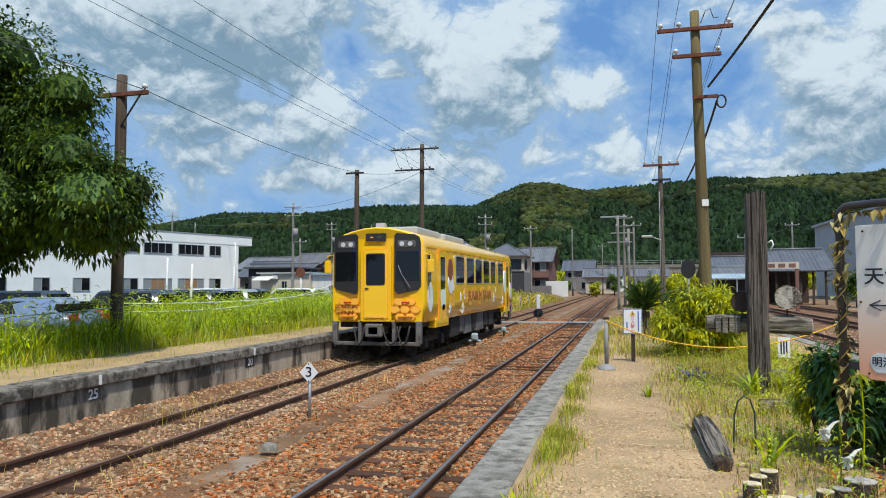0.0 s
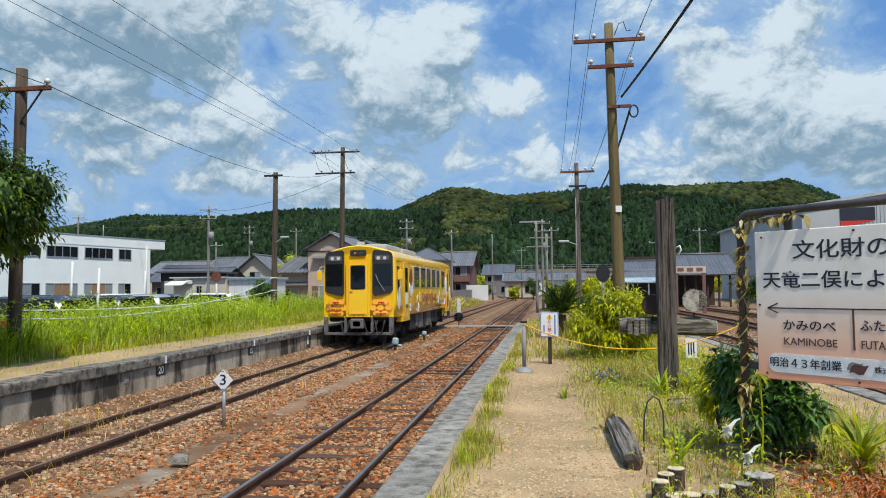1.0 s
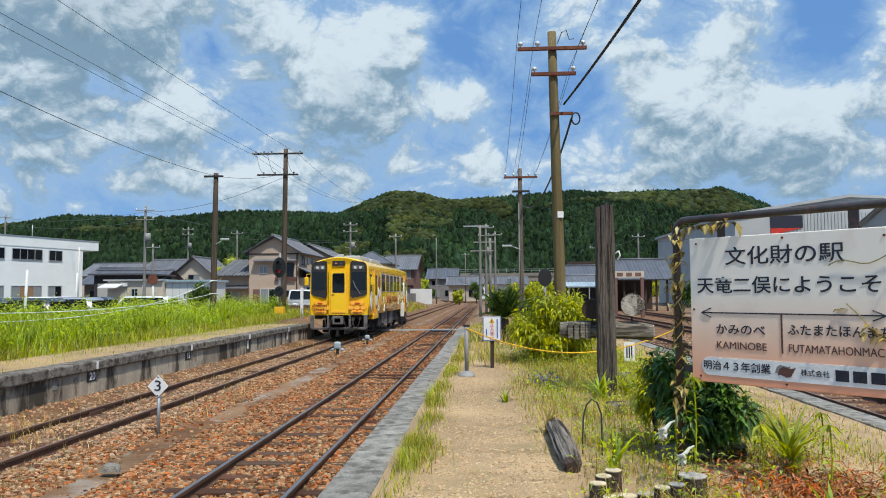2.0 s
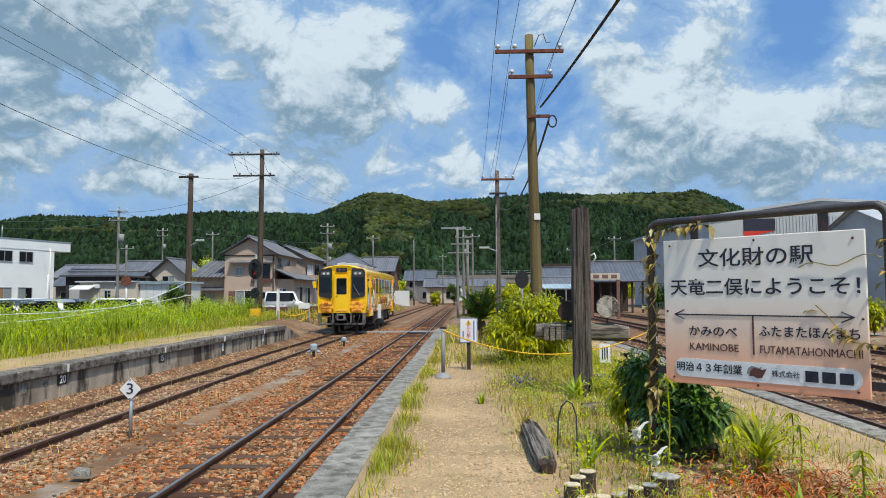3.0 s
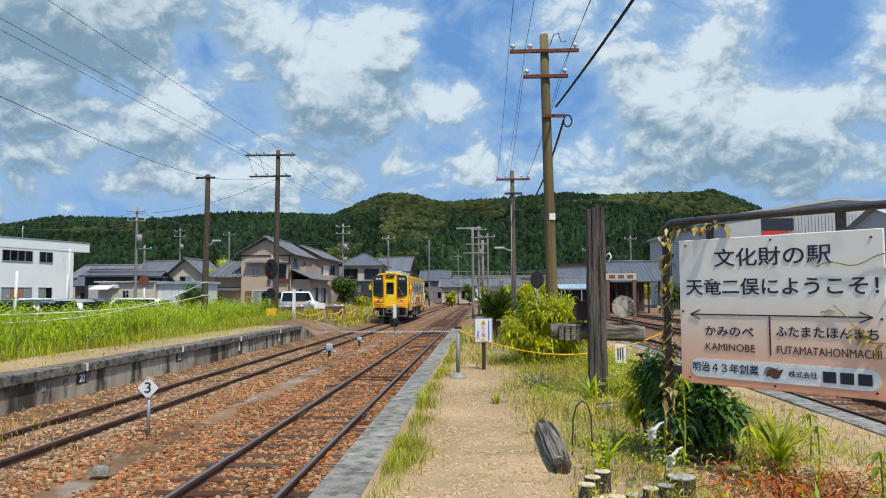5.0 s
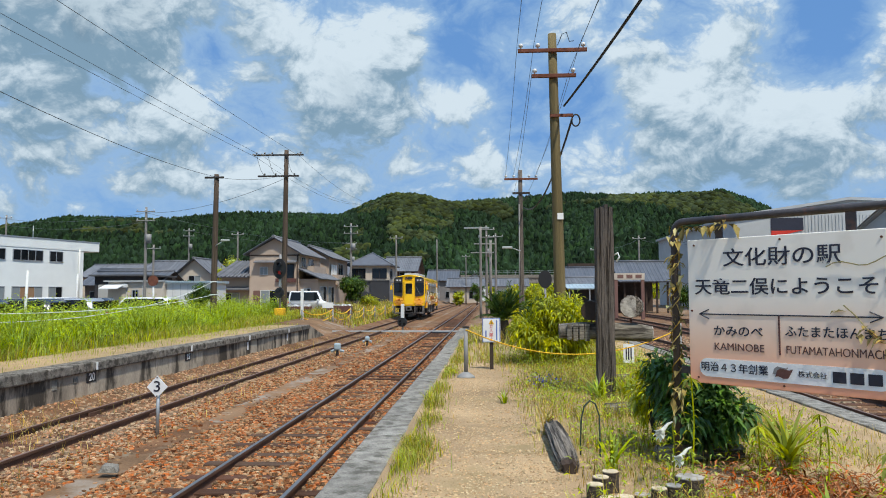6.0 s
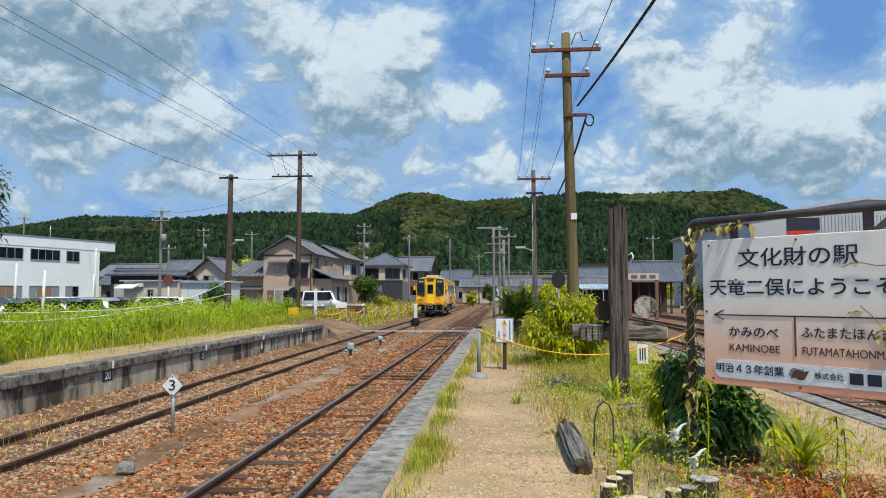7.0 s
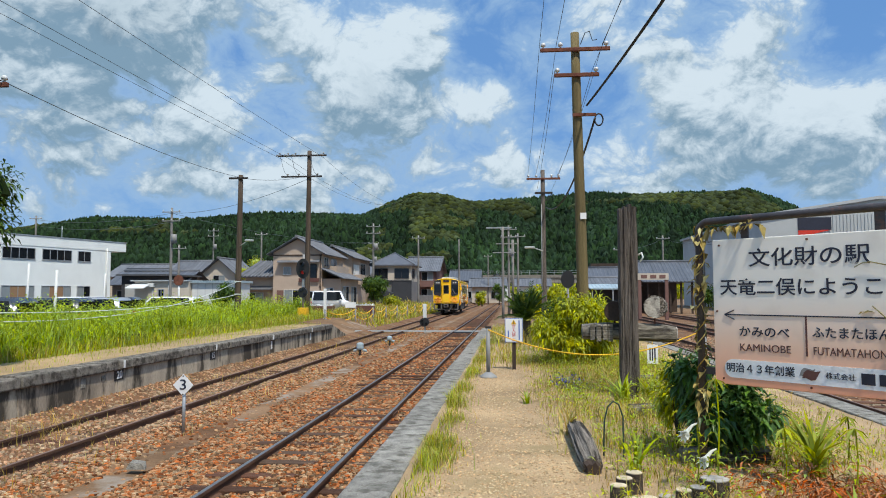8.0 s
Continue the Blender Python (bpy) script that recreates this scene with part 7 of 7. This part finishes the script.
tagged(part("barrier_rope", wire((-8.62, 14.45, 1.6), (-14, -8, 1.6), 0.3, 0.012, n=20), M_ROPE_PALE), "pale cord strung along the weeds", "rope", group="cords")
v, f = pebble_template(99)
s = Soup()
s.add(v * np.array([0.14, 0.09, 0.07]) + np.array([-2.0, 9.35, -0.06]), f)
tagged(s.done("concrete_lump", M_CONCRETE), "pale broken lump of concrete on the ballast", "rubble")
for k, (x, y) in enumerate(((-9.3, 22.6), (-9.0, 21.2))):
    tagged(part("dark_plank", boxbm(x - 0.9, x + 0.7, y, y + 0.3, 0.72, 0.9, bevel=0.02), M_TIMBER_DARK), "dark old plank among the weeds", "plank", group="planks")
for x, y, h in ((-19.0, 31, 3.2), (-21.0, 40.5, 3.0), (-14.2, 25.8, 2.7)):
    t = thing("post_with_mirror", "slim pale post in the car park", "post", (x, y, 0.28), group="car park posts")
    part("post", tubebm([(0, 0, -0.1), (0.1, 0, h)], 0.05, 8), M_SHEET_WHITE, t)
t = thing("round_sign", "rusty round sign on a white post", "sign", (-21.2, 50.5, 0.28))
part("post", tubebm([(0, 0, -0.1), (0, 0, 2.9)], 0.07, 8), M_SHEET_WHITE, t)
part("disc", tubebm([(0, -0.1, 2.8), (0, -0.07, 2.8)], 0.38, 20), M_RUST, t)

# ---------- plants ----------
def leafy(name, label, category, at, lobes, count, size, m, seed, droop=0.35, trunk=None, thin=0.42, shell=0.55, group="", bark=None, core=None):
    """A trunk with limbs and a crown of many leaves in uneven lobes (x, y, z, rx, ry, rz), local to at."""
    q = np.random.default_rng(seed)
    t = thing(name, label, category, at, group=group)
    if trunk:
        r, h = trunk
        part("trunk", tubebm([(0, 0, -0.3), (0.05 * h, 0.02, h * 0.4), (0.02 * h, -0.03, h * 0.75), (0, 0, h)], [r * 1.25, r, r * 0.8, r * 0.5], 10), bark or M_BARK, t)
        for k, lb in enumerate(lobes[:7]):
            part("limb", tubebm([(0, 0, h * 0.55), (lb[0] * 0.5, lb[1] * 0.5, (h * 0.6 + lb[2]) / 2), (lb[0], lb[1], lb[2])], [r * 0.45, r * 0.3, r * 0.1], 6), bark or M_BARK, t)
    vol = np.array([lb[3] * lb[4] * lb[5] for lb in lobes]) ** 0.67
    pick = q.choice(len(lobes), count, p=vol / vol.sum())
    s = Soup()
    for i in pick:
        cx, cy, cz, rx, ry, rz = lobes[i]
        d = q.normal(size=3)
        d /= np.linalg.norm(d)
        rad = (shell + (1 - shell) * q.random()) * (1 + 0.16 * noise.noise((d[0] * 2.5 + i * 7, d[1] * 2.5, d[2] * 2.5 + seed)))
        p = (cx + d[0] * rx * rad, cy + d[1] * ry * rad, cz + d[2] * rz * rad)
        out = d + q.normal(size=3) * 0.7
        out[2] -= 0.25
        ln = size * (0.65 + 0.7 * q.random())
        leaf(s, p, out, ln, ln * thin, droop)
    s.done("foliage", m, t)
    if core:
        s = Soup()
        for cx, cy, cz, rx, ry, rz in lobes:
            v, f = blob_template(seed + 3, 0.2)
            s.add(v * np.array([rx, ry, rz]) * core + np.array([cx, cy, cz]), f)
        s.done("inner_foliage", m, t)
    return t


def lobes_in(cx, cy, cz, rx, ry, rz, n, r, seed, flat=0.85):
    q = np.random.default_rng(seed)
    out = []
    while len(out) < n:
        d = q.uniform(-1, 1, 3)
        if np.linalg.norm(d) > 1:
            continue
        s = r * q.uniform(0.7, 1.25)
        out.append((cx + d[0] * (rx - s * 0.6), cy + d[1] * (ry - s * 0.6), cz + d[2] * (rz - s * 0.6), s, s, s * flat))
    return out


leafy("broadleaf_tree", "dense dark green evergreen tree beside the platform", "tree", (-10.0, 12.0, 0.76), lobes_in(-0.35, 0, 4.1, 3.6, 2.7, 2.9, 58, 0.95, 2) + lobes_in(2.5, 0.2, 3.3, 1.4, 1.3, 1.5, 14, 0.72, 5) + lobes_in(-1.9, -0.2, 1.7, 1.6, 1.4, 1.5, 12, 0.8, 3), 72000, 0.135, M_LEAF_TREE, 4, trunk=(0.24, 3.2), thin=0.45, shell=0.58, core=0.66)
leafy("garden_bush", "yellow-green bamboo-leaved bush in full sun", "bush", (4.05, 16.0, 0.6), lobes_in(0, 0, 0.72, 1.0, 0.9, 0.80, 22, 0.36, 6), 9500, 0.15, M_LEAF_BUSH, 8, trunk=(0.04, 0.6), thin=0.26, shell=0.45, core=0.5)
leafy("shrub", "glossy dark green shrub under the sign", "shrub", (4.52, 7.15, 0.6), lobes_in(0.08, 0, 0.36, 0.40, 0.36, 0.42, 16, 0.17, 9) + lobes_in(-0.22, 0.1, 0.72, 0.24, 0.2, 0.28, 6, 0.12, 19), 3900, 0.105, M_LEAF_SHRUB, 10, trunk=(0.03, 0.4), thin=0.40, shell=0.4, core=0.5)
leafy("shrub", "bright green leafy shoots beside the shrub", "shrub", (4.28, 7.75, 0.6), lobes_in(0, 0, 0.5, 0.22, 0.2, 0.48, 8, 0.13, 19), 700, 0.09, M_LEAF_BUSH, 11, trunk=(0.02, 0.3), thin=0.35, shell=0.3)
leafy("shrub", "dark green shrub behind the palm", "shrub", (4.4, 24.5, 0.5), lobes_in(0, 0, 0.8, 0.8, 0.6, 0.9, 10, 0.36, 21), 2400, 0.12, M_LEAF_TREE, 12, trunk=(0.03, 0.5), core=0.6)
leafy("garden_tree", "small clipped dark green garden tree", "tree", (-11.6, 74.5, 0.5), lobes_in(0, 0, 2.3, 1.5, 1.4, 1.3, 12, 0.65, 22), 2600, 0.28, M_LEAF_TREE, 13, trunk=(0.12, 1.8), core=0.7)
leafy("garden_tree", "bright green bush in the garden", "tree", (-9.9, 76, 0.4), lobes_in(0, 0, 1.0, 1.1, 1.0, 0.9, 8, 0.5, 25), 1300, 0.25, M_LEAF_BUSH, 14, trunk=(0.08, 0.7), core=0.6)
for x, y, w, h, m in ((-32.5, 96, 2.4, 7.6, M_LEAF_BUSH), (-21.5, 60, 1.2, 3.0, M_LEAF_TREE), (-30, 78, 1.5, 4.0, M_LEAF_TREE), (0.2, 140, 1.5, 4.6, M_LEAF_TREE), (-2.6, 128, 1.4, 2.6, M_LEAF_BUSH), (20, 55, 2.4, 3.0, M_LEAF_BUSH), (26, 50, 2.8, 2.6, M_LEAF_BUSH), (23, 74, 2.2, 3.2, M_LEAF_TREE), (33, 48, 3.4, 2.6, M_LEAF_TREE), (40, 56, 4, 3.2, M_LEAF_TREE), (3.5, 58, 0.9, 2.2, M_LEAF_TREE), (4.4, 46, 1.2, 2.4, M_LEAF_BUSH), (6.0, 200, 3, 3, M_LEAF_BUSH), (22.5, 38, 1.8, 1.6, M_LEAF_BUSH), (-9, 139, 1.4, 3, M_LEAF_TREE)):
    leafy("garden_tree", "leafy green tree among the yards and houses", "tree", (x, y, 0.1), lobes_in(0, 0, h * 0.55, w, w * 0.8, h * 0.45, 9, w * 0.42, abs(int(x * 7 + y))), 1500, 0.3, m, abs(int(y * 3 + x)) % 997 + 30, trunk=(0.1, h * 0.5), core=0.65, group="village trees")

# bamboo and pale thicket at the hill's foot
s = Soup()
q = np.random.default_rng(44)
for k in range(5000):
    x, y = q.uniform(-30, 60), q.uniform(236, 262)
    z = 5.5 * q.random() + 3.0 * max(0, noise.noise((x * 0.08, 0, 2)))
    leaf(s, (x, y, z + 0.5), q.normal(size=3), 1.5, 0.7, 0.5)
tagged(s.done("bamboo_thicket", M_LEAF_BUSH), "pale green bamboo thicket at the foot of the hill", "thicket", kind="stuff")

# sago palm
t = thing("sago_palm", "dark green sago palm with arching feather leaves", "palm", (3.1, 22.5, 0.55))
part("trunk", rough_log(bmesh.new(), [(0, 0, -0.2), (0, 0, 0.35), (0, 0, 0.75)], [0.17, 0.18, 0.13], 12, 0.2, 5), M_BARK, t)
q = random.Random(12)
for k in range(46):
    a, up = q.uniform(0, 6.28), q.uniform(0.25, 1.35)
    ln = q.uniform(0.75, 1.05)
    s = Soup()
    path = [Vector((math.cos(a) * math.cos(up) * ln * u, math.sin(a) * math.cos(up) * ln * u, 0.72 + math.sin(up) * ln * 1.25 * u - 0.55 * u * u * math.cos(up) * ln)) for u in np.linspace(0, 1, 15)]
    for i in range(1, 15):
        d = (path[i] - path[i - 1]).normalized()
        side = d.cross(Vector((0, 0, 1))).normalized()
        for sg_ in (-1, 1):
            leaf(s, path[i], side * sg_ + d * 0.6 + Vector((0, 0, 0.25)), 0.26 * (1 - 0.5 * abs(i / 14 - 0.4)), 0.05, 0.1)
    s.done("frond", M_LEAF_TREE, t)

# lilies beside the sign
for k, (x, y, h, flowers) in enumerate(((4.12, 6.35, 0.52, 1), (4.22, 6.2, 0.36, 1), (4.30, 6.45, 0.85, 0), (5.15, 6.05, 0.55, 0), (5.22, 5.35, 0.42, 0), (5.30, 5.5, 0.48, 0), (4.75, 6.3, 0.5, 0), (5.6, 7.2, 0.45, 0))):
    t = thing("lily_plant", "white trumpet lily on a leafy stem" if flowers else "tall green lily stem with narrow leaves", "lily", (x, y, 0.56), group="lilies")
    part("stem", tubebm([(0, 0, 0), (0.02, 0, h * 0.6), (0.0, -0.02, h)], 0.006, 5), M_GRASS, t)
    s = Soup()
    q = np.random.default_rng(k)
    for i in range(26):
        z = h * (0.1 + 0.85 * i / 26)
        a = i * 2.4
        leaf(s, (0, 0, z), (math.cos(a), math.sin(a), 0.4), 0.12 * (1.2 - 0.5 * i / 26), 0.016, 0.5)
    s.done("leaves", M_WEED, t)
    if flowers:
        bm = tubebm([(0, -0.02, h), (-0.04, -0.05, h - 0.01), (-0.09, -0.09, h - 0.05), (-0.115, -0.115, h - 0.075)], [0.006, 0.010, 0.017, 0.038], 12)
        part("flower", bm, M_LILY, t, "white trumpet flower", smooth=True)
        s = Soup()
        for i in range(6):
            a = i * 1.047
            leaf(s, (-0.10, -0.10, h - 0.062), (-0.75 + 0.7 * math.cos(a), -0.75 - 0.2 * math.cos(a), -0.5 + 0.95 * math.sin(a)), 0.085, 0.036, 0.0)
        s.done("petals", M_LILY, t, "flared white petals")
    elif h > 0.4:
        s = Soup()
        for i in range(5):
            a = i * 1.26
            leaf(s, (0, 0, h), (math.cos(a), math.sin(a), -0.5), 0.12, 0.035, 0.3)
        s.done("bud", M_GRASS, t, "drooping green buds")


# ----- grass -----
def meadow(name, label, n, place, h0, h1, w, m, seed, seg=2):
    q = np.random.default_rng(seed)
    s = Soup()
    k = 0
    while k < n:
        x, y, z, dens = place(q)
        if dens < q.random():
            continue
        h = q.uniform(h0, h1) * (0.5 + 1.0 * max(0, 0.5 + noise.noise((x * 0.5, y * 0.5, 51)) + 0.5 * noise.noise((x * 1.7, y * 1.7, 5))))
        blade(s, x, y, z - 0.02, h, w * q.uniform(0.7, 1.3), q.uniform(0.05, 1.0), q.uniform(0, 6.283), seg)
        k += 1
    return tagged(s.done(name, m), label, "grass", kind="stuff")


def strip(q):
    """Tufts along the concrete edge of the island."""
    y = 4.3 + 18 * q.random() ** 1.6
    c = 1.86 + 0.10 * noise.noise((y * 0.5, 3, 0))
    x = c + abs(q.normal()) * 0.13
    return x, y, island_z(x, y), 0.06 + 1.9 * max(0, noise.noise((y * 0.75, 1, 5)) + 0.04)


def weeds(q):
    """Garden bed and rough grass right of the path."""
    x, y = q.uniform(2.75, 6.3), 5.0 + 13 * q.random() ** 1.3
    edge = 3.05 + 0.25 * noise.noise((y * 0.4, 9, 0)) - 0.05 * (y - 8)
    d = max(0, min(1, (x - edge) * 0.8)) * (1 if x < 5.6 else 0.35)
    if y < 7.0 and x > 4.2:
        d *= 0.12
    if (x - 3.62) ** 2 + (y - 5.8) ** 2 < 0.14 or (abs(x - 3.36) < 0.15 and 6.5 < y < 8.4):
        d *= 0.1
    return x, y, island_z(x, y), d * (0.35 + max(0, noise.noise((x * 1.1, y * 1.1, 2)) + 0.35))


def yardside(q):
    x, y = 5.9 + 1.8 * q.random(), q.uniform(5, 36)
    return x, y, island_z(x, y), 0.25 + 0.6 * max(0, noise.noise((x, y * 0.6, 4)))


def island_far(q):
    x, y = q.uniform(1.9, 6), q.uniform(15, 42)
    return x, y, island_z(x, y), 0.15 + 0.9 * max(0, noise.noise((x, y * 0.5, 14)) + 0.1) * (0.3 if x < 2.6 else 1)


def side_platform(q):
    x, y = -7.55 + 1.5 * q.random() ** 2.5, q.uniform(5, 34)
    return x, y, 0.685, 0.5


def field_tall(q):
    x, y = -8.2 - 8 * q.random() ** 1.2, 11 + 38 * q.random()
    x -= max(0, (y - 24) * 0.11)
    if y < 21 and x < -9.5:
        return x, y, 0.42, 0.03
    return x, y, 0.66, 0.25 + 0.9 * max(0, noise.noise((x * 0.35, y * 0.35, 11)) + 0.4)


def field_low(q):
    x, y = -7.5 - 5 * q.random(), 10 + 36 * q.random()
    x -= max(0, (y - 30) * 0.08)
    return x, y, 0.66, 0.7


def ballast_weeds(q):
    x, y = q.uniform(-5.6, -2.4), 6 + 40 * q.random() ** 1.4
    return x, y, -0.14, (0.15 + 0.7 * max(0, noise.noise((x * 0.8, y * 0.4, 21)))) * (1 if x < -4.4 else 0.5)


def village_grass(q):
    x, y = q.uniform(-14, -5.6), q.uniform(46, 100)
    return x, y, ground_z(x, y), 0.4 + 0.5 * noise.noise((x * 0.3, y * 0.2, 3))


meadow("grass_edge_tufts", "yellow-green grass tufts along the platform edge", 4600, strip, 0.06, 0.20, 0.008, M_GRASS, 51)
meadow("grass_edge_dry", "dry straw-coloured grass along the platform edge", 3200, strip, 0.06, 0.20, 0.006, M_GRASS_DRY, 52)
meadow("garden_weeds", "rough green weeds round the old timbers", 8000, weeds, 0.05, 0.20, 0.009, M_GRASS, 53)
meadow("garden_weeds_dry", "dry yellow grass round the old timbers", 26000, weeds, 0.05, 0.24, 0.006, M_GRASS_DRY, 54)
meadow("yard_grass", "thin dry grass along the yard side", 3500, yardside, 0.06, 0.2, 0.008, M_GRASS_DRY, 55)
meadow("far_island_grass", "dry grass at the far end of the platform", 9000, island_far, 0.12, 0.4, 0.012, M_GRASS_DRY, 56)
meadow("far_island_green", "green grass at the far end of the platform", 5000, island_far, 0.12, 0.4, 0.012, M_GRASS, 57)
meadow("platform_grass", "short grass on the side platform", 5000, side_platform, 0.05, 0.18, 0.010, M_GRASS, 58)
meadow("field_grass", "fresh grass on the waste ground", 24000, field_low, 0.2, 0.5, 0.022, M_GRASS, 59)
meadow("field_grass_dry", "dry grass on the waste ground", 9000, field_low, 0.15, 0.42, 0.018, M_GRASS_DRY, 60)
meadow("tall_weeds", "tall bright green weeds in front of the car park", 32000, field_tall, 0.35, 0.85, 0.032, M_WEED, 61, 3)
meadow("ballast_weeds", "thin dry weeds growing through the ballast", 3600, ballast_weeds, 0.05, 0.28, 0.008, M_GRASS_DRY, 62)
meadow("village_grass", "rough grass beside the far track", 9000, village_grass, 0.2, 0.7, 0.05, M_GRASS_DRY, 63)
meadow("village_grass_green", "green grass beside the far track", 6000, village_grass, 0.2, 0.7, 0.05, M_GRASS, 64)

s = Soup()
q = np.random.default_rng(70)
for k in range(44000):
    x, y, z, d = field_tall(q)
    if d < q.random():
        continue
    leaf(s, (x, y, z + q.uniform(0.1, 0.92) * (0.45 + 1.0 * max(0, 0.5 + noise.noise((x * 0.5, y * 0.5, 51)) + 0.5 * noise.noise((x * 1.7, y * 1.7, 5))))), (q.normal(), q.normal(), 0.5), q.uniform(0.10, 0.28), 0.055, 0.4)
tagged(s.done("weed_leaves", M_WEED), "broad leaves of tall roadside weeds", "weeds", kind="stuff")
for nm, mt, n in (("garden_weed_leaves", M_WEED, 5200), ("garden_weed_leaves_pale", M_GRASS, 4200)):
    s = Soup()
    k = 0
    while k < n:
        x, y, z, d = weeds(q)
        if d * max(0, noise.noise((x * 2.1, y * 2.1, 17)) + 0.35) < q.random() * 0.6:
            continue
        k += 1
        leaf(s, (x, y, z + q.uniform(0.02, 0.26)), (q.normal(), q.normal(), 0.7), q.uniform(0.04, 0.11), 0.022, 0.35)
    tagged(s.done(nm, mt), "small green leaves of mixed garden weeds", "weeds", kind="stuff")
# dead foliage and litter in front of the sign
s = Soup()
for k in range(1500):
    x, y = q.normal(5.05, 0.38), q.normal(5.95, 0.42)
    z = island_z(x, y)
    leaf(s, (x, y, z + 0.02 + 0.12 * q.random() ** 2), (q.normal(), q.normal(), 0.3 * q.normal()), q.uniform(0.06, 0.2), 0.018, 0.4)
tagged(s.done("dead_leaves", M_LEAF_DEAD), "heap of rust-brown dead leaves on the bed", "dead leaves", kind="stuff")
# strap-leaved clumps
for x, y, n, ln, m, lab in ((1.93, 5.15, 12, 0.2, M_WEED, "small clump of broad green leaves"), (3.72, 6.7, 12, 0.32, M_WEED, "clump of green strap leaves"), (5.15, 6.75, 26, 0.55, M_GRASS, "clump of long arching strap leaves"), (4.75, 5.15, 26, 0.3, M_WEED, "bright green leafy clump"), (3.28, 8.3, 8, 0.3, M_GRASS_DRY, "low clump of yellowed strap leaves"), (2.9, 10.4, 9, 0.2, M_WEED, "small clump of broad green leaves"), (4.2, 10.6, 24, 0.4, M_WEED, "clump of green strap leaves"), (4.6, 10.9, 20, 0.4, M_GRASS, "clump of green strap leaves")):
    t = thing("strap_leaf_plant", lab, "plant", (x, y, island_z(x, y)), group="bedding plants")
    s = Soup()
    for k in range(n):
        blade(s, q.normal() * 0.03, q.normal() * 0.03, 0, ln * q.uniform(0.7, 1.2), 0.035 * (ln / 0.3) ** 0.5, q.uniform(0.3, 1.1), q.uniform(0, 6.28), 4)
    s.done("leaves", m, t)
s = Soup()
for k in range(90):
    x, y = q.normal(3.55, 0.12), q.normal(12.0, 0.2)
    leaf(s, (x, y, island_z(x, y) + q.uniform(0.08, 0.2)), q.normal(size=3), 0.05, 0.03, 0.1)
tagged(s.done("blue_flowers", M_IRIS), "small blue flowers in the grass", "flowers", kind="stuff")

# ---------- loose stones ----------
stones, grit = [pebble_template(k) for k in range(24)], [grit_template(k) for k in range(16)]


def stone_field(name, label, n, place, s0, s1, m, seed, kinds=stones):
    q = np.random.default_rng(seed)
    xs, ys, zs, ss = [], [], [], []
    while len(xs) < n:
        x, y, z, d = place(q)
        if d < q.random():
            continue
        e = s0 + (s1 - s0) * q.random() ** 1.7
        xs.append(x), ys.append(y), zs.append(z + e * 0.25), ss.append(e)
    s = Soup()
    scatter(s, kinds, xs, ys, zs, ss)
    return tagged(s.done(name, m), label, "stones", kind="stuff")


def near_bed(q):
    y = 4.5 + 15 * q.random() ** 1.35
    x = q.uniform(-3.1, 1.42)
    mid = smooth(0.45, 0.1, abs(x + 2.15 + 0.15 * noise.noise((y * 0.3, 1, 1))))
    tie = abs((y - 3.6 + 0.31) % 0.62 - 0.31) < 0.085 and abs(x) < 0.5
    return x, y, ballast_z(x, y) + (0.01 if abs(x) < 0.5 else 0.0), (1 - 0.93 * mid) * (0.22 if tie else 1)


def siding_bed(q):
    y = 7 + 22 * q.random() ** 1.3
    x = q.uniform(-5.6, -2.5)
    return x, y, ballast_z(x, y), 0.35 + 0.6 * max(0, noise.noise((x, y * 0.6, 6)) + 0.3)


def far_bed(q):
    y = 18 + 30 * q.random() ** 1.3
    x = q.uniform(-3.2, 1.42)
    return x, y, ballast_z(x, y), 0.9 if abs(x + 2.15) > 0.3 else 0.2


def yard_bed(q):
    y = 8 + 30 * q.random() ** 1.3
    x = q.uniform(8.3, 16)
    return x, y, -0.14, 0.9


def path(q):
    y = 4.5 + 11 * q.random() ** 1.5
    x = q.uniform(1.95, 6.4)
    return x, y, island_z(x, y), 0.9 if x < 3.3 else 0.3


stone_field("ballast_near", "broken reddish brown ballast stones between the rails", 44000, near_bed, 0.013, 0.040, M_STONE, 81)
stone_field("ballast_siding", "dusty brown ballast stones along the siding", 15000, siding_bed, 0.014, 0.038, M_STONE_DRY, 82)
stone_field("ballast_far", "broken reddish brown ballast stones further along", 13000, far_bed, 0.024, 0.05, M_STONE, 83)
stone_field("ballast_yard", "brown ballast stones of the yard tracks", 5500, yard_bed, 0.03, 0.06, M_STONE_DRY, 84)
stone_field("path_gravel", "pale sandy pebbles on the platform path", 38000, path, 0.005, 0.014, M_PEBBLE, 85, grit)


# ---------- what moves ----------
def motions():
    """The railcar rolls away along the siding; its wheels turn with it."""
    ways = [(0.0, 19.15), (0.5, 22.5), (1.0, 25.8), (1.5, 29.0), (2.2, 33.7), (3.0, 39.1), (3.5, 42.5), (4.0, 46.0), (4.5, 49.5), (5.2, 54.5), (6.0, 60.2), (6.5, 63.8), (7.0, 67.2), (7.5, 70.6), (8.0, 74.0)]
    walk(car, [(t, pose(-4.0, y, 0.0)) for t, y in ways])
    ts, ys = [w[0] for w in ways], [w[1] for w in ways]
    for axle, y in car_axles:
        rows = []
        for k in range(121):
            t = k / 15
            turn = -(float(np.interp(t, ts, ys)) - ys[0]) / 0.43
            rows.append((t, Matrix.Translation((0, y, 0.43)) @ Matrix.Rotation(turn, 4, "X")))
        walk(axle, rows)


motions()
